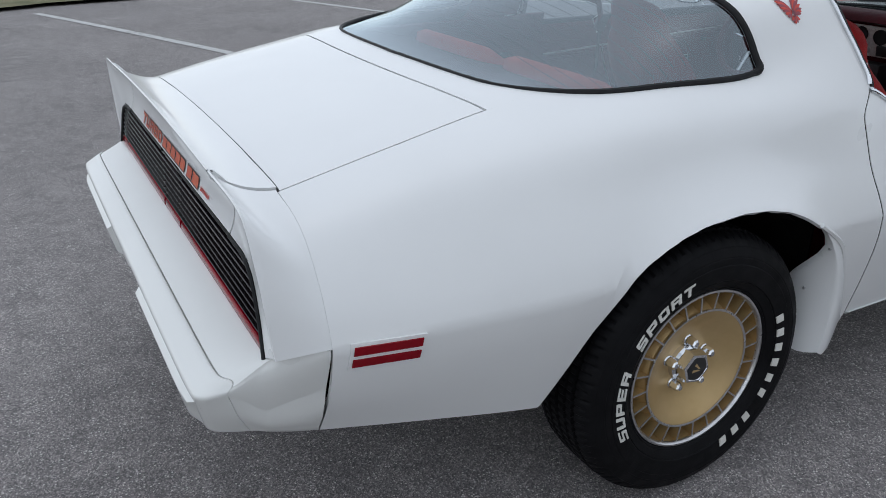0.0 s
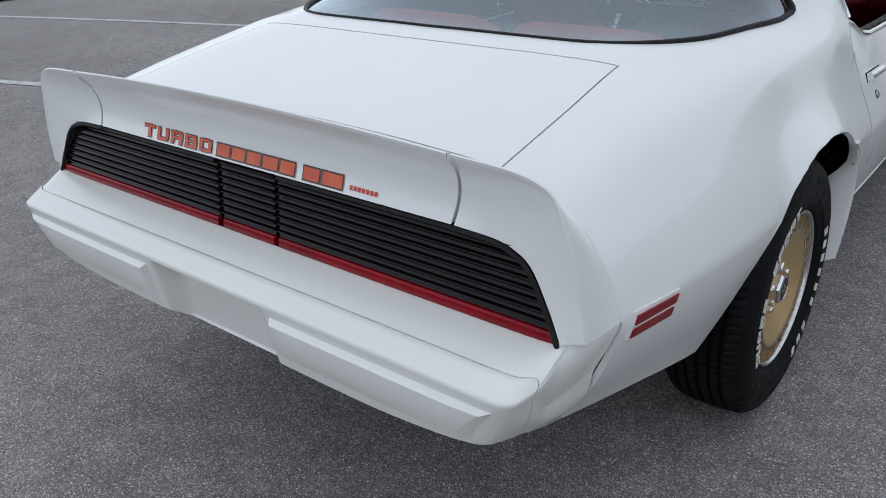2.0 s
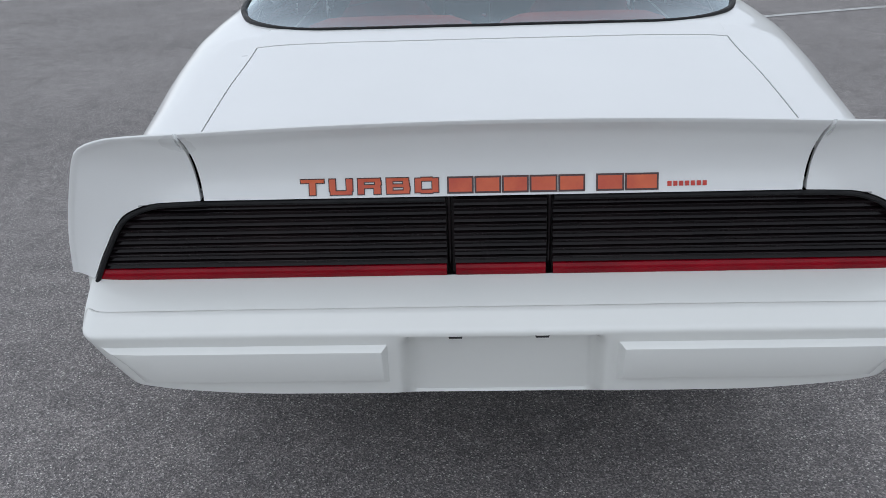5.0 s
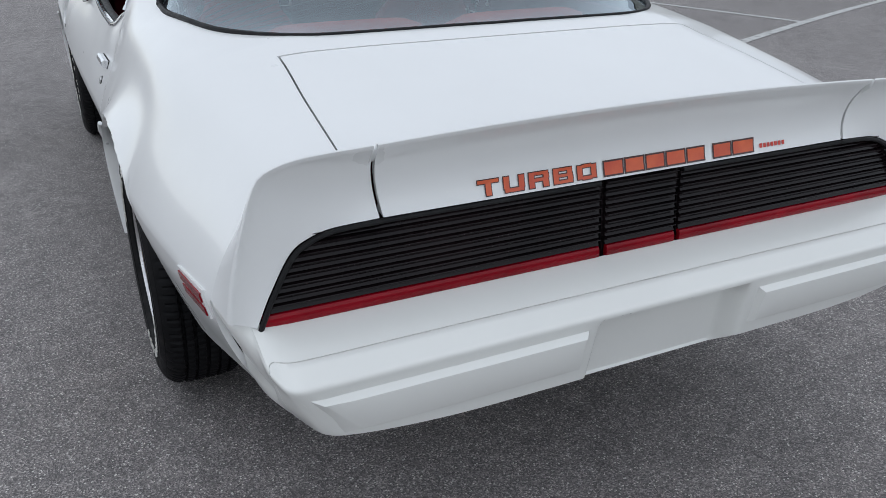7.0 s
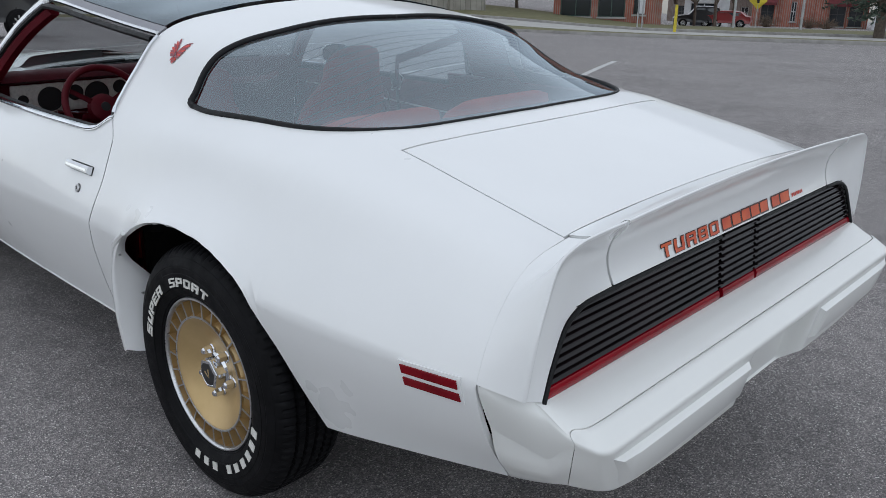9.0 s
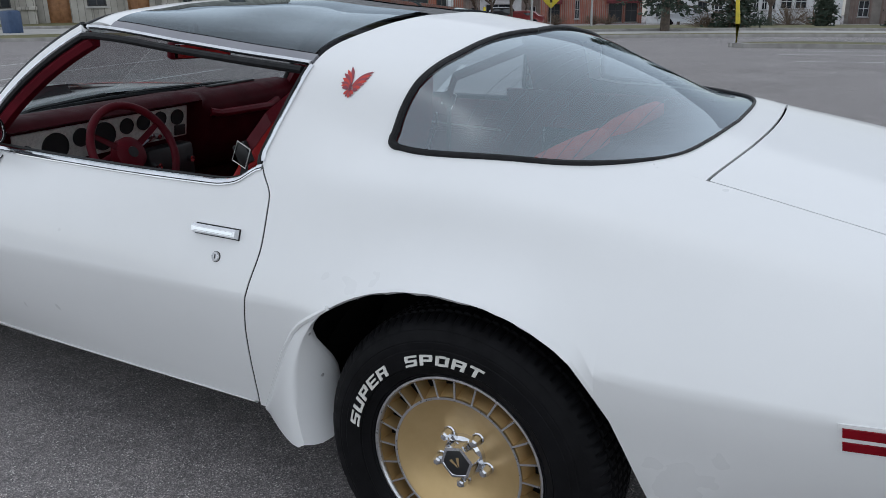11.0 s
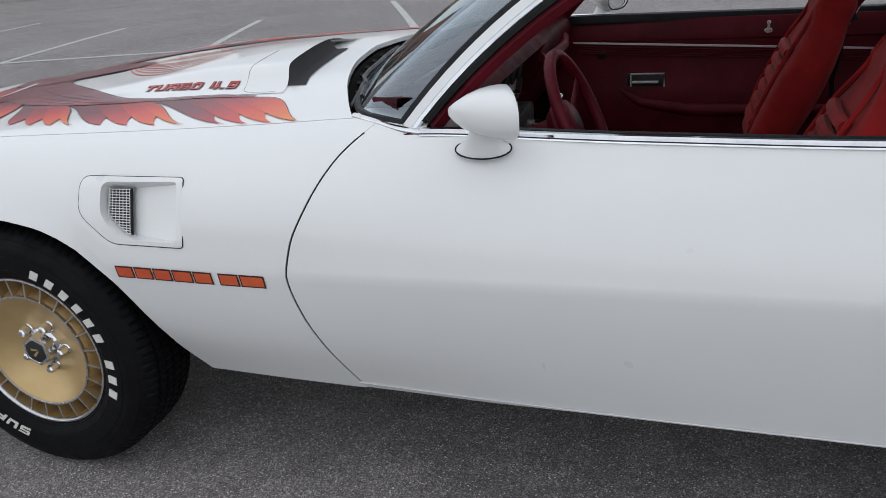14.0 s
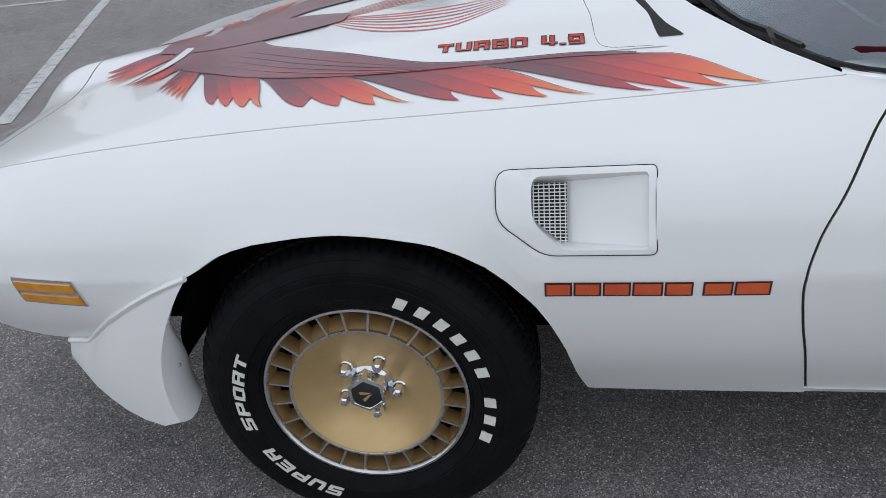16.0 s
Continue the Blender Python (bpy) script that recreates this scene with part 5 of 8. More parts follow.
us = set(np.round(np.linspace(0, 8, 65), 4)) | {4.8, 4.85, 4.9, 4.93, 4.96, 4.985, 4.993, 5.0, 5.007, 5.015} | set(np.round(np.linspace(0.34, 0.54, 22), 4))
rows = [bumper_column(u) for u in sorted(us)]
bm = bmesh.new()
add_grid(bm, rows, flip=True)
add_grid(bm, mirror_rows(rows))
bumper = part("rear_bumper", weld(bm, 0.0006), BUMPER_WHITE, car, "white moulded rear bumper with a plate recess", angle=38)


def bumper_face(y, z):
    c, f = (Vector((float(np.interp(abs(y), [p[1] for p in line], [p[0] for p in line])), 0, 0)) for line in (OUTER_EDGE[:5], FOOT[:5]))
    w = np.clip((0.566 - z) / 0.13, 0, 1)
    return float(c.x + (f.x - c.x) * w)


for side in (1, -1):
    bm = bmesh.new()
    top, bot = (0.205, 0.734, 0.541), (0.205, 0.672, 0.446)
    rings = []
    for inset, out in ((-0.006, -0.002), (-0.003, -0.0035), (0.0, -0.002), (0.0025, 0.0015), (0.0115, 0.0135), (0.0145, 0.0145)):
        ring = []
        ya0, ya1, za = top[0] + inset, top[1] - inset * 2.2, top[2] - inset
        yb0, yb1, zb = bot[0] + inset, bot[1] - inset * 2.2, bot[2] + inset
        tops = [(ya0 + (ya1 - ya0) * k / 20, za) for k in range(21)]
        ends = [(ya1 + (yb1 - ya1) * k / 6, za + (zb - za) * k / 6) for k in range(1, 6)]
        bots = [(yb1 + (yb0 - yb1) * k / 20, zb + 0.008 * max(0, 0.3 - k / 20)) for k in range(21)]
        backs = [(yb0, zb + (za - zb) * k / 6) for k in range(1, 6)]
        for y, z in tops + ends + bots + backs:
            ring.append((bumper_face(y, z) - out, side * y, z))
        rings.append(ring)
    vs = add_grid(bm, rings, close=True, flip=side < 0)
    bmesh.ops.contextual_create(bm, geom=[e for e in bm.edges if e.is_boundary and all(v in vs[-1] for v in e.verts)])
    bmesh.ops.recalc_face_normals(bm, faces=bm.faces)
    part("bumper_pad", bm, BUMPER_WHITE, bumper, "white raised bumper guard", angle=24)
for y in (0.085, -0.075):
    bm = bmesh.new()
    tube(bm, [(-1.058, y - 0.015, 0.530), (-1.070, y - 0.011, 0.524), (-1.070, y + 0.011, 0.524), (-1.058, y + 0.015, 0.530)], 0.002, 6)
    part("plate_clip", bm, BLACK_TRIM, bumper)


# ---- pieces laid on the skin ----
def skin_plate(bm, corners, low, high, side=1, n=6, inset=0.0):
    """A thin plate over four (x, z) corners of the side."""
    c = [Vector((x, z)) for x, z in corners]
    rows_out, rows_in = [], []
    for j in range(n + 1):
        v = j / n
        a, b = c[0].lerp(c[3], v), c[1].lerp(c[2], v)
        pts = [a.lerp(b, k / n) for k in range(n + 1)]
        rows_out.append([on_side(p.x, p.y, high) for p in pts])
        rows_in.append([on_side(p.x, p.y, low) for p in pts])
    if side < 0:
        rows_out, rows_in = mirror_rows(rows_out), mirror_rows(rows_in)
    add_grid(bm, rows_out)
    add_grid(bm, rows_in)
    rim = lambda r: [r[0][k] for k in range(n)] + [r[k][n] for k in range(n)] + [r[n][k] for k in range(n, 0, -1)] + [r[k][0] for k in range(n, 0, -1)]
    add_grid(bm, [rim(rows_in), rim(rows_out)], close=True)
    weld(bm)
    bmesh.ops.recalc_face_normals(bm, faces=bm.faces)
    return bm


def side_marker(corners, lens, frame_mat, label, side, name):
    """A two-bar lamp in a thin raised frame; corners from front top round."""
    (x0, z0), (x1, z1), (x2, z2), (x3, z3) = corners
    bm = bmesh.new()
    skin_plate(bm, corners, -0.002, 0.004, side)
    holder = part(name, bm, frame_mat, car, label)
    at = lambda u, v: ((x0 + (x1 - x0) * u) * (1 - v) + (x3 + (x2 - x3) * u) * v, (z0 + (z1 - z0) * u) * (1 - v) + (z3 + (z2 - z3) * u) * v)
    for v0, v1 in ((0.12, 0.42), (0.60, 0.90)):
        bm = bmesh.new()
        skin_plate(bm, (at(0.045, v0), at(0.955, v0), at(0.955, v1), at(0.045, v1)), 0.002, 0.007, side)
        part("lens", bm, lens, holder)


for side in (1, -1):
    side_marker(((-0.711, 0.630), (-0.852, 0.636), (-0.858, 0.583), (-0.717, 0.575)), RED_LENS, WHITE, "red two-bar side marker lamp", side, "rear_side_marker")
    side_marker(((3.425, 0.609), (3.281, 0.614), (3.265, 0.556), (3.415, 0.553)), AMBER_LENS, CHROME, "amber two-bar side marker lamp", side, "front_side_marker")


def wheel_spat(edge, bottom, side, name, bulge=0.085, lift=0.0, deep=0.6):
    """The small air dam ahead of a wheel: fixed along the edge, flared out at its foot and rolled in towards the wheel."""
    bm = bmesh.new()
    steps = 12
    top = [on_side(x, z, 0.004) for x, z in edge]
    n = len(top)
    foot = curve(bottom, n)
    outer = []
    for k, (a, b) in enumerate(zip(top, foot)):
        w = (1 - k / (n - 1)) ** 1.5
        mid = (a + b) / 2 + Vector((bulge * w, 0.012, lift * w - 0.01))
        outer.append(bezier(a, mid, b, steps))
    ridge = outer[0]
    roll = []
    for f in (1.0, 0.8, 0.58, 0.36, 0.18, 0.07):
        col = []
        for k, p in enumerate(ridge):
            t = k / (steps - 1)
            wide = (0.014 + 0.106 * smooth((t - 0.22) / 0.50)) * f * deep
            back = 0.040 * math.sin(math.pi * 0.5 * f) * smooth((t - 0.15) / 0.5) * deep
            low = smooth((t - 0.65) / 0.35)
            col.append(p + Vector((-back, -wide, low * (0.014 * f * f - 0.013 * math.sin(math.pi * min(f * 1.2, 1.0))) + 0.003 * f * (1 - low))))
        roll.append(col)
    outer = roll + outer
    n = len(outer)
    inner = [[p + Vector((0.004, -0.010, 0.004)) for p in col] for col in outer]
    if side < 0:
        outer, inner = mirror_rows(outer), mirror_rows(inner)
    add_grid(bm, outer)
    add_grid(bm, inner)
    rim = lambda r: [r[0][k] for k in range(steps)] + [r[k][-1] for k in range(1, n)] + [r[n - 1][k] for k in range(steps - 2, -1, -1)] + [r[k][0] for k in range(n - 2, 0, -1)]
    add_grid(bm, [rim(inner), rim(outer)], close=True)
    weld(bm)
    bmesh.ops.recalc_face_normals(bm, faces=bm.faces)
    spat = part(name, bm, WHITE, car, "white wheel opening air deflector", angle=60)
    bm = bmesh.new()
    line = [Vector((1, side, 1)) * on_side(x, z, 0.006) for x, z in edge]
    tube(bm, line, 0.0065, 6)
    part("bead", bm, WHITE, spat)
    for k in (3, 7):
        bm = bmesh.new()
        bmesh.ops.create_icosphere(bm, subdivisions=1, radius=0.005, matrix=Matrix.Translation(outer[2][k]))
        part("screw", bm, SILVER, spat)


for side in (1, -1):
    wheel_spat(((0.285, 0.661), (0.305, 0.648), (0.340, 0.627), (0.370, 0.606), (0.398, 0.578), (0.440, 0.520), (0.481, 0.456), (0.530, 0.375), (0.577, 0.300)),
               ((0.398, 0.880, 0.281), (0.405, 0.881, 0.274), (0.418, 0.879, 0.268), (0.440, 0.872, 0.265), (0.47, 0.860, 0.267), (0.52, 0.836, 0.277), (0.585, 0.800, 0.292)), side, "rear_wheel_spat", 0.098, 0.072, 1.0)
    wheel_spat(((3.038, 0.634), (3.075, 0.620), (3.116, 0.600), (3.165, 0.572), (3.227, 0.530), (3.290, 0.475), (3.340, 0.430), (3.392, 0.388)),
               ((3.140, 0.884, 0.285), (3.146, 0.885, 0.278), (3.158, 0.883, 0.271), (3.18, 0.879, 0.271), (3.24, 0.868, 0.288), (3.31, 0.845, 0.325), (3.40, 0.785, 0.372)), side, "front_wheel_spat")

# black panel added to close the gap and stand for the dark underbody
for side in (1, -1):
    bm = bmesh.new()
    box(bm, 0.432, 0.442, min(side * 0.30, side * 0.775), max(side * 0.30, side * 0.775), 0.285, 0.62, 0.003)
    part("splash_shield", bm, LINER, car, "black panel added to darken the gap ahead of the rear wheel")

# ---- wheels ----


# square block capitals: upright slabs of each letter in a unit cell
BLOCK = {
    "T": ((0, 0.78, 1, 1), (0.37, 0, 0.63, 0.78)),
    "U": ((0, 0.22, 0.26, 1), (0.74, 0.22, 1, 1), (0.04, 0, 0.96, 0.22)),
    "R": ((0, 0, 0.26, 1), (0.26, 0.80, 0.97, 1), (0.74, 0.58, 1, 0.80), (0.26, 0.38, 0.97, 0.58), (0.70, 0, 0.98, 0.38)),
    "B": ((0, 0, 0.26, 1), (0.26, 0.81, 0.95, 1), (0.26, 0.41, 0.98, 0.59), (0.26, 0, 0.98, 0.19), (0.72, 0.59, 0.96, 0.81), (0.74, 0.19, 1, 0.41)),
    "O": ((0, 0.05, 0.26, 0.95), (0.74, 0.05, 1, 0.95), (0.26, 0.79, 0.74, 1), (0.26, 0, 0.74, 0.21)),
    "S": ((0.03, 0.81, 1, 1), (0, 0.59, 0.26, 0.81), (0.03, 0.41, 0.97, 0.59), (0.74, 0.19, 1, 0.41), (0, 0, 0.97, 0.19)),
    "P": ((0, 0, 0.26, 1), (0.26, 0.80, 0.97, 1), (0.74, 0.56, 1, 0.80), (0.26, 0.36, 0.97, 0.56)),
    "E": ((0, 0, 0.26, 1), (0.26, 0.81, 1, 1), (0.26, 0.41, 0.92, 0.59), (0.26, 0, 1, 0.19)),
    "4": ((0, 0.42, 0.26, 1), (0, 0.22, 1, 0.42), (0.56, 0.42, 0.82, 1), (0.56, 0, 0.82, 0.22)),
    "9": ((0.03, 0.81, 0.97, 1), (0, 0.57, 0.26, 0.81), (0.03, 0.38, 0.74, 0.57), (0.74, 0.05, 1, 0.81), (0.05, 0, 0.74, 0.2)),
    ".": ((0, 0, 1, 0.24),),
}


def block_word(bm, text, height, width, where, grow=0.0, slant=0.0):
    """Lays block capitals over a surface: where(along, up) gives the place."""
    units = [0.34 if c == "." else 0.55 if c == " " else 1.0 for c in text]
    gap = 0.24
    cell = width / (sum(units) + gap * (len(text) - 1))
    u = 0.0
    for c, w in zip(text, units):
        for k, (x0, y0, x1, y1) in enumerate(BLOCK.get(c, ())):
            a, b = u + x0 * w * cell - grow, u + x1 * w * cell + grow
            lo, hi = y0 * height - grow, y1 * height + grow
            n = max(1, int((b - a) / 0.012))
            rows = [[where(a + (b - a) * i / n + slant * v, v) for i in range(n + 1)] for v in (lo, (lo + hi) / 2, hi)]
            add_grid(bm, rows)
        u += (w + gap) * cell


R_TYRE, HUB_Z = 0.341, 0.338


def build_wheel():
    """A wheel about the origin; its outer face looks along +y."""
    bm = bmesh.new()
    lathe(bm, ((0.1958, 0.078), (0.1962, 0.086), (0.1975, 0.0915), (0.2005, 0.0945), (0.205, 0.0938), (0.2070, 0.089), (0.206, 0.08), (0.198, 0.07), (0.196, 0.03), (0.19, 0.0), (0.185, -0.07), (0.205, -0.09)), 72)
    wheel = part("wheel", bm, SILVER, car, "gold cast-alloy wheel with a bright rim and white-lettered tyre")
    # tyre with tread blocks
    prof = [(0.204, 0.084), (0.2085, 0.0945), (0.2115, 0.0965), (0.2125, 0.0955), (0.2145, 0.0985), (0.226, 0.1045), (0.232, 0.1075), (0.2335, 0.1065), (0.236, 0.1095), (0.248, 0.1115), (0.272, 0.1122), (0.2735, 0.1108), (0.2755, 0.1112), (0.288, 0.1100), (0.2895, 0.1088), (0.292, 0.1092),
            (0.304, 0.1050), (0.312, 0.1010), (0.3135, 0.0990), (0.320, 0.0955), (0.327, 0.088), (0.334, 0.078), (0.338, 0.068), (0.338, 0.060), (0.329, 0.058), (0.329, 0.052), (0.340, 0.050), (0.341, 0.034), (0.331, 0.032), (0.331, 0.026), (0.341, 0.024), (0.341, 0.006), (0.331, 0.004)]
    prof += [(r, -h) for r, h in prof[::-1]]
    n = 384
    rows = []
    for r, h in prof:
        ring = []
        for k in range(n):
            a = 2 * math.pi * (k + (0.5 if abs(h) < 0.055 else 0)) / n
            deep = 0.0045 if r > 0.328 and abs(h) > 0.005 else 0.0022 if r > 0.3135 and k % 8 < 4 else 0.0
            rr = r - (deep if k % 4 == 0 else 0.0)
            ring.append((rr * math.cos(a), h - math.copysign(deep * 0.4 if k % 4 == 0 else 0.0, h), rr * math.sin(a)))
        rows.append(ring)
    bm = bmesh.new()
    add_grid(bm, rows, close=True)
    bmesh.ops.recalc_face_normals(bm, faces=bm.faces)
    part("tyre", bm, TYRE, wheel, "black radial tyre with raised white letters", angle=24)

    def ring_at(phi, r, y):
        return Vector((-r * math.sin(phi), y, r * math.cos(phi)))

    def on_wall(phi0, r0, width):
        return lambda u, v: ring_at(phi0 + (u - width / 2) / r0, r0 + v, 0.1135)

    for word, mid, width in (("SUPER", -0.51, 0.178), ("SPORT", 0.46, 0.178)):
        bm = bmesh.new()
        block_word(bm, word, 0.0235, width, on_wall(mid, 0.2385, width), 0.0, 0.22)
        bmesh.ops.recalc_face_normals(bm, faces=bm.faces)
        part("raised_lettering", flange(bm, 0.003), LETTER, wheel, "raised white block letters")
    # the maker's name: plain bars of the letters' size
    u = 0.0
    for k in range(10):
        if k == 6:
            u += 0.030
            continue
        bm = bmesh.new()
        phi = math.pi - 0.84 + u / 0.2480
        rows = []
        for j in range(3):
            ring = []
            for i in range(4):
                ring.append(ring_at(phi + (i / 3 * 0.021 + (1 - j / 2) * 0.0) / 0.2480 + (j / 2) * 0.012, 0.2350 + 0.0225 * j / 2, 0.1135))
            rows.append(ring)
        add_grid(bm, rows)
        bmesh.ops.recalc_face_normals(bm, faces=bm.faces)
        part("letter_bar", flange(bm, 0.003), LETTER, wheel)
        u += 0.043
    # dish, vanes and centre
    bm = bmesh.new()
    lathe(bm, ((0.150, 0.030), (0.1545, 0.084), (0.1545, 0.0875), (0.151, 0.0885), (0.147, 0.0865), (0.13, 0.077), (0.10, 0.061), (0.07, 0.048), (0.058, 0.045), (0.001, 0.045)), 72)
    part("dish", bm, GOLD, wheel, "gold dished wheel centre", angle=60)
    bm = bmesh.new()
    lathe(bm, ((0.1552, 0.0870), (0.1552, 0.0893), (0.1520, 0.0898), (0.1495, 0.0885)), 72)
    part("dish_rim", bm, SILVER, wheel, "bright machined rim of the wheel centre")
    bm = bmesh.new()
    lathe(bm, ((0.153, 0.083), (0.158, 0.074), (0.166, 0.050), (0.167, 0.040)), 72)
    lathe(bm, ((0.1925, 0.040), (0.1958, 0.085)), 72)
    part("vane_channel", bm, GOLD, wheel, angle=20)
    # black floor added behind the open slots, to give the dark inside them
    bm = bmesh.new()
    lathe(bm, ((0.160, 0.044), (0.197, 0.044)), 72)
    part("dust_shield", bm, LINER, wheel, "black ring for the dark inside the wheel slots")
    bm = bmesh.new()
    box(bm, -0.0019, 0.0019, 0.046, 0.0865, 0.1525, 0.1960, 0.0006, segments=1)
    blade = part("vane", bm, GOLD, wheel)
    bm = bmesh.new()
    box(bm, -0.0021, 0.0021, 0.0863, 0.0880, 0.1535, 0.1965, 0.0)
    edge_strip = part("vane_edge", bm, SILVER, wheel)
    for k in range(1, 24):
        for src in (blade, edge_strip):
            o = src.copy()
            scene.collection.objects.link(o)
            o.matrix_basis = Matrix.Rotation(2 * math.pi * k / 24, 4, "Y")
    bm = bmesh.new()
    lathe(bm, ((0.050, 0.0445), (0.048, 0.055), (0.040, 0.060)), 32)
    lathe(bm, ((0.0440, 0.052), (0.0440, 0.078), (0.0405, 0.0860), (0.034, 0.088), (0.031, 0.0855), (0.0, 0.0855)), 6, start=0.3)
    part("hub_nut", bm, CHROME, wheel, "chrome hexagonal hub cap", angle=25)
    bm = bmesh.new()
    lathe(bm, ((0.0315, 0.0865), (0.029, 0.0875), (0.0, 0.0875)), 28)
    cap = part("cap_badge", bm, BLACK_TRIM, wheel, "black cap badge with a gold mark")
    for sgn in (1, -1):
        bm = bmesh.new()
        add_grid(bm, [[(sgn * 0.002, 0.0878, -0.012), (sgn * 0.013, 0.0878, 0.010)], [(sgn * 0.001, 0.0878, -0.004), (sgn * 0.006, 0.0878, 0.012)]])
        bmesh.ops.recalc_face_normals(bm, faces=bm.faces)
        part("badge_mark", bm, GOLD, cap)
    for k in range(5):
        a = 2 * math.pi * (k + 0.1) / 5
        bm = bmesh.new()
        lathe(bm, ((0.0145, 0.0445), (0.0145, 0.050), (0.0120, 0.0525)), 18)
        lathe(bm, ((0.0118, 0.050), (0.0118, 0.068), (0.0105, 0.0735), (0.007, 0.0775), (0.0, 0.0785)), 6)
        bmesh.ops.translate(bm, verts=bm.verts, vec=(0.0600 * math.sin(a), 0, 0.0600 * math.cos(a)))
        part("lug_nut", bm, CHROME, wheel, angle=25)
    return wheel


WHEEL_Y = 0.772
first = build_wheel()
spin = lambda phi: Matrix.Rotation(-radians(phi), 4, "Y")
half = Matrix.Rotation(math.pi, 4, "Z")
first.matrix_basis = pose(0, WHEEL_Y - 0.006, HUB_Z) @ spin(-30.5)
copy_thing(first, pose(2.750, WHEEL_Y, HUB_Z) @ spin(-112))
copy_thing(first, pose(0, -WHEEL_Y + 0.006, HUB_Z) @ half @ spin(-65))
copy_thing(first, pose(2.745, -WHEEL_Y, HUB_Z) @ half @ spin(40))

# wheel houses, floor pan and exhaust
for x, r in ((0.0, 0.40), (2.745, 0.39)):
    for side in (1, -1):
        bm = bmesh.new()
        rows = []
        for k in range(49):
            a = math.pi * k / 48
            rr = r + 0.012
            px, pz = x + rr * math.cos(a) * 1.02, max(0.42 if x < 1 else 0.36, 0.335 + rr * math.sin(a))
            rows.append([(px, side * y, pz) for y in (min(0.85 if pz > 0.66 or px < x else 0.79, on_side(px, pz).y - 0.02), 0.56)])
        vs = add_grid(bm, rows)
        bm.faces.new([row[1] for row in vs])
        part("wheel_house", bm, LINER, car)
bm = bmesh.new()
box(bm, -0.38, 3.3, -0.50, 0.50, 0.25, 0.30, 0.02)
box(bm, 0.50, 2.25, -0.70, 0.70, 0.265, 0.30, 0.015)
box(bm, -0.98, -0.50, -0.70, 0.70, 0.44, 0.47, 0.02)
box(bm, 3.16, 3.7, -0.68, 0.68, 0.40, 0.44, 0.02)
part("floor_pan", bm, LINER, car)
for y in (0.42, -0.42):
    bm = bmesh.new()
    tube(bm, ((-0.2, y, 0.28), (-0.6, y * 1.15, 0.33), (-0.95, y * 1.25, 0.37)), 0.028, 12, cap=False)
    part("exhaust_pipe", bm, SILVER, car)

# ---- glass, roof panels, pillars ----
bm = bmesh.new()
rows = []
for s in [5.0, 5.015, 5.03, 5.05, 5.07, 5.12] + list(np.linspace(5.2, 8.0, 28)):
    a, b = window_rear(s), window_front(s) + 0.004
    rows.append([skin(a + (b - a) * k / 24, s, -0.003) for k in range(25)])
both(bm, rows)
rear_window = part("rear_window", weld(bm), REAR_GLASS, car, "large tinted wrap-round rear window")
rear_window.visible_shadow = False
bm = bmesh.new()
line = [skin(window_rear(s), s, 0.001) for s in list(np.linspace(8, 5.2, 18)) + [5.12, 5.07, 5.05, 5.03, 5.015, 5.0]]
line += [skin(x, 5.0, 0.001) for x in np.linspace(-0.17, 0.228, 26)]
line += [skin(window_front(s), s, 0.001) for s in np.linspace(5.04, 8, 40)]
for _ in range(5):
    line[8:34] = [line[k - 1] * 0.25 + line[k] * 0.5 + line[k + 1] * 0.25 for k in range(8, 34)]
corner = skin(0.242, 4.97, 0.001)
first = [k for k, p in enumerate(line) if (p - corner).length < 0.030]
turn = bezier(line[first[0] - 1], corner, line[first[-1] + 1], 9)
radii = [0.0045] * 14 + list(np.linspace(0.0045, 0.0075, 10)) + [0.0075] * (first[0] - 24) + [0.0082, 0.0086, 0.0090, 0.0094, 0.0096, 0.0094, 0.0090, 0.0086, 0.0082] + list(np.linspace(0.0085, 0.0060, len(line) - first[-1] - 1))
line = line[:first[0]] + turn + line[first[-1] + 1:]
for sgn in (1, -1):
    tube(bm, [Vector((p.x, sgn * p.y, p.z)) for p in line], radii, 8, cap=False)
part("window_seal", bm, RUBBER, rear_window, "black rubber window seal")
# fine heating lines across the window
for k in range(11):
    x = 0.080 - 0.029 * k
    half = [skin(x, v, -0.004) for v in np.linspace(5.1, 8, 22) if x > window_rear(v) + 0.02]
    half = [p for p in half if p.y < 0.655]
    bm = bmesh.new()
    tube(bm, half + [Vector((p.x, -p.y, p.z)) for p in half[-2::-1]], 0.0008, 4)
    part("heating_line", bm, BLACK_TRIM, rear_window)

WS_BASE = ((2.035, 0.0, 0.905), (2.004, 0.29, 0.902), (1.944, 0.51, 0.897), (1.872, 0.66, 0.893), (1.752, 0.728, 0.889))
WS_TOP = ((1.405, 0.0, 1.266), (1.395, 0.28, 1.258), (1.365, 0.48, 1.243), (1.322, 0.604, 1.222))
lower, upper = curve(WS_BASE, 16), curve(WS_TOP, 16)
rows = []
for a, b in zip(lower, upper):
    rows.append([a.lerp(b, t) + Vector((0.6, 0.05, 0.8)) * (0.13 * t * (1 - t)) for t in np.linspace(0, 1, 14)])
bm = bmesh.new()
both(bm, rows)
windscreen = part("windscreen", weld(bm), GLASS, car, "raked clear windscreen")
windscreen.visible_shadow = False
PILLAR = rows[-1]
for edge, radius in ((0, 0.009), (-1, 0.008)):
    bm = bmesh.new()
    line = [r[edge] for r in rows]
    tube(bm, [Vector((p.x, -p.y, p.z)) for p in line[:0:-1]] + line, radius, 6, cap=False)
    part("windscreen_seal", bm, RUBBER, windscreen, "black rubber windscreen seal")
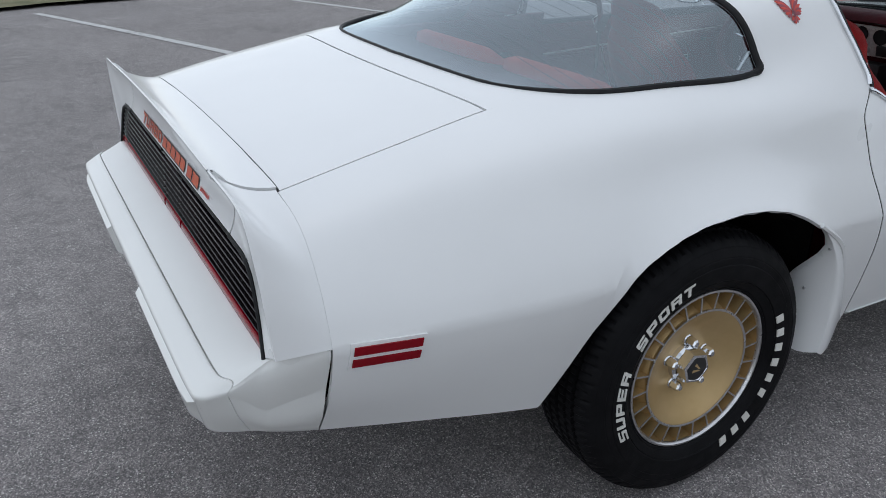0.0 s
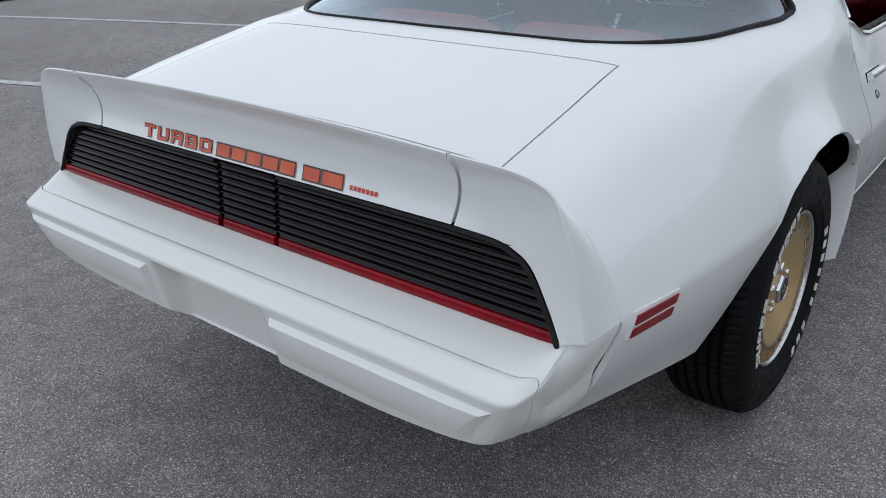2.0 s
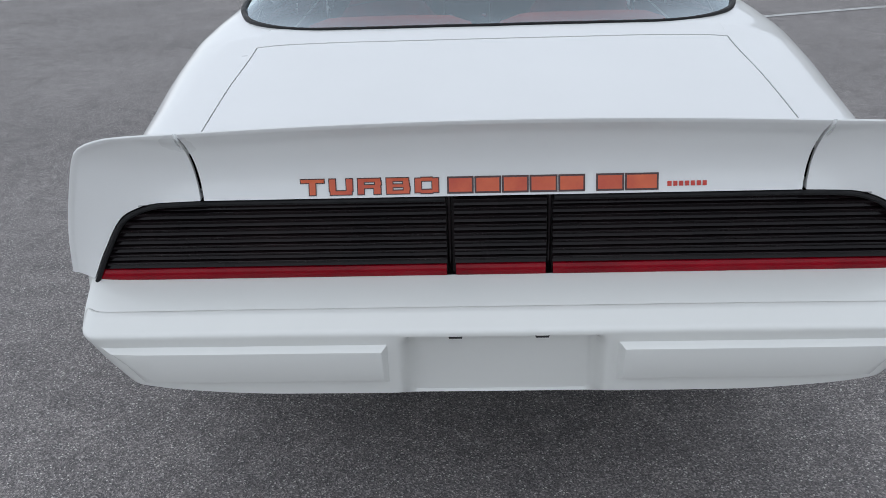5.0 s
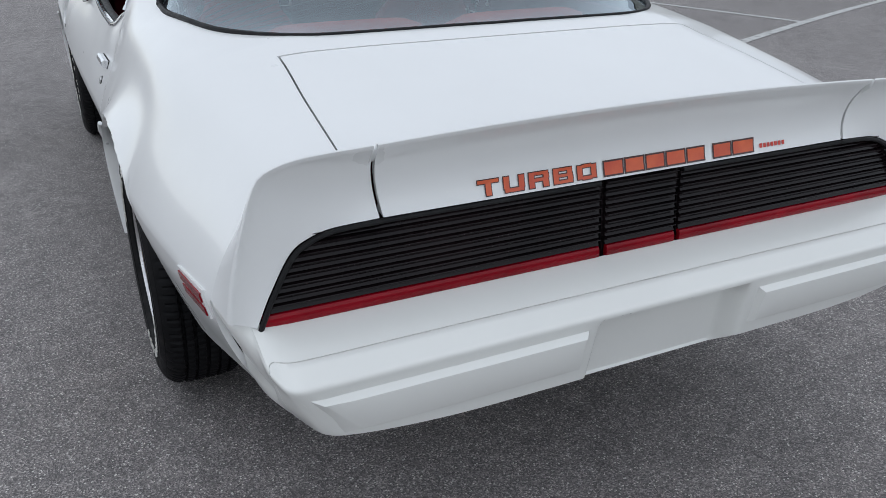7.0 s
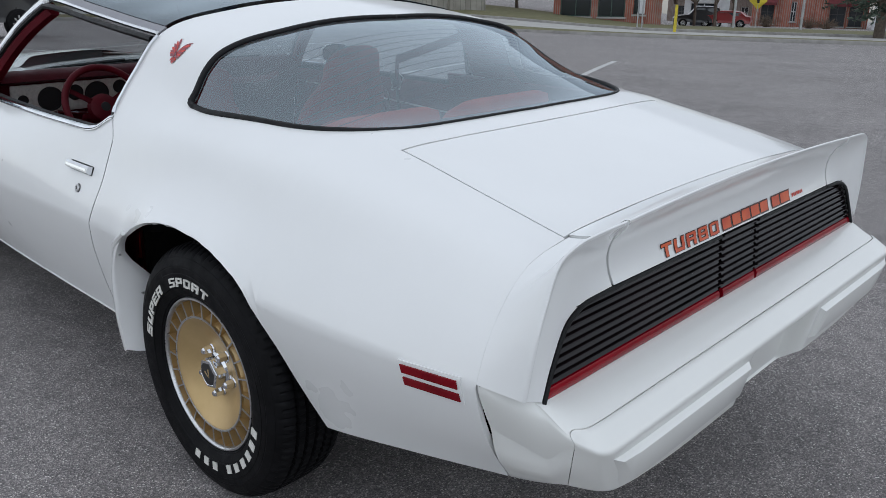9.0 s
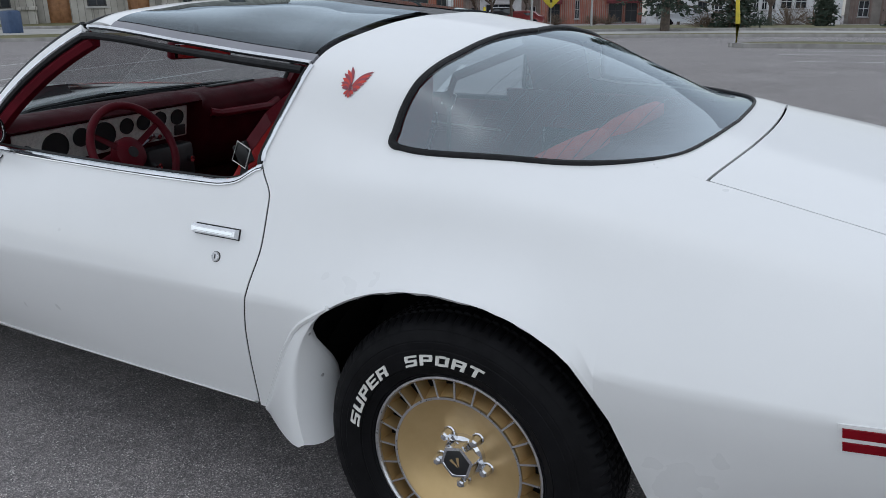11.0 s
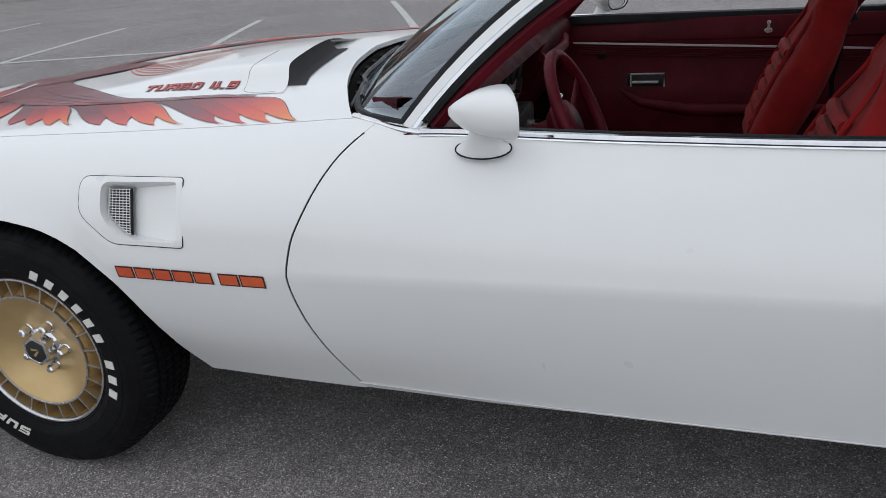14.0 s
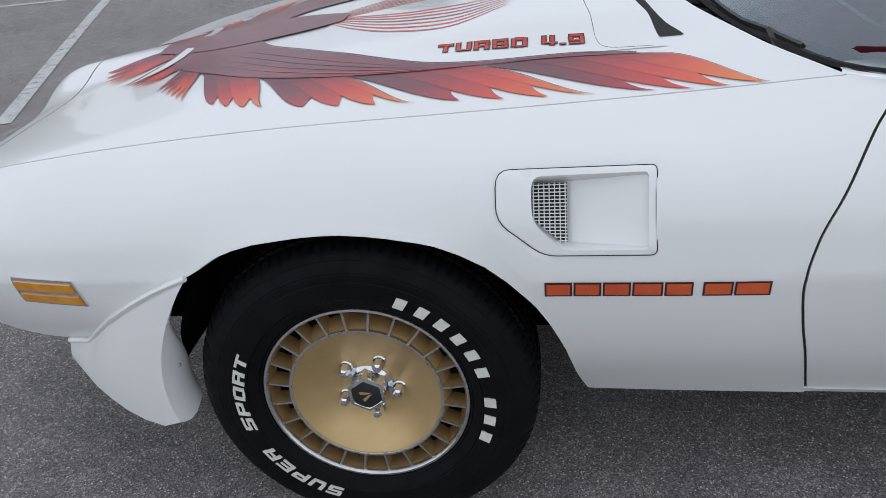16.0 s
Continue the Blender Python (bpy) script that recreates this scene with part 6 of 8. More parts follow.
for side in (1, -1):
    flipv = lambda p: Vector((p.x, side * p.y, p.z))
    path = [(flipv(p), Vector((0.35, -side, 0)).normalized(), Vector((0.45, 0.35 * side, 0.82)).normalized()) for p in PILLAR]
    bm = bmesh.new()
    sweep(bm, path, ((-0.008, 0.004), (-0.014, 0.006), (-0.023, -0.002), (-0.031, -0.013), (-0.027, -0.018), (-0.005, -0.014)))
    bmesh.ops.recalc_face_normals(bm, faces=bm.faces)
    pillar = part("windscreen_pillar", bm, WHITE, car, "white windscreen pillar with chrome trim", angle=50)
    bm = bmesh.new()
    sweep(bm, path, ((-0.028, -0.009), (-0.034, -0.011), (-0.038, -0.017), (-0.036, -0.022), (-0.026, -0.020)))
    bmesh.ops.recalc_face_normals(bm, faces=bm.faces)
    part("chrome_strip", bm, CHROME, pillar)
    bm = bmesh.new()
    sweep(bm, path, ((-0.011, -0.010), (-0.013, 0.006), (-0.002, 0.015), (0.012, 0.014), (0.015, 0.002), (0.010, -0.012)))
    bmesh.ops.recalc_face_normals(bm, faces=bm.faces)
    part("glass_seal", bm, RUBBER, pillar, "black rubber strip beside the glass")
    bm = bmesh.new()
    sweep(bm, path[1:], ((-0.033, -0.020), (-0.040, -0.024), (-0.042, -0.032), (-0.035, -0.037), (-0.018, -0.032)))
    bmesh.ops.recalc_face_normals(bm, faces=bm.faces)
    part("door_seal", bm, RUBBER, pillar, "black door seal")
    bm = bmesh.new()
    sweep(bm, path[1:], ((-0.030, -0.032), (-0.040, -0.044), (-0.036, -0.062), (-0.010, -0.068), (0.010, -0.050), (0.008, -0.014)))
    bmesh.ops.recalc_face_normals(bm, faces=bm.faces)
    part("pillar_trim", bm, RED_VINYL, pillar, "red pillar trim")

# header, centre bar, roof panels
bm = bmesh.new()
rows = []
for k, t in enumerate(np.linspace(0, 1, 16)):
    a = skin(1.206, 6.02 + 1.98 * (1 - t))
    rows.append([a.lerp(upper[k], v) + Vector((0, 0, 0.010 * math.sin(math.pi * v))) for v in np.linspace(0, 1, 10)])
both(bm, rows)
bmesh.ops.recalc_face_normals(bm, faces=bm.faces)
part("roof_header", flange(weld(bm)), WHITE, car, "white roof header")
bm = bmesh.new()
both(bm, [[skin(x, s, 0.001) for x in np.linspace(0.478, 1.21, 20)] for s in np.linspace(7.80, 8, 4)])
part("roof_bar", weld(bm), BLACK_TRIM, car, "black roof centre bar")
for side in (1, -1):
    bm = bmesh.new()
    rows = [[skin(x, s, 0.004) for x in np.linspace(0.498 + 0.03 * (s - 6) * 0.4, 1.200, 24)] for s in np.linspace(6.13, 7.78, 20)]
    add_grid(bm, rows if side > 0 else mirror_rows(rows), flip=side > 0)
    roof_panel = part("roof_panel", flange(weld(bm), 0.02), ROOF_GLASS, car, "dark tinted removable glass roof panel")
    bm = bmesh.new()
    rows = [[skin(x, s, 0.003) for x in np.linspace(0.491, 1.204, 24)] for s in np.linspace(5.97, 6.12, 4)]
    add_grid(bm, rows if side > 0 else mirror_rows(rows), flip=side > 0)
    part("panel_edge", flange(weld(bm), 0.015), PANEL_GREY, roof_panel, "grey metal edge of the roof panel")
    bm = bmesh.new()
    line = [skin(x, 5.94, 0.004) for x in np.linspace(0.493, 1.29, 24)]
    tube(bm, [Vector((p.x, side * p.y, p.z)) for p in line], 0.007, 6)
    part("drip_rail", bm, CHROME, roof_panel, "chrome drip rail")
    bm = bmesh.new()
    line = [skin(x, 5.80, -0.004) for x in np.linspace(0.512, 1.32, 24)]
    tube(bm, [Vector((p.x, side * p.y, p.z)) for p in line], 0.010, 8)
    line = [skin(edge_x(DOOR_REAR, min(skin(0.5, s).z, 1.165)) + 0.008, s, -0.008) for s in np.linspace(4.02, 5.85, 24)]
    tube(bm, [Vector((p.x, side * p.y, p.z)) for p in line], 0.009, 8)
    part("opening_seal", bm, RUBBER, roof_panel, "black window opening seal")
    bm = bmesh.new()
    line = [skin(edge_x(DOOR_REAR, min(skin(0.5, s).z, 1.165)) - 0.006, s, 0.003) for s in np.linspace(4.05, 5.9, 24)]
    tube(bm, [Vector((p.x, side * p.y, p.z)) for p in line], 0.0055, 6)
    part("pillar_moulding", bm, CHROME, body, "chrome pillar moulding")

for side in (1, -1):
    bm = bmesh.new()
    rows = [[skin(x, s, -0.001) for x in np.linspace(1.70, 1.885, 8)] for s in np.linspace(3.95, 5.35, 14)]
    add_grid(bm, rows if side > 0 else mirror_rows(rows), flip=side > 0)
    part("cowl_corner", bm, WHITE, car)

# belt mouldings, door handles, locks, mirrors
BELT_X = list(np.linspace(0.552, 0.72, 14)) + list(np.linspace(0.76, 1.705, 22))
for door, side in ((door_left, 1), (door_right, -1)):
    flipv = lambda p: Vector((p.x, side * p.y, p.z))
    bm = bmesh.new()
    sweep(bm, [(flipv(skin(x, 3.985)) + Vector((0, 0, 0.005 * float(np.clip((x - 1.5) / 0.2, 0, 1)))), Vector((0, side, 0)), Vector((0, 0, 1))) for x in BELT_X], ((0.0070, -0.0085), (0.0085, -0.0072), (0.0080, -0.0048), (0.0058, -0.0036), (0.0066, -0.0022), (0.0045, 0.0022), (0.0010, 0.0046), (-0.006, 0.0056), (-0.011, 0.0)))
    bmesh.ops.recalc_face_normals(bm, faces=bm.faces)
    moulding = part("belt_moulding", bm, CHROME, door, "chrome belt moulding", angle=25)
    bm = bmesh.new()
    sweep(bm, [(flipv(skin(x, 3.985)) + Vector((0, 0, 0.005 * float(np.clip((x - 1.5) / 0.2, 0, 1)))), Vector((0, side, 0)), Vector((0, 0, 1))) for x in BELT_X], ((0.0050, -0.0044), (0.0074, -0.0043), (0.0068, -0.0028), (0.0050, -0.0028)))
    bmesh.ops.recalc_face_normals(bm, faces=bm.faces)
    part("groove", bm, SEAM, moulding, "dark line along the moulding")
    bm = bmesh.new()
    sweep(bm, [(flipv(skin(x, 3.985)) + Vector((0, -0.019 * side, -0.002)), Vector((0, side, 0)), Vector((0, 0, 1))) for x in BELT_X], ((0.009, -0.02), (0.009, 0.0085), (0.0, 0.0095), (-0.014, 0.0060), (-0.020, -0.004), (-0.020, -0.02)))
    bmesh.ops.recalc_face_normals(bm, faces=bm.faces)
    part("belt_seal", bm, RUBBER, door, "black window channel seal")
    # handle
    bm = bmesh.new()
    a, b = on_side(0.716, 0.771), on_side(0.581, 0.769)
    out = skin_normal(0.65, s_at(0.65, 0.78))
    tall = Vector((0, 0, 1)) - out * out.z
    tall.normalize()
    path = [(flipv(p), flipv(out), flipv(tall)) for p in (a, a.lerp(b, 0.03), a.lerp(b, 0.97), b)]
    sweep(bm, path, ((-0.002, -0.013), (0.013, -0.012), (0.019, -0.008), (0.020, 0.004), (0.015, 0.010), (-0.002, 0.011)))
    bmesh.ops.recalc_face_normals(bm, faces=bm.faces)
    handle = part("door_handle", bm, CHROME, door, "chrome door handle", angle=30)
    bm = bmesh.new()
    path = [(flipv(p) , flipv(out), flipv(tall)) for p in (a.lerp(b, 0.05), a.lerp(b, 0.95))]
    sweep(bm, path, ((0.0185, -0.006), (0.0208, -0.005), (0.0212, 0.002), (0.0195, 0.003)))
    bmesh.ops.recalc_face_normals(bm, faces=bm.faces)
    part("inset", bm, MIRROR, handle)
    # black border added behind the handle, for the shadow line round it
    bm = bmesh.new()
    path = [(flipv(p), flipv(out), flipv(tall)) for p in (a.lerp(b, -0.012), a.lerp(b, 1.012))]
    sweep(bm, path, ((-0.002, -0.0148), (0.002, -0.0148), (0.002, 0.0125), (-0.002, 0.0125)))
    bmesh.ops.recalc_face_normals(bm, faces=bm.faces)
    part("handle_gasket", bm, SEAM, door)
    bm = bmesh.new()
    lathe(bm, ((0.0, 0.002), (0.0130, 0.002), (0.0130, -0.003)), 24)
    bmesh.ops.recalc_face_normals(bm, faces=bm.faces)
    lock_m = Matrix.Translation(flipv(on_side(0.641, 0.713))) @ flipv(skin_normal(0.640, s_at(0.641, 0.713))).to_track_quat("Y", "Z").to_matrix().to_4x4()
    bmesh.ops.transform(bm, matrix=lock_m, verts=bm.verts)
    part("lock_gasket", bm, SEAM, door)
    bm = bmesh.new()
    box(bm, -0.0012, 0.0012, 0.0045, 0.0062, -0.005, 0.005)
    bmesh.ops.transform(bm, matrix=lock_m, verts=bm.verts)
    part("keyhole", bm, SEAM, door)
    bm = bmesh.new()
    lathe(bm, ((0.0, 0.005), (0.007, 0.005), (0.0075, 0.0065), (0.0105, 0.006), (0.0118, 0.003), (0.0118, -0.003)), 24)
    bmesh.ops.recalc_face_normals(bm, faces=bm.faces)
    p = on_side(0.641, 0.713)
    q = skin_normal(0.640, s_at(0.641, 0.713))
    m = Matrix.Translation(flipv(p)) @ flipv(q).to_track_quat("Y", "Z").to_matrix().to_4x4()
    bmesh.ops.transform(bm, matrix=m, verts=bm.verts)
    part("door_lock", bm, SILVER, door, "round metal door lock")
    # mirror: bullet housing on a waisted foot, its glass turned in
    face, tip_at = Vector((1.512, 0.828, 0.940)), Vector((1.622, 0.842, 0.944))
    skewed, straight = Vector((-0.40, 0.917, 0)), Vector((0, 1, 0))

    def mirror_ring(t, hw, hv, depth=0.0):
        c = face.lerp(tip_at, t) + Vector((depth, 0, 0))
        lat = skewed.lerp(straight, min(t * 1.3, 1)).normalized()
        ring = []
        for a in np.linspace(0, 2 * math.pi, 29)[:-1]:
            ca, sa = math.cos(a), math.sin(a)
            p = c + lat * (hw * math.copysign(abs(ca) ** 0.75, ca)) + Vector((0, 0, hv * math.copysign(abs(sa) ** 0.75, sa)))
            ring.append((p.x, side * p.y, p.z))
        return ring

    bm = bmesh.new()
    rings = [mirror_ring(*r) for r in ((1.0, 0.003, 0.003), (0.97, 0.011, 0.009), (0.88, 0.023, 0.017), (0.72, 0.040, 0.028), (0.52, 0.056, 0.037), (0.30, 0.068, 0.042), (0.10, 0.0735, 0.0445), (0.0, 0.0735, 0.0445))]
    rings += [mirror_ring(-0.02, 0.071, 0.0425), mirror_ring(0.0, 0.068, 0.040), mirror_ring(0.06, 0.066, 0.039)]
    add_grid(bm, rings, close=True)
    bmesh.ops.recalc_face_normals(bm, faces=bm.faces)
    mirror = part("door_mirror", bm, WHITE, door, "white bullet-shaped door mirror", angle=60)
    bm = bmesh.new()
    rings = []
    for t in np.linspace(0, 1, 8):
        w = 0.50 + 0.50 * (1 - t) ** 2.2
        c = Vector((1.572, 0.804, 0.864)).lerp(Vector((1.562, 0.832, 0.912)), t)
        rings.append([(c.x + (0.053 * w) * math.cos(a), side * (c.y + 0.026 * w * math.sin(a)), c.z + 0.012 * (1 - t) * math.sin(a) * -1) for a in np.linspace(0, 2 * math.pi, 21)[:-1]])
    add_grid(bm, rings, close=True)
    bmesh.ops.recalc_face_normals(bm, faces=bm.faces)
    part("foot", bm, WHITE, mirror, angle=60)
    bm = bmesh.new()
    tube(bm, [Vector((1.572 + 0.054 * math.cos(a), side * (0.804 + 0.027 * math.sin(a)), 0.864 - 0.012 * math.sin(a))) for a in np.linspace(0, 2 * math.pi, 25)], 0.0016, 6)
    part("gasket", bm, RUBBER, mirror)
    bm = bmesh.new()
    bm.faces.new([bm.verts.new(p) for p in mirror_ring(0.03, 0.068, 0.0405)])
    part("mirror_glass", bm, MIRROR, mirror, "mirror glass")
    bm = bmesh.new()
    ring = [Vector(p) for p in mirror_ring(-0.005, 0.0695, 0.0415)]
    tube(bm, ring + ring[:1], 0.0028, 6, cap=False)
    part("glass_rim", bm, RUBBER, mirror, "black rim round the mirror glass")

for side in (1, -1):
    bm = bmesh.new()
    line = [Vector((1.695, 0.774, 0.887)), Vector((1.742, 0.761, 0.8885)), Vector((1.775, 0.745, 0.8895)), Vector((1.811, 0.722, 0.8915)), Vector((1.847, 0.700, 0.893)), Vector((1.887, 0.675, 0.895))]
    line = curve([(p.x, side * p.y, p.z) for p in line], 14)
    sweep(bm, [(p, Vector((0.5, 0.86 * side, 0)), Vector((0, 0, 1))) for p in line], ((0.005, -0.009), (0.006, -0.002), (0.003, 0.0035), (-0.004, 0.004), (-0.006, -0.003)))
    bmesh.ops.recalc_face_normals(bm, faces=bm.faces)
    part("cowl_moulding", bm, CHROME, car, "bright moulding at the foot of the windscreen")

# ---- fender vents ----
from mathutils.geometry import intersect_point_line


def inside(poly, x, z):
    hit = False
    for k in range(len(poly)):
        (x0, z0), (x1, z1) = poly[k - 1], poly[k]
        if (z0 > z) != (z1 > z) and x < (x1 - x0) * (z - z0) / (z1 - z0) + x0:
            hit = not hit
    return hit


def rounded(corners, radii, n=5):
    """A closed outline with its corners rounded off."""
    out = []
    for k, (c, r) in enumerate(zip(corners, radii)):
        c = Vector(c)
        a, b = Vector(corners[k - 1]), Vector(corners[(k + 1) % len(corners)])
        p, q = c + (a - c).normalized() * r, c + (b - c).normalized() * r
        out += [tuple(p * (1 - t) ** 2 + c * (2 * t * (1 - t)) + q * t * t) for t in np.linspace(0, 1, n)]
    return tuple(out)


VENT = rounded(((2.474, 0.803), (2.211, 0.805), (2.211, 0.666), (2.396, 0.666), (2.474, 0.727)), (0.024, 0.009, 0.010, 0.022, 0.024))
VENT_IN = rounded(((2.417, 0.791), (2.223, 0.794), (2.223, 0.678), (2.365, 0.678), (2.417, 0.725)), (0.018, 0.007, 0.007, 0.016, 0.022))
for ob in [o for o in car.children if o.name.startswith("front_fender")]:
    bm = bmesh.new()
    bm.from_mesh(ob.data)
    gone = [f for f in bm.faces if 2.22 < f.calc_center_median().x < 2.46 and inside(VENT, f.calc_center_median().x, f.calc_center_median().z) and abs(f.calc_center_median().y) > 0.6]
    gone = [f for f in gone if all(inside(VENT, v.co.x, v.co.z) for v in f.verts)]
    bmesh.ops.delete(bm, geom=gone, context="FACES")
    mouth = [Vector((x + (2.34 - x) * 0.015, z + (0.735 - z) * 0.02)) for x, z in VENT]
    for v in bm.verts:
        if abs(v.co.y) > 0.6 and inside(mouth, v.co.x, v.co.z):
            p = Vector((v.co.x, v.co.z))
            best = min((intersect_point_line(p, mouth[k - 1], mouth[k]) + (k,) for k in range(len(mouth))), key=lambda r: (p - (mouth[r[2] - 1].lerp(mouth[r[2]], min(max(r[1], 0), 1)))).length)
            q = mouth[best[2] - 1].lerp(mouth[best[2]], min(max(best[1], 0), 1))
            moved = on_side(q.x, q.y, -0.002)
            v.co = (moved.x, math.copysign(moved.y, v.co.y), moved.z)
    bm.to_mesh(ob.data)
    bm.free()
    side = 1 if ob.data.vertices[0].co.y > 0 else -1
    put = lambda x, z, lift: Vector((1, side, 1)) * on_side(x, z, lift)
    bm = bmesh.new()
    rings = [[put(x, z, -0.012) for x, z in VENT], [put(x, z, 0.0005) for x, z in VENT], [put(x + (2.34 - x) * 0.02, z + (0.735 - z) * 0.03, 0.003) for x, z in VENT],
             [put(x + (2.31 - x) * 0.02, z + (0.735 - z) * 0.03 * -1, 0.003) for x, z in VENT_IN], [put(x, z, -0.002) for x, z in VENT_IN]]
    floor_ring = [put(x, z, -0.006 - 0.045 * max(0.0, (x - 2.24) / 0.17)) for x, z in VENT_IN]
    rings.append(floor_ring)
    vs = add_grid(bm, rings, close=True)
    bm.faces.new(vs[-1])
    bmesh.ops.recalc_face_normals(bm, faces=bm.faces)
    vent = part("fender_vent", bm, WHITE, ob, "white recessed fender air vent")
    bm = bmesh.new()
    tube(bm, [put(x, z, 0.0) for x, z in VENT + VENT[:1]], 0.0013, 6)
    part("vent_gap", bm, SEAM, vent)
    grille = ((2.414, 0.787), (2.356, 0.788), (2.356, 0.681), (2.368, 0.683), (2.414, 0.724))
    bm = bmesh.new()
    q = [put(x, z, -0.026) for x, z in grille]
    bm.faces.new([bm.verts.new(p) for p in q])
    part("grille_back", bm, SEAM, vent)
    bm = bmesh.new()
    for k in range(17):
        z = 0.686 + k * 0.0061
        x1 = 2.414 if z > 0.724 else 2.368 + (z - 0.683) / 0.041 * 0.046
        tube(bm, [put(2.356, z, -0.018), put(x1, z, -0.021)], 0.0011, 4)
    for k in range(7):
        x = 2.359 + k * 0.0088
        z0 = 0.683 if x < 2.368 else 0.683 + (x - 2.368) * 0.89
        tube(bm, [put(x, z0, -0.018), put(x, 0.787, -0.019)], 0.0010, 4)
    part("grille_mesh", bm, WHITE, vent, "white grille of fine bars")


# ---- hood intake, cowl, wipers ----
def hood_top(x, y, lift=0.0):
    p = on_hood(x, y, lift)
    p.z += scoop_height(x, y)
    return p


def scoop_rear(y):
    return pchip([-0.25, -0.1, 0.0, 0.2, 0.36, 0.43, 0.5], [2.235, 2.235, 2.23, 2.212, 2.190, 2.168, 2.15], y)


bm = bmesh.new()
rows = []
for y in np.linspace(-0.20, 0.49, 60):
    x0 = scoop_rear(y)
    rows.append([hood_top(x0 + u * (2.93 - x0), y, 0.0015) for u in np.linspace(0, 1, 30)])
add_grid(bm, rows)
bmesh.ops.recalc_face_normals(bm, faces=bm.faces)
scoop = part("hood_scoop", bm, WHITE, hood, "white raised hood intake open to the rear", angle=60)
bm = bmesh.new()
rows = []
for y in np.linspace(0.035, 0.440, 32):
    x0 = scoop_rear(y)
    top, low = hood_top(x0, y, 0.0), on_hood(x0, y, 0.002)
    rows.append([top + Vector((0.004, 0, 0.0)), top.lerp(low, 0.5) + Vector((0.001, 0, 0)), low + Vector((-0.012, 0, 0)), low + Vector((-0.05, 0, 0.0015))])
add_grid(bm, rows)
part("intake_mouth", bm, SEAM, scoop, "black opening of the intake")
bm = bmesh.new()
tube(bm, [hood_top(p.x, p.y, 0.0015) for p in curve([(2.31, 0.20, 0), (2.297, 0.36, 0), (2.287, 0.43, 0), (2.274, 0.466, 0), (2.25, 0.478, 0), (2.178, 0.483, 0)], 40)], 0.0006, 4)
part("intake_joint", bm, SEAM, scoop)
bm = bmesh.new()
rows = []
for a in lower:
    x0 = hood_rear(a.y) - 0.004
    b = on_hood(max(x0, 1.80), min(a.y, 0.69), -0.018)
    rows.append([b + Vector((0.03, 0, -0.02)), b, (a + b) / 2 + Vector((0, 0, -0.035)), a + Vector((0.0, 0, -0.014)), a + Vector((-0.03, 0, -0.004))])
both(bm, rows)
cowl = part("cowl", weld(bm), LINER, car, "black cowl below the windscreen")
for k in range(16):
    bm = bmesh.new()
    y = -0.60 + k * 0.08
    tube(bm, [on_hood(hood_rear(y) - 0.020, y, -0.022), on_hood(hood_rear(y) - 0.055, y, -0.030)], 0.007, 5)
    part("cowl_louvre", bm, RUBBER, cowl)
for y0, y1 in ((0.55, 0.02), (-0.08, -0.56)):
    bm = bmesh.new()
    def on_screen(y, t):
        k = min(int(abs(y) / 0.705 * 15), 14)
        a, b = lower[k], upper[k]
        p = a.lerp(b, t) + Vector((0.6, 0.05, 0.8)) * (0.13 * t * (1 - t))
        return Vector((p.x + 0.010, y, p.z + 0.008))
    tube(bm, [on_screen(y0 + (y1 - y0) * u, 0.005 + 0.02 * u) for u in np.linspace(0, 1, 10)], 0.006, 5)
    tube(bm, [on_screen(y0, -0.06), on_screen(y0 * 0.8 + y1 * 0.2, 0.012)], 0.008, 5)
    part("wiper", bm, BLACK_TRIM, windscreen, "black wiper arm and blade")

# ---- decals ----
def leaf(bm, root, tip, width, bend, where, n=8, blunt=0.35):
    """A curved feather from root to tip."""
    r, t = Vector(root), Vector(tip)
    d = t - r
    side = Vector((-d.y, d.x)).normalized()
    left, right = [], []
    for k in range(n + 1):
        u = k / n
        mid = r + d * u + side * bend * math.sin(math.pi * u) * d.length
        w = width * (math.sin(math.pi * min(u * (1 - blunt) + blunt * 0.5, 1.0)) ** 0.8) * (1 - u ** 6)
        left.append(mid + side * w / 2)
        right.append(mid - side * w / 2)
    rows = [[where(p.x, p.y) for p in left], [where(p.x, p.y) for p in ((a + b) / 2 for a, b in zip(left, right))], [where(p.x, p.y) for p in right]]
    add_grid(bm, rows)


def up_faces(bm):
    for f in bm.faces:
        f.normal_update()
        if f.normal.z < 0:
            f.normal_flip()




def faded_film(name, stops):
    """Decal film printed with a fade from a feather's root to its tip."""
    m = shader(name, stops[0], 0.34, 0.0, 0.05)
    t = m.node_tree
    uv = t.nodes.new("ShaderNodeUVMap")
    uv.uv_map = "along"
    cut = t.nodes.new("ShaderNodeSeparateXYZ")
    t.links.new(uv.outputs[0], cut.inputs[0])
    n = node(m, "ShaderNodeTexNoise", Scale=22.0, Detail=3.0)
    t.links.new(coords(m), n.inputs["Vector"])
    add = t.nodes.new("ShaderNodeMath")
    add.operation = "MULTIPLY_ADD"
    add.inputs[1].default_value = 0.16
    t.links.new(n.outputs[0], add.inputs[0])
    low = t.nodes.new("ShaderNodeMath")
    low.operation = "SUBTRACT"
    low.inputs[1].default_value = 0.08
    t.links.new(cut.outputs[0], low.inputs[0])
    t.links.new(low.outputs[0], add.inputs[2])
    spread_out = [(0.12 + 0.76 * k / (len(stops) - 1), c) for k, c in enumerate(stops)]
    t.links.new(ramp(m, add.outputs[0], spread_out), t.nodes["Principled BSDF"].inputs["Base Color"])
    return m


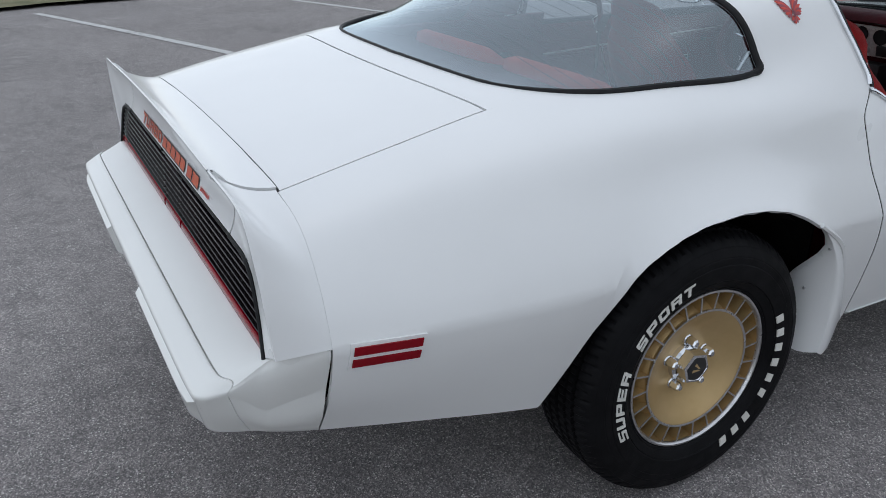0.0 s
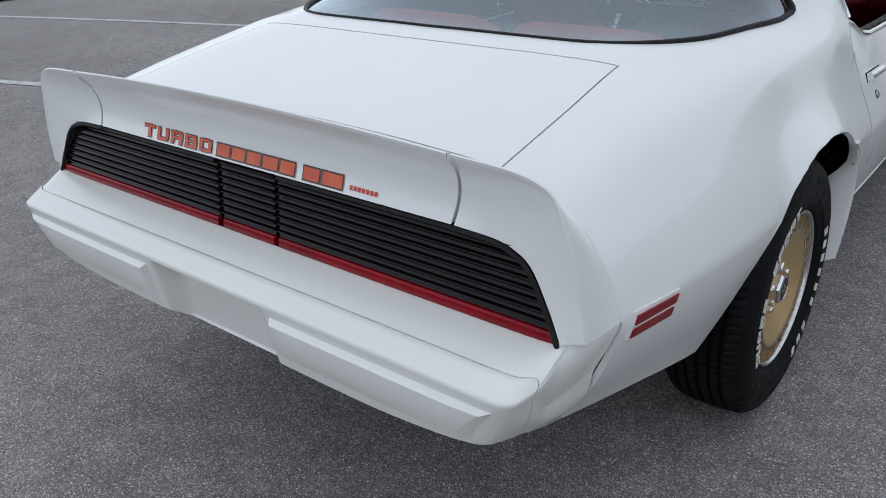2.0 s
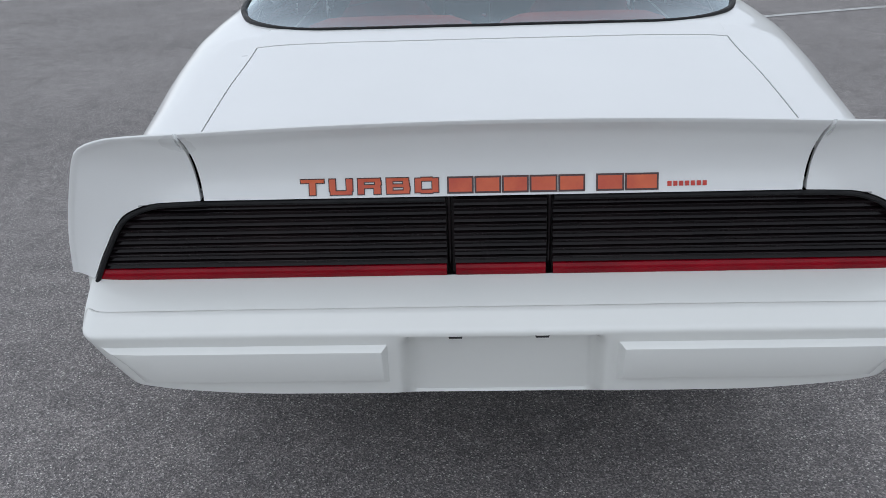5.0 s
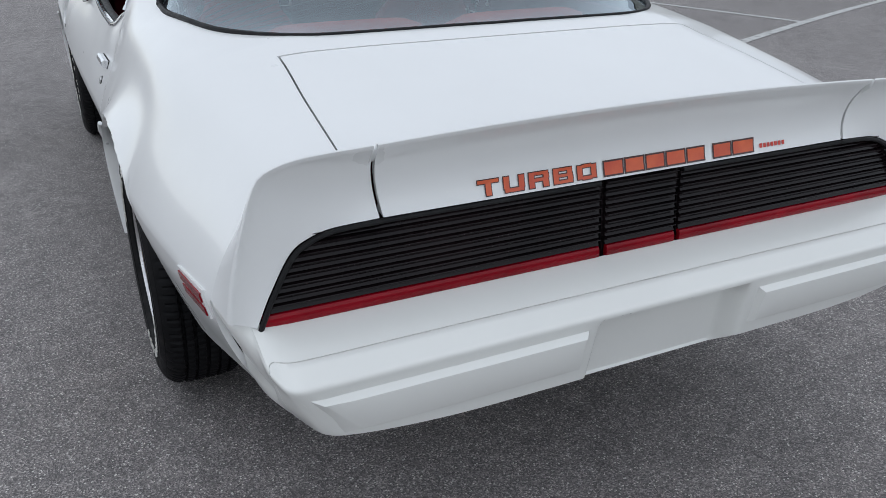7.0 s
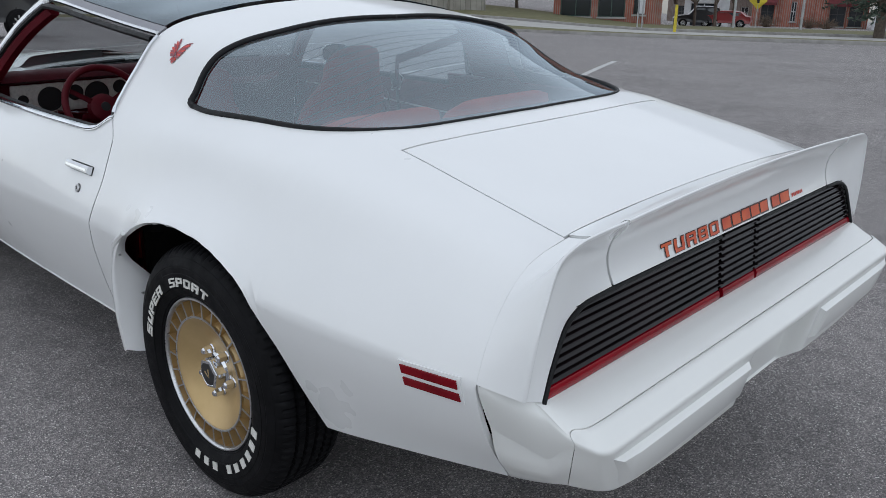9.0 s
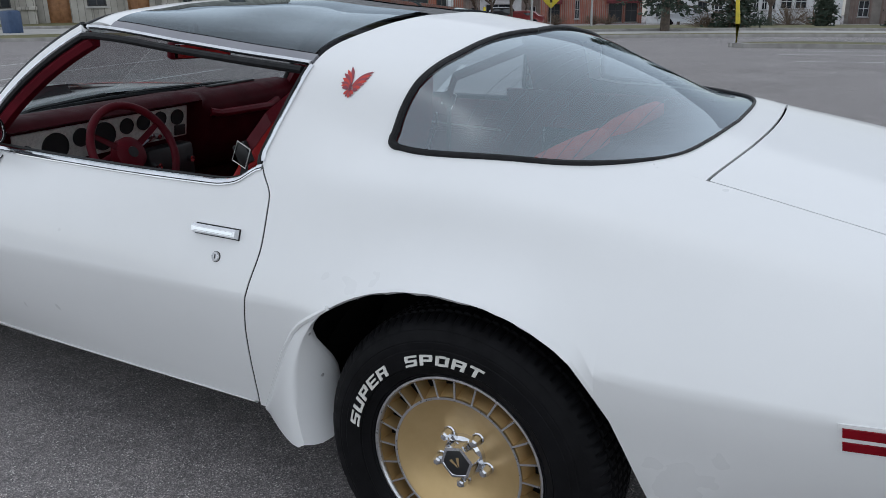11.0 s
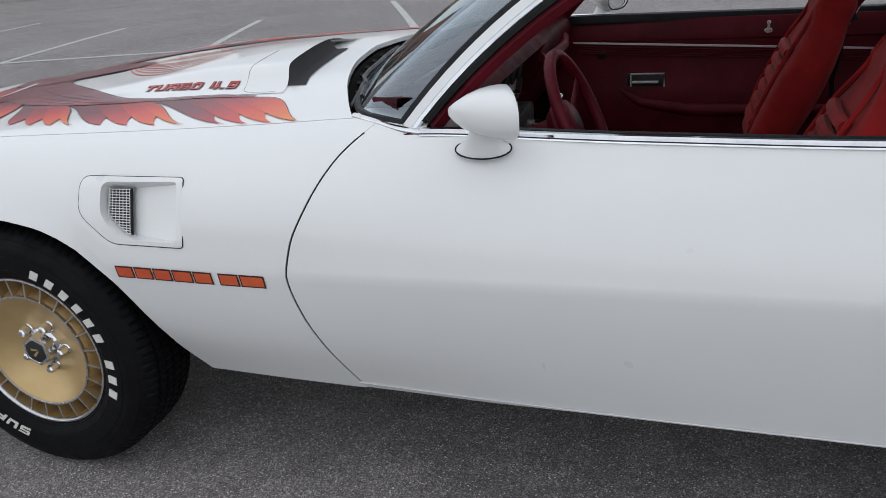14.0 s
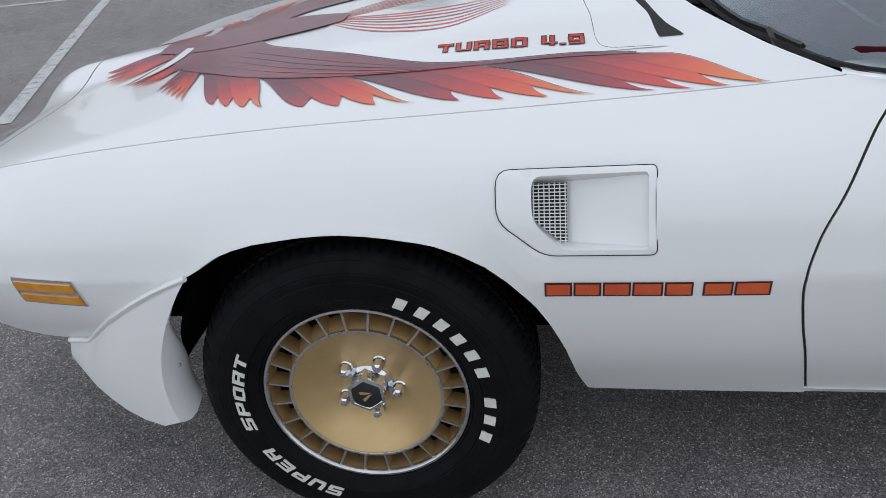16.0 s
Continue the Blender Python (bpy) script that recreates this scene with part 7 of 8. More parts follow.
FILMS = (faded_film("plum_to_red_film", ((0.11, 0.016, 0.030), (0.17, 0.022, 0.040), (0.42, 0.030, 0.035))),
         faded_film("maroon_to_red_film", ((0.14, 0.016, 0.026), (0.36, 0.018, 0.026), (0.62, 0.055, 0.035))),
         faded_film("red_to_orange_film", ((0.22, 0.016, 0.026), (0.58, 0.030, 0.022), (0.72, 0.120, 0.035))),
         faded_film("red_to_pale_orange_film", ((0.30, 0.018, 0.022), (0.66, 0.065, 0.022), (0.78, 0.210, 0.050))))
# four clusters of four feathers: where the roots run, and the first and last tips with one between
CLUSTERS = (
    (((2.513, 0.512), (2.38, 0.500), (2.215, 0.516)), ((2.193, 0.693), (2.10, 0.698), (2.009, 0.694))),
    (((2.797, 0.493), (2.66, 0.482), (2.528, 0.506)), ((2.544, 0.677), (2.43, 0.685), (2.302, 0.690))),
    (((2.998, 0.446), (2.90, 0.462), (2.806, 0.490)), ((2.850, 0.644), (2.74, 0.663), (2.629, 0.675))),
    (((3.178, 0.332), (3.09, 0.398), (3.004, 0.442)), ((3.059, 0.573), (3.00, 0.604), (2.938, 0.623))),
    (((3.262, 0.255), (3.225, 0.295), (3.185, 0.326)), ((3.258, 0.410), (3.205, 0.465), (3.150, 0.520))),
    (((3.33, 0.14), (3.30, 0.19), (3.27, 0.25)), ((3.430, 0.272), (3.385, 0.305), (3.325, 0.345))),
    (((3.36, 0.04), (3.35, 0.09), (3.335, 0.13)), ((3.540, 0.105), (3.512, 0.175), (3.455, 0.245))),
)
WING_EDGE = ((3.16, 0.02), (3.108, 0.103), (3.062, 0.181), (2.940, 0.281), (2.754, 0.403), (2.607, 0.477), (2.488, 0.493), (2.351, 0.492), (2.215, 0.514))
ROOT_LINE = ((3.36, 0.03), (3.33, 0.14), (3.262, 0.255), (3.178, 0.332), (2.998, 0.446), (2.797, 0.493), (2.60, 0.508), (2.40, 0.505), (2.215, 0.518))


def flat_curve(points, n):
    return [(p.x, p.y) for p in curve([(*p, 0) for p in points], n)]


def feather_edge(root, tip, n):
    """A feather's edge: leaves the wing aslant and sweeps back along the hood."""
    dx, dy = tip[0] - root[0], tip[1] - root[1]
    c1 = (root[0] + 0.33 * dx, root[1] + 0.22 * dy)
    c2 = (tip[0] - 0.38 * dx, tip[1] - 0.10 * dy)
    return [tuple((1 - t) ** 3 * a + 3 * t * (1 - t) ** 2 * b + 3 * t * t * (1 - t) * c + t ** 3 * d for a, b, c, d in zip(root, c1, c2, tip)) for t in np.linspace(0, 1, n)]


def film_strip(name, low, high, film, sgn, lift, label=""):
    bm = bmesh.new()
    grid = add_grid(bm, [[hood_top(a[0] + (b[0] - a[0]) * k / 4, sgn * (a[1] + (b[1] - a[1]) * k / 4), lift) for k in range(5)] for a, b in zip(low, high)])
    layer = bm.loops.layers.uv.new("along")
    place = {v: (j / (len(low) - 1), k / 4) for j, row in enumerate(grid) for k, v in enumerate(row)}
    for f in bm.faces:
        for loop in f.loops:
            loop[layer].uv = place[loop.vert]
    up_faces(bm)
    return part(name, bm, film, hood, label)


for sgn in (1, -1):
    for g, (roots, tips) in enumerate(CLUSTERS):
        count = 4 if g < 4 else 6
        rs, ts = flat_curve(roots, count + 1), flat_curve(tips, count)
        edges = [feather_edge(rs[k], ts[k], 25) for k in range(count)]
        edges.append(feather_edge(rs[count], ts[-1], 25))
        edges[count] = [(x, y - (0.05 if g == 0 else 0.012) * math.sin(math.pi * k / 24) ** 1.5 * abs(ts[-1][0] - rs[count][0]) / 0.2) for k, (x, y) in enumerate(edges[count])]
        for k in range(count):
            low, nxt = edges[k], edges[k + 1]
            if k < count - 1:
                cut = 15 if g < 4 else 11
                notch, tip = nxt[cut], ts[k]
                high = [nxt[round(j * cut / 17)] for j in range(18)]
                for j in range(18, 25):
                    t = (j - 17) / 7
                    bow = 0.16 * abs(tip[0] - notch[0]) * math.sin(math.pi * t)
                    high.append((notch[0] + (tip[0] - notch[0]) * t + bow * 0.4, notch[1] + (tip[1] - notch[1]) * t + bow))
            else:
                high = nxt
            film_strip("decal_feather", low, high, FILMS[(k * 4) // count], sgn, 0.0020 + 0.0002 * k)
        for k, w in ((0, 0.001), (count, 0.003)):
            film_strip("decal_outline", edges[k], [(x - w * 0.4, y - w * math.sin(math.pi * (0.15 + 0.85 * j / 24))) for j, (x, y) in enumerate(edges[k])], DECAL_DARK, sgn, 0.0030)
    upper, under = flat_curve(WING_EDGE, 40), flat_curve(ROOT_LINE, 40)
    film_strip("decal_wing", upper, under, DECAL_MAROON, sgn, 0.0034, "dark maroon wing of the hood decal")
    film_strip("decal_outline", upper, [(x - 0.002, y - 0.005) for x, y in upper], DECAL_DARK, sgn, 0.0037)
    # quill lines on the wing
    for k in range(4):
        w = 0.25 + 0.17 * k
        mid = [(a[0] + (b[0] - a[0]) * w, a[1] + (b[1] - a[1]) * w) for a, b in zip(upper, under)][4 + 2 * k:26 + 2 * k]
        film_strip("decal_quill", mid, [(x, y + 0.004 * math.sin(math.pi * j / 21)) for j, (x, y) in enumerate(mid)], (DECAL_PLUM, DECAL_DARK, DECAL_PLUM, DECAL_RED)[k], sgn, 0.0040)
    # swept stripes behind the neck
    for k in range(7):
        w = k / 6
        line = flat_curve([(2.916 + 0.034 * w, -0.009 + 0.038 * w), (2.80 + 0.055 * w, 0.04 + 0.10 * w), (2.68 + 0.05 * w, 0.09 + 0.15 * w), (2.56 + 0.04 * w, 0.125 + 0.175 * w), (2.47, 0.13 + 0.09 * w)], 24)
        film_strip("decal_stripe", line, [(x - 0.002, y + 0.012 * math.sin(math.pi * min(1, 0.1 + 0.9 * j / 23)) ** 0.7) for j, (x, y) in enumerate(line)], (DECAL_ORANGE, DECAL_RED, DECAL_RED, DECAL_PLUM)[k % 4], sgn, 0.0022)
    # pale beak between the head feathers
    bm = bmesh.new()
    leaf(bm, (3.312, sgn * 0.062), (3.388, sgn * 0.285), 0.030, 0.10 * sgn, lambda x, y: hood_top(x, y, 0.0046), 12, 0.6)
    up_faces(bm)
    part("decal_beak", bm, WHITE, hood)
rows = []
for x in np.linspace(2.90, 3.40, 18):
    w = 0.115 * math.sin(math.pi * np.clip((x - 2.87) / 0.60, 0, 1)) ** 0.7 + 0.012
    rows.append((x, w))
film_strip("decal_body", [(x, -w) for x, w in rows], [(x, w) for x, w in rows], DECAL_MAROON, 1, 0.0043, "dark maroon body of the hood decal")


def hood_word(u, v):
    return hood_top(2.613 - u, 0.4175 + 0.105 * u - v * 0.85, 0.0030)


for fat, film, h in ((0.0022, DECAL_DARK, 0.0), (-0.0006, DECAL_RED, 0.0009)):
    for word, left, width in (("TURBO", 0.0, 0.187), ("4.9", 0.218, 0.084)):
        bm = bmesh.new()
        block_word(bm, word, 0.038, width, lambda u, v: hood_word(left + u, v) + Vector((0, 0, h)), fat)
        up_faces(bm)
        part("lettering", bm, film, hood, "orange block letters with a dark outline")


def block_row(where, blocks, height, parent, flipped=False, layers=((0.0022, DECAL_DARK, 0.0), (-0.0012, DECAL_ORANGE, 0.0006))):
    """Plain slabs in place of a trade name: (start, width) of each."""
    for u, w in blocks:
        for grow, film, lift in layers:
            bm = bmesh.new()
            a, b, c, d = u - grow, u + w + grow, -grow, height + grow
            rows = [[where(a + (b - a) * i / 3 + 0.0 * j, c + (d - c) * j / 2, lift) for i in range(4)] for j in range(3)]
            add_grid(bm, rows, flip=flipped)
            part("decal_block", bm, film, parent)


def fender_word(side):
    if side > 0:
        return lambda u, v, h: on_side(2.394 - u, 0.592 + v * 0.98 - 0.002, 0.0016 + h)
    return lambda u, v, h: Vector((1, -1, 1)) * on_side(2.024 + u, 0.592 + v * 0.98 - 0.002, 0.0016 + h)


BLOCKS = [(0.000, 0.042), (0.049, 0.042), (0.098, 0.042), (0.147, 0.046), (0.200, 0.042), (0.262, 0.044), (0.313, 0.054)]
for ob, side in ((fender_left, 1), ([o for o in car.children if o.name.startswith("front_fender") and o is not fender_left][0], -1)):
    block_row(fender_word(side), BLOCKS, 0.026, ob, flipped=True)


def spoiler_word(u, v, h=0.0):
    return spoiler_back(0.363 - u, 0.7735 + v, 0.0016 + h)


for fat, film, h in ((0.0018, DECAL_DARK, 0.0), (0.0, DECAL_ORANGE, 0.0007)):
    bm = bmesh.new()
    block_word(bm, "TURBO", 0.027, 0.252, lambda u, v: spoiler_word(u, v, h), fat)
    bmesh.ops.recalc_face_normals(bm, faces=bm.faces)
    part("lettering", bm, film, spoiler, "orange block letters with a dark outline")
block_row(spoiler_word, [(0.270, 0.044), (0.320, 0.044), (0.370, 0.044), (0.420, 0.046), (0.472, 0.044), (0.540, 0.046), (0.592, 0.056)], 0.026, spoiler)
block_row(lambda u, v, h: spoiler_back(-0.303 - u, 0.7775 + v, 0.0016 + h), [(0.0105 * k, 0.0075) for k in range(7)], 0.0085, spoiler, layers=((0.0, DECAL_RED, 0.0),))
WINGS = (((0.3754, 1.148), (0.386, 1.134), (0.3865, 1.115), (0.381, 1.1035)), ((0.3139, 1.138), (0.3180, 1.126), (0.3280, 1.112), (0.3394, 1.0990)))
for side in (1, -1):
    at = lambda x, z, h: Vector((1, side, 1)) * on_side(x + 0.006, z - 0.006, h)
    for w, tips in enumerate(WINGS):
        for k in range(7):
            bm = bmesh.new()
            e = k / 6
            tip = [pchip((0, 1 / 3, 2 / 3, 1), [p[c] for p in tips], e) for c in (0, 1)]
            root = (0.3600 + 0.005 * e, 1.1110 - 0.008 * e) if w == 0 else (0.3560 - 0.004 * e, 1.1085 - 0.008 * e)
            leaf(bm, root, tip, 0.0082, 0.10 if w == 0 else -0.10, lambda x, z: at(x, z, 0.0014 + 0.0002 * k), 8)
            part("emblem_feather", bm, DECAL_RED if k % 2 else DECAL_PLUM, body)
    for k, tip in enumerate(((0.3756, 1.0905), (0.3685, 1.0845), (0.3610, 1.0825), (0.3545, 1.0850), (0.3490, 1.0905))):
        bm = bmesh.new()
        leaf(bm, (0.3588, 1.1000), tip, 0.0075, 0.0, lambda x, z: at(x, z, 0.0016 + 0.0003 * k), 6)
        part("emblem_tail", bm, DECAL_PLUM if k % 2 else DECAL_RED, body)
    bm = bmesh.new()
    leaf(bm, (0.3590, 1.0970), (0.3585, 1.1145), 0.0075, 0.0, lambda x, z: at(x, z, 0.0042), 6)
    part("emblem_body", bm, DECAL_MAROON, body)

# ---- cabin ----
CARPET = vary(shader("dark_red_carpet", (0.06, 0.008, 0.01), 0.95), ((0.3, (0.04, 0.005, 0.007)), (0.7, (0.085, 0.012, 0.014))), 40.0, bump=0.6, bump_scale=400.0)
# maroon vinyl, darker than RED_VINYL: the dash's shading is put into the colour
DARKENED_VINYL = vary(shader("deep_maroon_dash_vinyl", (0.05, 0.004, 0.008), 0.5, 0.0, 0.0, 0.07), ((0.3, (0.032, 0.0025, 0.005)), (0.7, (0.055, 0.004, 0.008))), 9.0, rough=(0.42, 0.6), bump=0.25, bump_scale=260.0)
PLATE = vary(shader("engine_turned_metal", (0.6, 0.6, 0.57), 0.4, 0.15), ((0.3, (0.50, 0.50, 0.47)), (0.7, (0.70, 0.70, 0.66))), 90.0, rough=(0.25, 0.45))
bm = bmesh.new()
box(bm, 0.55, 2.0, -0.72, 0.72, 0.30, 0.33, 0.005)
box(bm, -0.30, 0.55, -0.52, 0.52, 0.30, 0.33, 0.005)
box(bm, -0.34, -0.10, -0.60, 0.60, 0.33, 0.86, 0.03)
box(bm, 1.98, 2.02, -0.70, 0.70, 0.30, 0.86, 0.005)
cabin_floor = part("cabin_floor", bm, CARPET, car, "dark red carpet")
bm = bmesh.new()
add_grid(bm, [[(-0.33, y, 0.945), (-0.15, y, 0.925), (0.0, y, 0.895)] for y in np.linspace(-0.60, 0.60, 9)])
bmesh.ops.recalc_face_normals(bm, faces=bm.faces)
part("parcel_shelf", flange(bm, 0.02), DARKENED_VINYL, car, "dark parcel shelf")
bm = bmesh.new()
both(bm, [[skin(x, s, -0.03) for x in np.linspace(0.27, 0.52, 8)] for s in np.linspace(4.1, 8, 24)])
part("roof_lining", weld(bm), RED_VINYL, car, "dark red roof lining")
for side in (1, -1):
    bm = bmesh.new()
    rows = [[(x, side * y, z) for x in np.linspace(-0.18, 0.50, 8)] for y, z in ((0.69, 0.79), (0.69, 0.82), (0.67, 0.86), (0.63, 0.93))]
    add_grid(bm, rows, flip=side < 0)
    part("quarter_trim", flange(bm, 0.01), RED_VINYL, car)
    bm = bmesh.new()
    rows = [[(x, side * y, z) for x in (0.47, 0.53, 0.60)] for y, z in ((0.70, 0.34), (0.70, 0.60), (0.70, 0.80), (0.665, 0.93))]
    add_grid(bm, rows, flip=side < 0)
    part("quarter_trim", flange(bm, 0.01), RED_VINYL, car)


def cushion(name, rings, mat, parent, label="", wing=0.0):
    """A padded form lofted through rounded rings: (centre, half width, half depth, tilt); wing: how far its sides stand forward."""
    bm = bmesh.new()
    rows = []
    for c, hw, hd, tilt in rings:
        row = []
        for k in range(36):
            a = 2 * math.pi * k / 36
            py = math.copysign(abs(math.cos(a)) ** 0.6, math.cos(a)) * hw
            pd = math.copysign(abs(math.sin(a)) ** 0.7, math.sin(a)) * hd
            if pd > 0:
                pd += wing * (hd / 0.08) * (abs(py) / hw) ** 3 * math.sin(a) ** 0.5
            row.append((c[0] + pd * math.cos(tilt), c[1] + py, c[2] + pd * math.sin(tilt)))
        rows.append(row)
    vs = add_grid(bm, rows, close=True)
    for ring in (vs[0][::-1], vs[-1]):
        bm.faces.new(ring)
    bmesh.ops.recalc_face_normals(bm, faces=bm.faces)
    return part(name, bm, mat, parent, label, angle=70)


def seat(y, dx, tilt, tall=1.0):
    """A high-backed bucket seat with a narrow headrest, leaning back."""
    base = cushion("front_seat", [((0.98 + dx, y, 0.34), 0.20, 0.27, 0.0), ((0.98 + dx, y, 0.37), 0.245, 0.30, 0.05), ((0.98 + dx, y, 0.44), 0.25, 0.31, 0.08), ((0.98 + dx, y, 0.48), 0.235, 0.29, 0.10), ((0.98 + dx, y, 0.495), 0.18, 0.22, 0.10)], RED_CLOTH, car, "red velour bucket seat")
    lean, foot = radians(tilt), 0.86 + dx
    heights = [tall * h for h in (0.0, 0.02, 0.06, 0.12, 0.19, 0.26, 0.31, 0.345, 0.375, 0.40, 0.43, 0.47, 0.505, 0.530, 0.545, 0.552)]
    widths = [0.17, 0.19, 0.20, 0.205, 0.204, 0.198, 0.186, 0.168, 0.148, 0.134, 0.126, 0.122, 0.114, 0.096, 0.066, 0.03]
    depths = [0.06, 0.07, 0.075, 0.08, 0.08, 0.076, 0.070, 0.064, 0.060, 0.058, 0.058, 0.056, 0.050, 0.040, 0.026, 0.012]
    at = lambda h, out=0.0: Vector((foot - h * math.sin(lean) + out * math.cos(lean), y, 0.56 + h * math.cos(lean) + out * math.sin(lean)))
    back = [(tuple(at(h, 0.012 if h > 0.40 else 0.0)), hw, hd, -lean * 0.6) for h, hw, hd in zip(heights, widths, depths)]
    cushion("backrest", back, RED_CLOTH, base, "", 0.045)
    bm = bmesh.new()
    tube(bm, [at(h, -0.05) + Vector((0, math.copysign(w + 0.006, y), 0)) for h, w in zip(heights[1:8], widths[1:8])], 0.004, 5)
    part("piping", bm, SILVER, base, "bright seat edge trim")
    for sgn in (1, -1):
        bm = bmesh.new()
        line = [at(h, d * 0.92) + Vector((0, sgn * w * 0.60, 0)) for h, w, d in zip(heights[1:12], widths[1:12], depths[1:12])]
        tube(bm, line, 0.006, 6)
        part("seam_piping", bm, RED_CLOTH, base, "raised red seam of the bolster")
    # padded centre panel in soft cross rolls
    for k in range(6):
        bm = bmesh.new()
        h = 0.05 + k * 0.046
        tube(bm, [at(h * tall, 0.062 + 0.008 * math.cos(u * math.pi / 2)) + Vector((0, u * 0.100, 0)) for u in np.linspace(-1, 1, 9)], 0.016, 8)
        part("pad_roll", bm, RED_CLOTH, base)
    return base


seat(0.355, 0.105, 25.0, 0.89)
seat(-0.385, 0.155, 22.0, 0.93)
for y in (0.27, -0.27):
    cushion("rear_seat_back", [((0.13 - h * 0.35, y, 0.52 + h), hw, hd, -0.35) for h, hw, hd in ((0.0, 0.24, 0.06), (0.05, 0.26, 0.085), (0.25, 0.26, 0.085), (0.36, 0.25, 0.08), (0.40, 0.23, 0.065), (0.42, 0.18, 0.035))], BRIGHTENED_CLOTH, car, "red velour rear seat back")
    cushion("rear_seat_cushion", [((0.34, y, 0.40), 0.22, 0.2, 0), ((0.34, y, 0.47), 0.25, 0.24, 0.1), ((0.34, y, 0.53), 0.24, 0.23, 0.1), ((0.34, y, 0.55), 0.18, 0.16, 0.1)], RED_CLOTH, car)

# dashboard with a metal instrument panel
bm = bmesh.new()
prof = ((1.94, 0.910), (1.86, 0.924), (1.775, 0.935), (1.695, 0.938), (1.645, 0.927), (1.630, 0.907), (1.660, 0.900), (1.690, 0.893), (1.715, 0.765), (1.775, 0.62), (1.95, 0.55))
rows = [[(x, y, z) for x, z in prof] for y in np.linspace(-0.10, 0.70, 16)]
add_grid(bm, rows)
far = ((1.94, 0.908), (1.86, 0.918), (1.775, 0.926), (1.715, 0.922), (1.675, 0.900), (1.660, 0.865), (1.672, 0.81), (1.695, 0.74), (1.725, 0.68), (1.775, 0.62), (1.95, 0.55))
rows = [[(x, y, z) for x, z in far] for y in np.linspace(-0.70, -0.125, 12)]
rows.append([(x, -0.10, z) for x, z in prof])
add_grid(bm, rows)
weld(bm)
bmesh.ops.recalc_face_normals(bm, faces=bm.faces)
for v in bm.verts:
    v.co.x = min(v.co.x, pchip([p[1] for p in WS_BASE], [p[0] for p in WS_BASE], abs(v.co.y)) - 0.03)
dash = part("dashboard", bm, DARKENED_VINYL, car, "padded dark red dashboard", angle=50)
tilt = -math.atan2(0.025, 0.14)
face_m = Matrix.Translation((1.6985, 0.0, 0.838)) @ Matrix.Rotation(tilt, 4, "Y")
bm = bmesh.new()
box(bm, -0.004, 0.004, -0.075, 0.655, -0.068, 0.050, 0.003, face_m)
panel = part("instrument_panel", bm, PLATE, dash, "bright engine-turned metal instrument panel")
for y, z, r in ((0.610, -0.008, 0.020), (0.505, -0.012, 0.050), (0.405, 0.006, 0.032), (0.315, -0.006, 0.050), (0.215, 0.014, 0.029), (0.140, 0.016, 0.029), (0.062, 0.016, 0.029), (-0.022, 0.012, 0.030)):
    bm = bmesh.new()
    lathe(bm, ((0.0, -0.007), (r * 0.92, -0.007), (r * 0.96, -0.011), (r, -0.010), (r, 0.0)), 28, "x")
    bmesh.ops.transform(bm, matrix=face_m @ Matrix.Translation((0, y, z)), verts=bm.verts)
    gauge = part("gauge", bm, SEAM, panel, "round black gauge")
for y in (0.03, 0.08, 0.13):
    bm = bmesh.new()
    lathe(bm, ((0.0, -0.028), (0.010, -0.026), (0.012, -0.008), (0.012, 0.0)), 14, "x")
    bmesh.ops.transform(bm, matrix=face_m @ Matrix.Translation((0, y, -0.045)), verts=bm.verts)
    part("knob", bm, CHROME, panel)
bm = bmesh.new()
box(bm, -0.012, -0.002, -0.06, -0.01, -0.06, -0.02, 0.003, face_m)
part("switch_plate", bm, BLACK_TRIM, panel)
bm = bmesh.new()
box(bm, 1.66, 1.78, -0.06, 0.16, 0.62, 0.752, 0.012)
part("radio_unit", bm, BLACK_TRIM, dash)
for k, y in enumerate((-0.03, 0.13)):
    bm = bmesh.new()
    lathe(bm, ((0.0, 1.638), (0.012, 1.640), (0.013, 1.665)), 14, "x")
    bmesh.ops.translate(bm, verts=bm.verts, vec=(0, y, 0.69))
    part("knob", bm, CHROME, dash)
for y in (0.42, -0.42):
    bm = bmesh.new()
    box(bm, 1.765, 1.80, y - 0.13, y + 0.13, 0.926, 0.9335, 0.001)
    part("defroster_slot", bm, BLACK_TRIM, dash)
bm = bmesh.new()
tube(bm, [(1.662, -0.17, 0.850), (1.648, -0.21, 0.838), (1.650, -0.50, 0.830), (1.662, -0.57, 0.848)], 0.016, 8)
part("grab_moulding", bm, RED_VINYL, dash)

# steering wheel
wm = Matrix.Translation((1.455, 0.385, 0.812)) @ Matrix.Rotation(radians(-66), 4, "Y")
bm = bmesh.new()
tube(bm, [wm @ Vector((0.157 * math.cos(a), 0.157 * math.sin(a), 0)) for a in np.linspace(0, 2 * math.pi, 49)], 0.0135, 10, cap=False)
steer = part("steering_wheel", bm, RED_VINYL, car, "dark red padded steering wheel")
bm = bmesh.new()
lathe(bm, ((0.0, 0.012), (0.04, 0.01), (0.056, 0.0), (0.058, -0.03), (0.04, -0.05)), 28, "z")
bmesh.ops.transform(bm, matrix=wm @ Matrix.Translation((0, 0, -0.02)), verts=bm.verts)
part("hub", bm, RED_VINYL, steer)
bm = bmesh.new()
lathe(bm, ((0.0, 0.014), (0.018, 0.013), (0.02, 0.009)), 20, "z")
bmesh.ops.transform(bm, matrix=wm @ Matrix.Translation((0, 0, -0.02)), verts=bm.verts)
part("hub_badge", bm, BLACK_TRIM, steer)
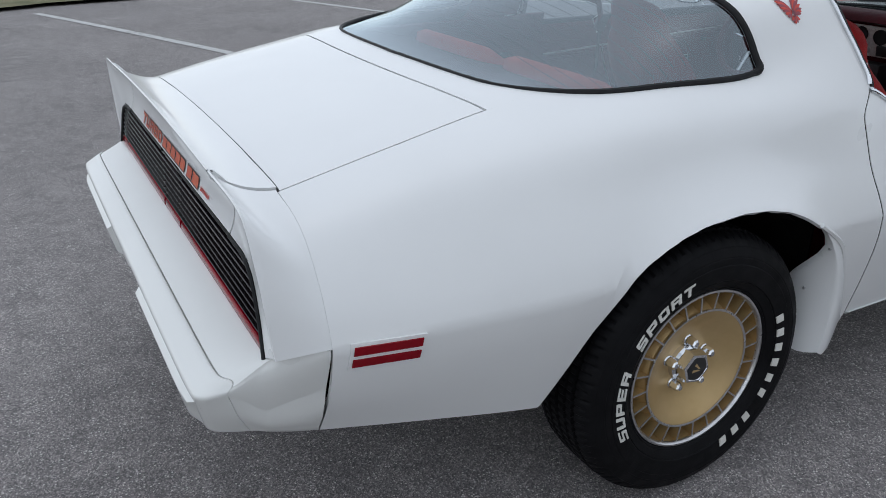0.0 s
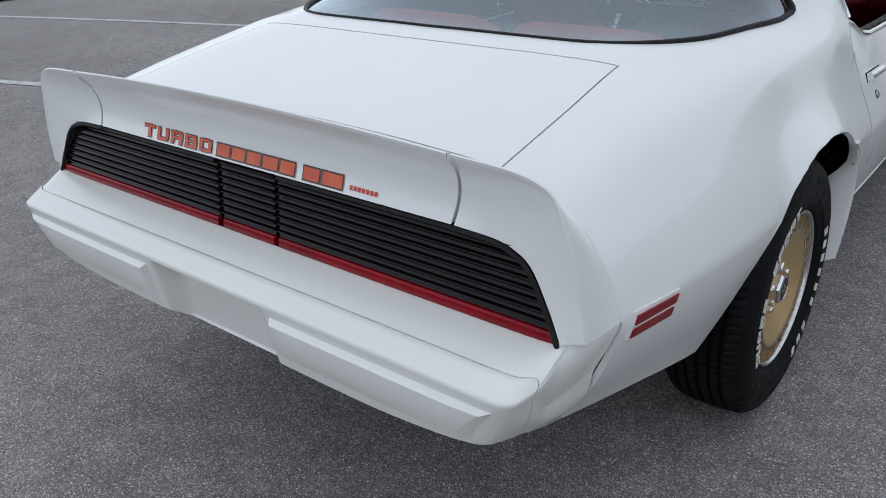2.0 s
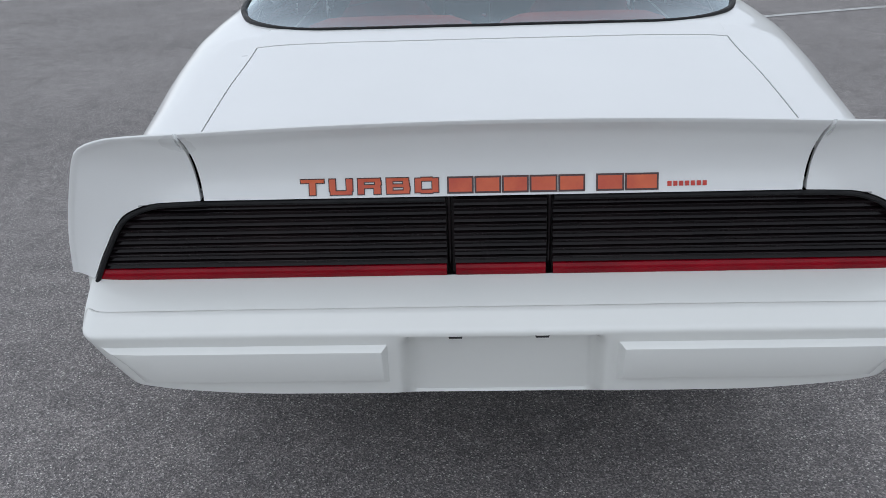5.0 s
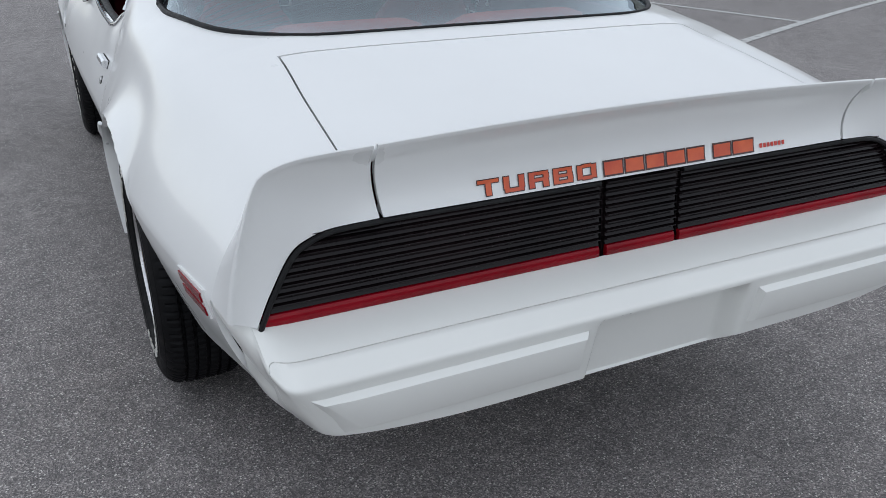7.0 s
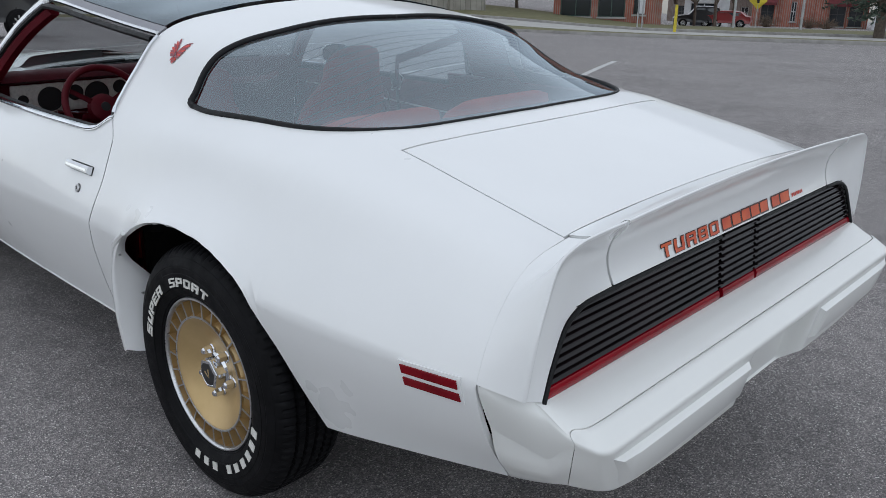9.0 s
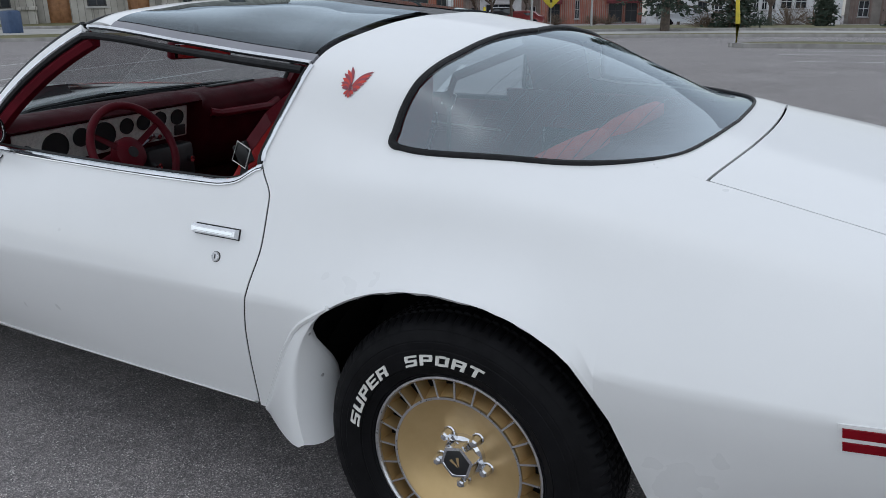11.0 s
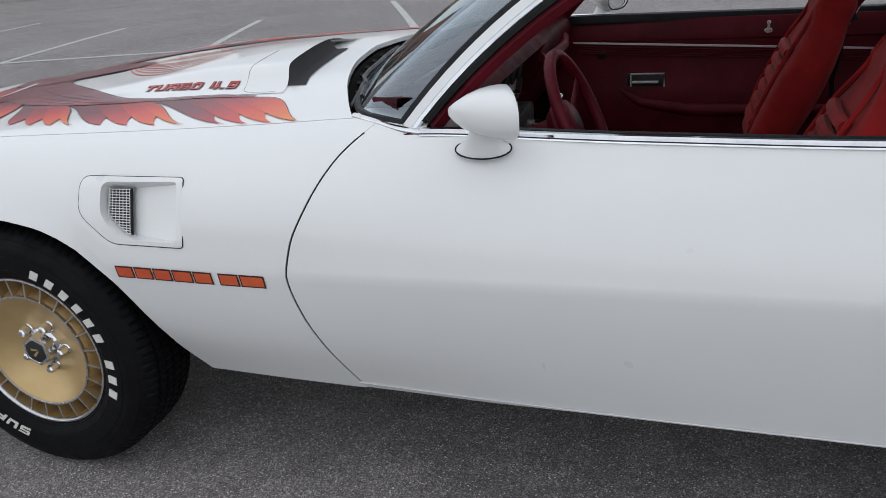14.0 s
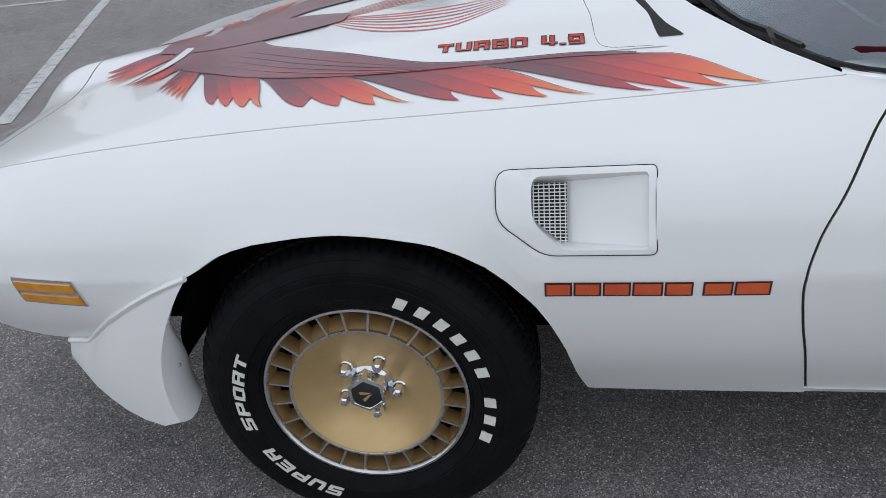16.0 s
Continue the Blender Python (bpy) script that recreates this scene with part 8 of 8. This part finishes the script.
for a in (90, 210, 330):
    bm = bmesh.new()
    c, s = math.cos(radians(a + 90)), math.sin(radians(a + 90))
    p, q = Vector((0.05 * c, 0.05 * s, -0.02)), Vector((0.150 * c, 0.150 * s, 0))
    w = Vector((-s, c, 0)) * 0.011
    rows = [[wm @ (p - w), wm @ (p + w)], [wm @ (q - w * 0.8), wm @ (q + w * 0.8)]]
    add_grid(bm, rows)
    part("spoke", flange(bm, 0.004), SILVER if a == 90 else RED_VINYL, steer)
bm = bmesh.new()
tube(bm, [wm @ Vector((0, 0, -0.05)), wm @ Vector((0, 0, -0.20))], 0.032, 12)
part("column", bm, RED_VINYL, steer)
bm = bmesh.new()
tube(bm, [wm @ Vector((0.0, 0.03, -0.09)), wm @ Vector((0.02, 0.16, -0.08))], 0.005, 6)
tube(bm, [wm @ Vector((0.0, -0.03, -0.09)), wm @ Vector((0.05, -0.15, -0.06))], 0.006, 6)
part("stalk", bm, CHROME, steer, "chrome column stalk")

# console, shifter
bm = bmesh.new()
box(bm, 0.62, 1.60, -0.10, 0.10, 0.33, 0.55, 0.03)
box(bm, 0.62, 0.95, -0.095, 0.095, 0.52, 0.60, 0.025)
console = part("console", bm, DARKENED_VINYL, car, "dark red centre console")
bm = bmesh.new()
tube(bm, [(1.30, 0.02, 0.54), (1.28, 0.02, 0.62)], 0.007, 8)
part("shifter", bm, CHROME, console)
bm = bmesh.new()
bmesh.ops.create_icosphere(bm, subdivisions=2, radius=0.026, matrix=Matrix.Translation((1.28, 0.02, 0.635)))
part("shift_knob", bm, BLACK_TRIM, console)

# door trims with handles, pulls and lock pins
for door, side in ((door_left, 1), (door_right, -1)):
    bm = bmesh.new()
    xs = np.linspace(0.60, 1.74, 26)
    rows = [[(x, side * y, min(z, skin(x, 3.97).z - 0.004) if z > 0.86 else z) for x in xs] for y, z in ((0.775, 0.873), (0.755, 0.868), (0.745, 0.85), (0.745, 0.80), (0.752, 0.795), (0.752, 0.70), (0.735, 0.64), (0.72, 0.56), (0.735, 0.45), (0.735, 0.33))]
    add_grid(bm, rows, flip=side < 0)
    trim = part("door_trim", flange(bm, 0.01), RED_VINYL, door, "padded dark red vinyl door trim")
    bm = bmesh.new()
    tube(bm, [(x, side * 0.7445, 0.767 + (x - 0.976) * 0.043) for x in np.linspace(0.66, 1.66, 12)], 0.004, 5)
    part("bright_strip", bm, BRIGHT, trim)
    for k in range(4):
        bm = bmesh.new()
        tube(bm, [(x, side * 0.744, 0.755 + (x - 0.976) * 0.043 - k * 0.008) for x in np.linspace(0.68, 1.64, 8)], 0.0028, 4)
        part("rib", bm, RED_VINYL, trim)
    bm = bmesh.new()
    box(bm, 1.34, 1.47, min(side * 0.735, side * 0.752), max(side * 0.735, side * 0.752), 0.620, 0.685, 0.006)
    cup = part("handle_cup", bm, BLACK_TRIM, trim, "chrome-edged black door handle recess")
    bm = bmesh.new()
    box(bm, 1.36, 1.45, min(side * 0.728, side * 0.737), max(side * 0.728, side * 0.737), 0.652, 0.660, 0.002)
    tube(bm, [(1.34, side * 0.734, 0.640), (1.34, side * 0.734, 0.685), (1.455, side * 0.734, 0.685), (1.455, side * 0.734, 0.640)], 0.003, 5)
    part("pull", bm, BRIGHT, cup)
    bm = bmesh.new()
    tube(bm, [(1.50, side * 0.745, 0.63), (1.42, side * 0.732, 0.582), (1.25, side * 0.720, 0.560), (1.0, side * 0.715, 0.558), (0.78, side * 0.722, 0.56)], [0.012, 0.018, 0.022, 0.022, 0.018], 10)
    part("armrest", bm, RED_VINYL, trim)
    bm = bmesh.new()
    lathe(bm, ((0.0, 0.006), (0.016, 0.004), (0.02, 0.0)), 18)
    bmesh.ops.transform(bm, matrix=Matrix.Translation((1.56, side * 0.7505, 0.755)) @ (Matrix.Rotation(math.pi, 4, "Z") if side > 0 else Matrix()), verts=bm.verts)
    part("button", bm, BLACK_TRIM, trim)
    bm = bmesh.new()
    tube(bm, [(1.010, side * 0.742, 0.818), (1.010, side * 0.740, 0.846)], 0.004, 8)
    tube(bm, [(1.010 + 0.011 * math.cos(q), side * 0.741, 0.822 + 0.006 * math.sin(q)) for q in np.linspace(0, 2 * math.pi, 13)], 0.0028, 5)
    lathe(bm, ((0.0045, 0.843), (0.007, 0.847), (0.007, 0.852), (0.0, 0.854)), 10, "z")
    for v in bm.verts:
        if abs(v.co.x) < 0.02:
            v.co += Vector((1.010, side * 0.740, 0))
    part("lock_pin", bm, BRIGHT, trim)
    bm = bmesh.new()
    tube(bm, [(x, side * 0.735, 0.490) for x in np.linspace(0.70, 1.60, 6)], 0.004, 5)
    part("lower_strip", bm, BRIGHT, trim)
    # belt and buckle
    bm = bmesh.new()
    a, b, c = Vector((0.50, side * 0.662, 1.09)), Vector((0.745, side * 0.520, 0.985)), Vector((0.795, side * 0.560, 0.905))
    w = Vector((0.008, 0, 0.015))
    add_grid(bm, [[p - w, p + w] for p in (a, b, c)])
    belt = part("seat_belt", flange(bm, 0.002), RED_VINYL, car, "dark red seat belt")
    bm = bmesh.new()
    add_grid(bm, [[p - w, p + w] for p in (c, Vector((0.82, side * 0.60, 0.70)), Vector((0.80, side * 0.66, 0.45)))])
    part("lower_belt", flange(bm, 0.002), BLACK_TRIM, belt)
    bm = bmesh.new()
    box(bm, -0.024, 0.024, -0.008, 0.008, -0.03, 0.03, 0.004, Matrix.Translation((0.803, side * 0.566, 0.892)) @ Matrix.Rotation(radians(24), 4, "Y"))
    part("buckle", bm, BLACK_TRIM, belt, "black buckle with a bright edge")
    bm = bmesh.new()
    tube(bm, [Vector((0.803, side * 0.576, 0.892)) + Vector((u, 0, v)) for u, v in ((-0.035, 0.016), (0.008, 0.036), (0.034, -0.018), (-0.010, -0.038), (-0.035, 0.016))], 0.002, 5)
    part("buckle_edge", bm, BRIGHT, belt)
# inside mirror
bm = bmesh.new()
box(bm, -0.018, 0.018, -0.13, 0.13, -0.032, 0.032, 0.014, Matrix.Translation((1.490, 0.015, 1.110)) @ Matrix.Rotation(radians(-12), 4, "Y") @ Matrix.Rotation(radians(-9), 4, "Z"), 3)
rear_mirror = part("inside_mirror", bm, RED_VINYL, car, "dark red backed interior mirror")
bm = bmesh.new()
box(bm, -0.0195, -0.0175, -0.118, 0.118, -0.024, 0.024, 0.0008, Matrix.Translation((1.490, 0.015, 1.110)) @ Matrix.Rotation(radians(-12), 4, "Y") @ Matrix.Rotation(radians(-9), 4, "Z"), 1)
part("mirror_glass", bm, MIRROR, rear_mirror)
bm = bmesh.new()
tube(bm, [(1.495, 0.015, 1.13), (1.50, 0.015, 1.20)], 0.007, 6)
part("stem", bm, RED_VINYL, rear_mirror)
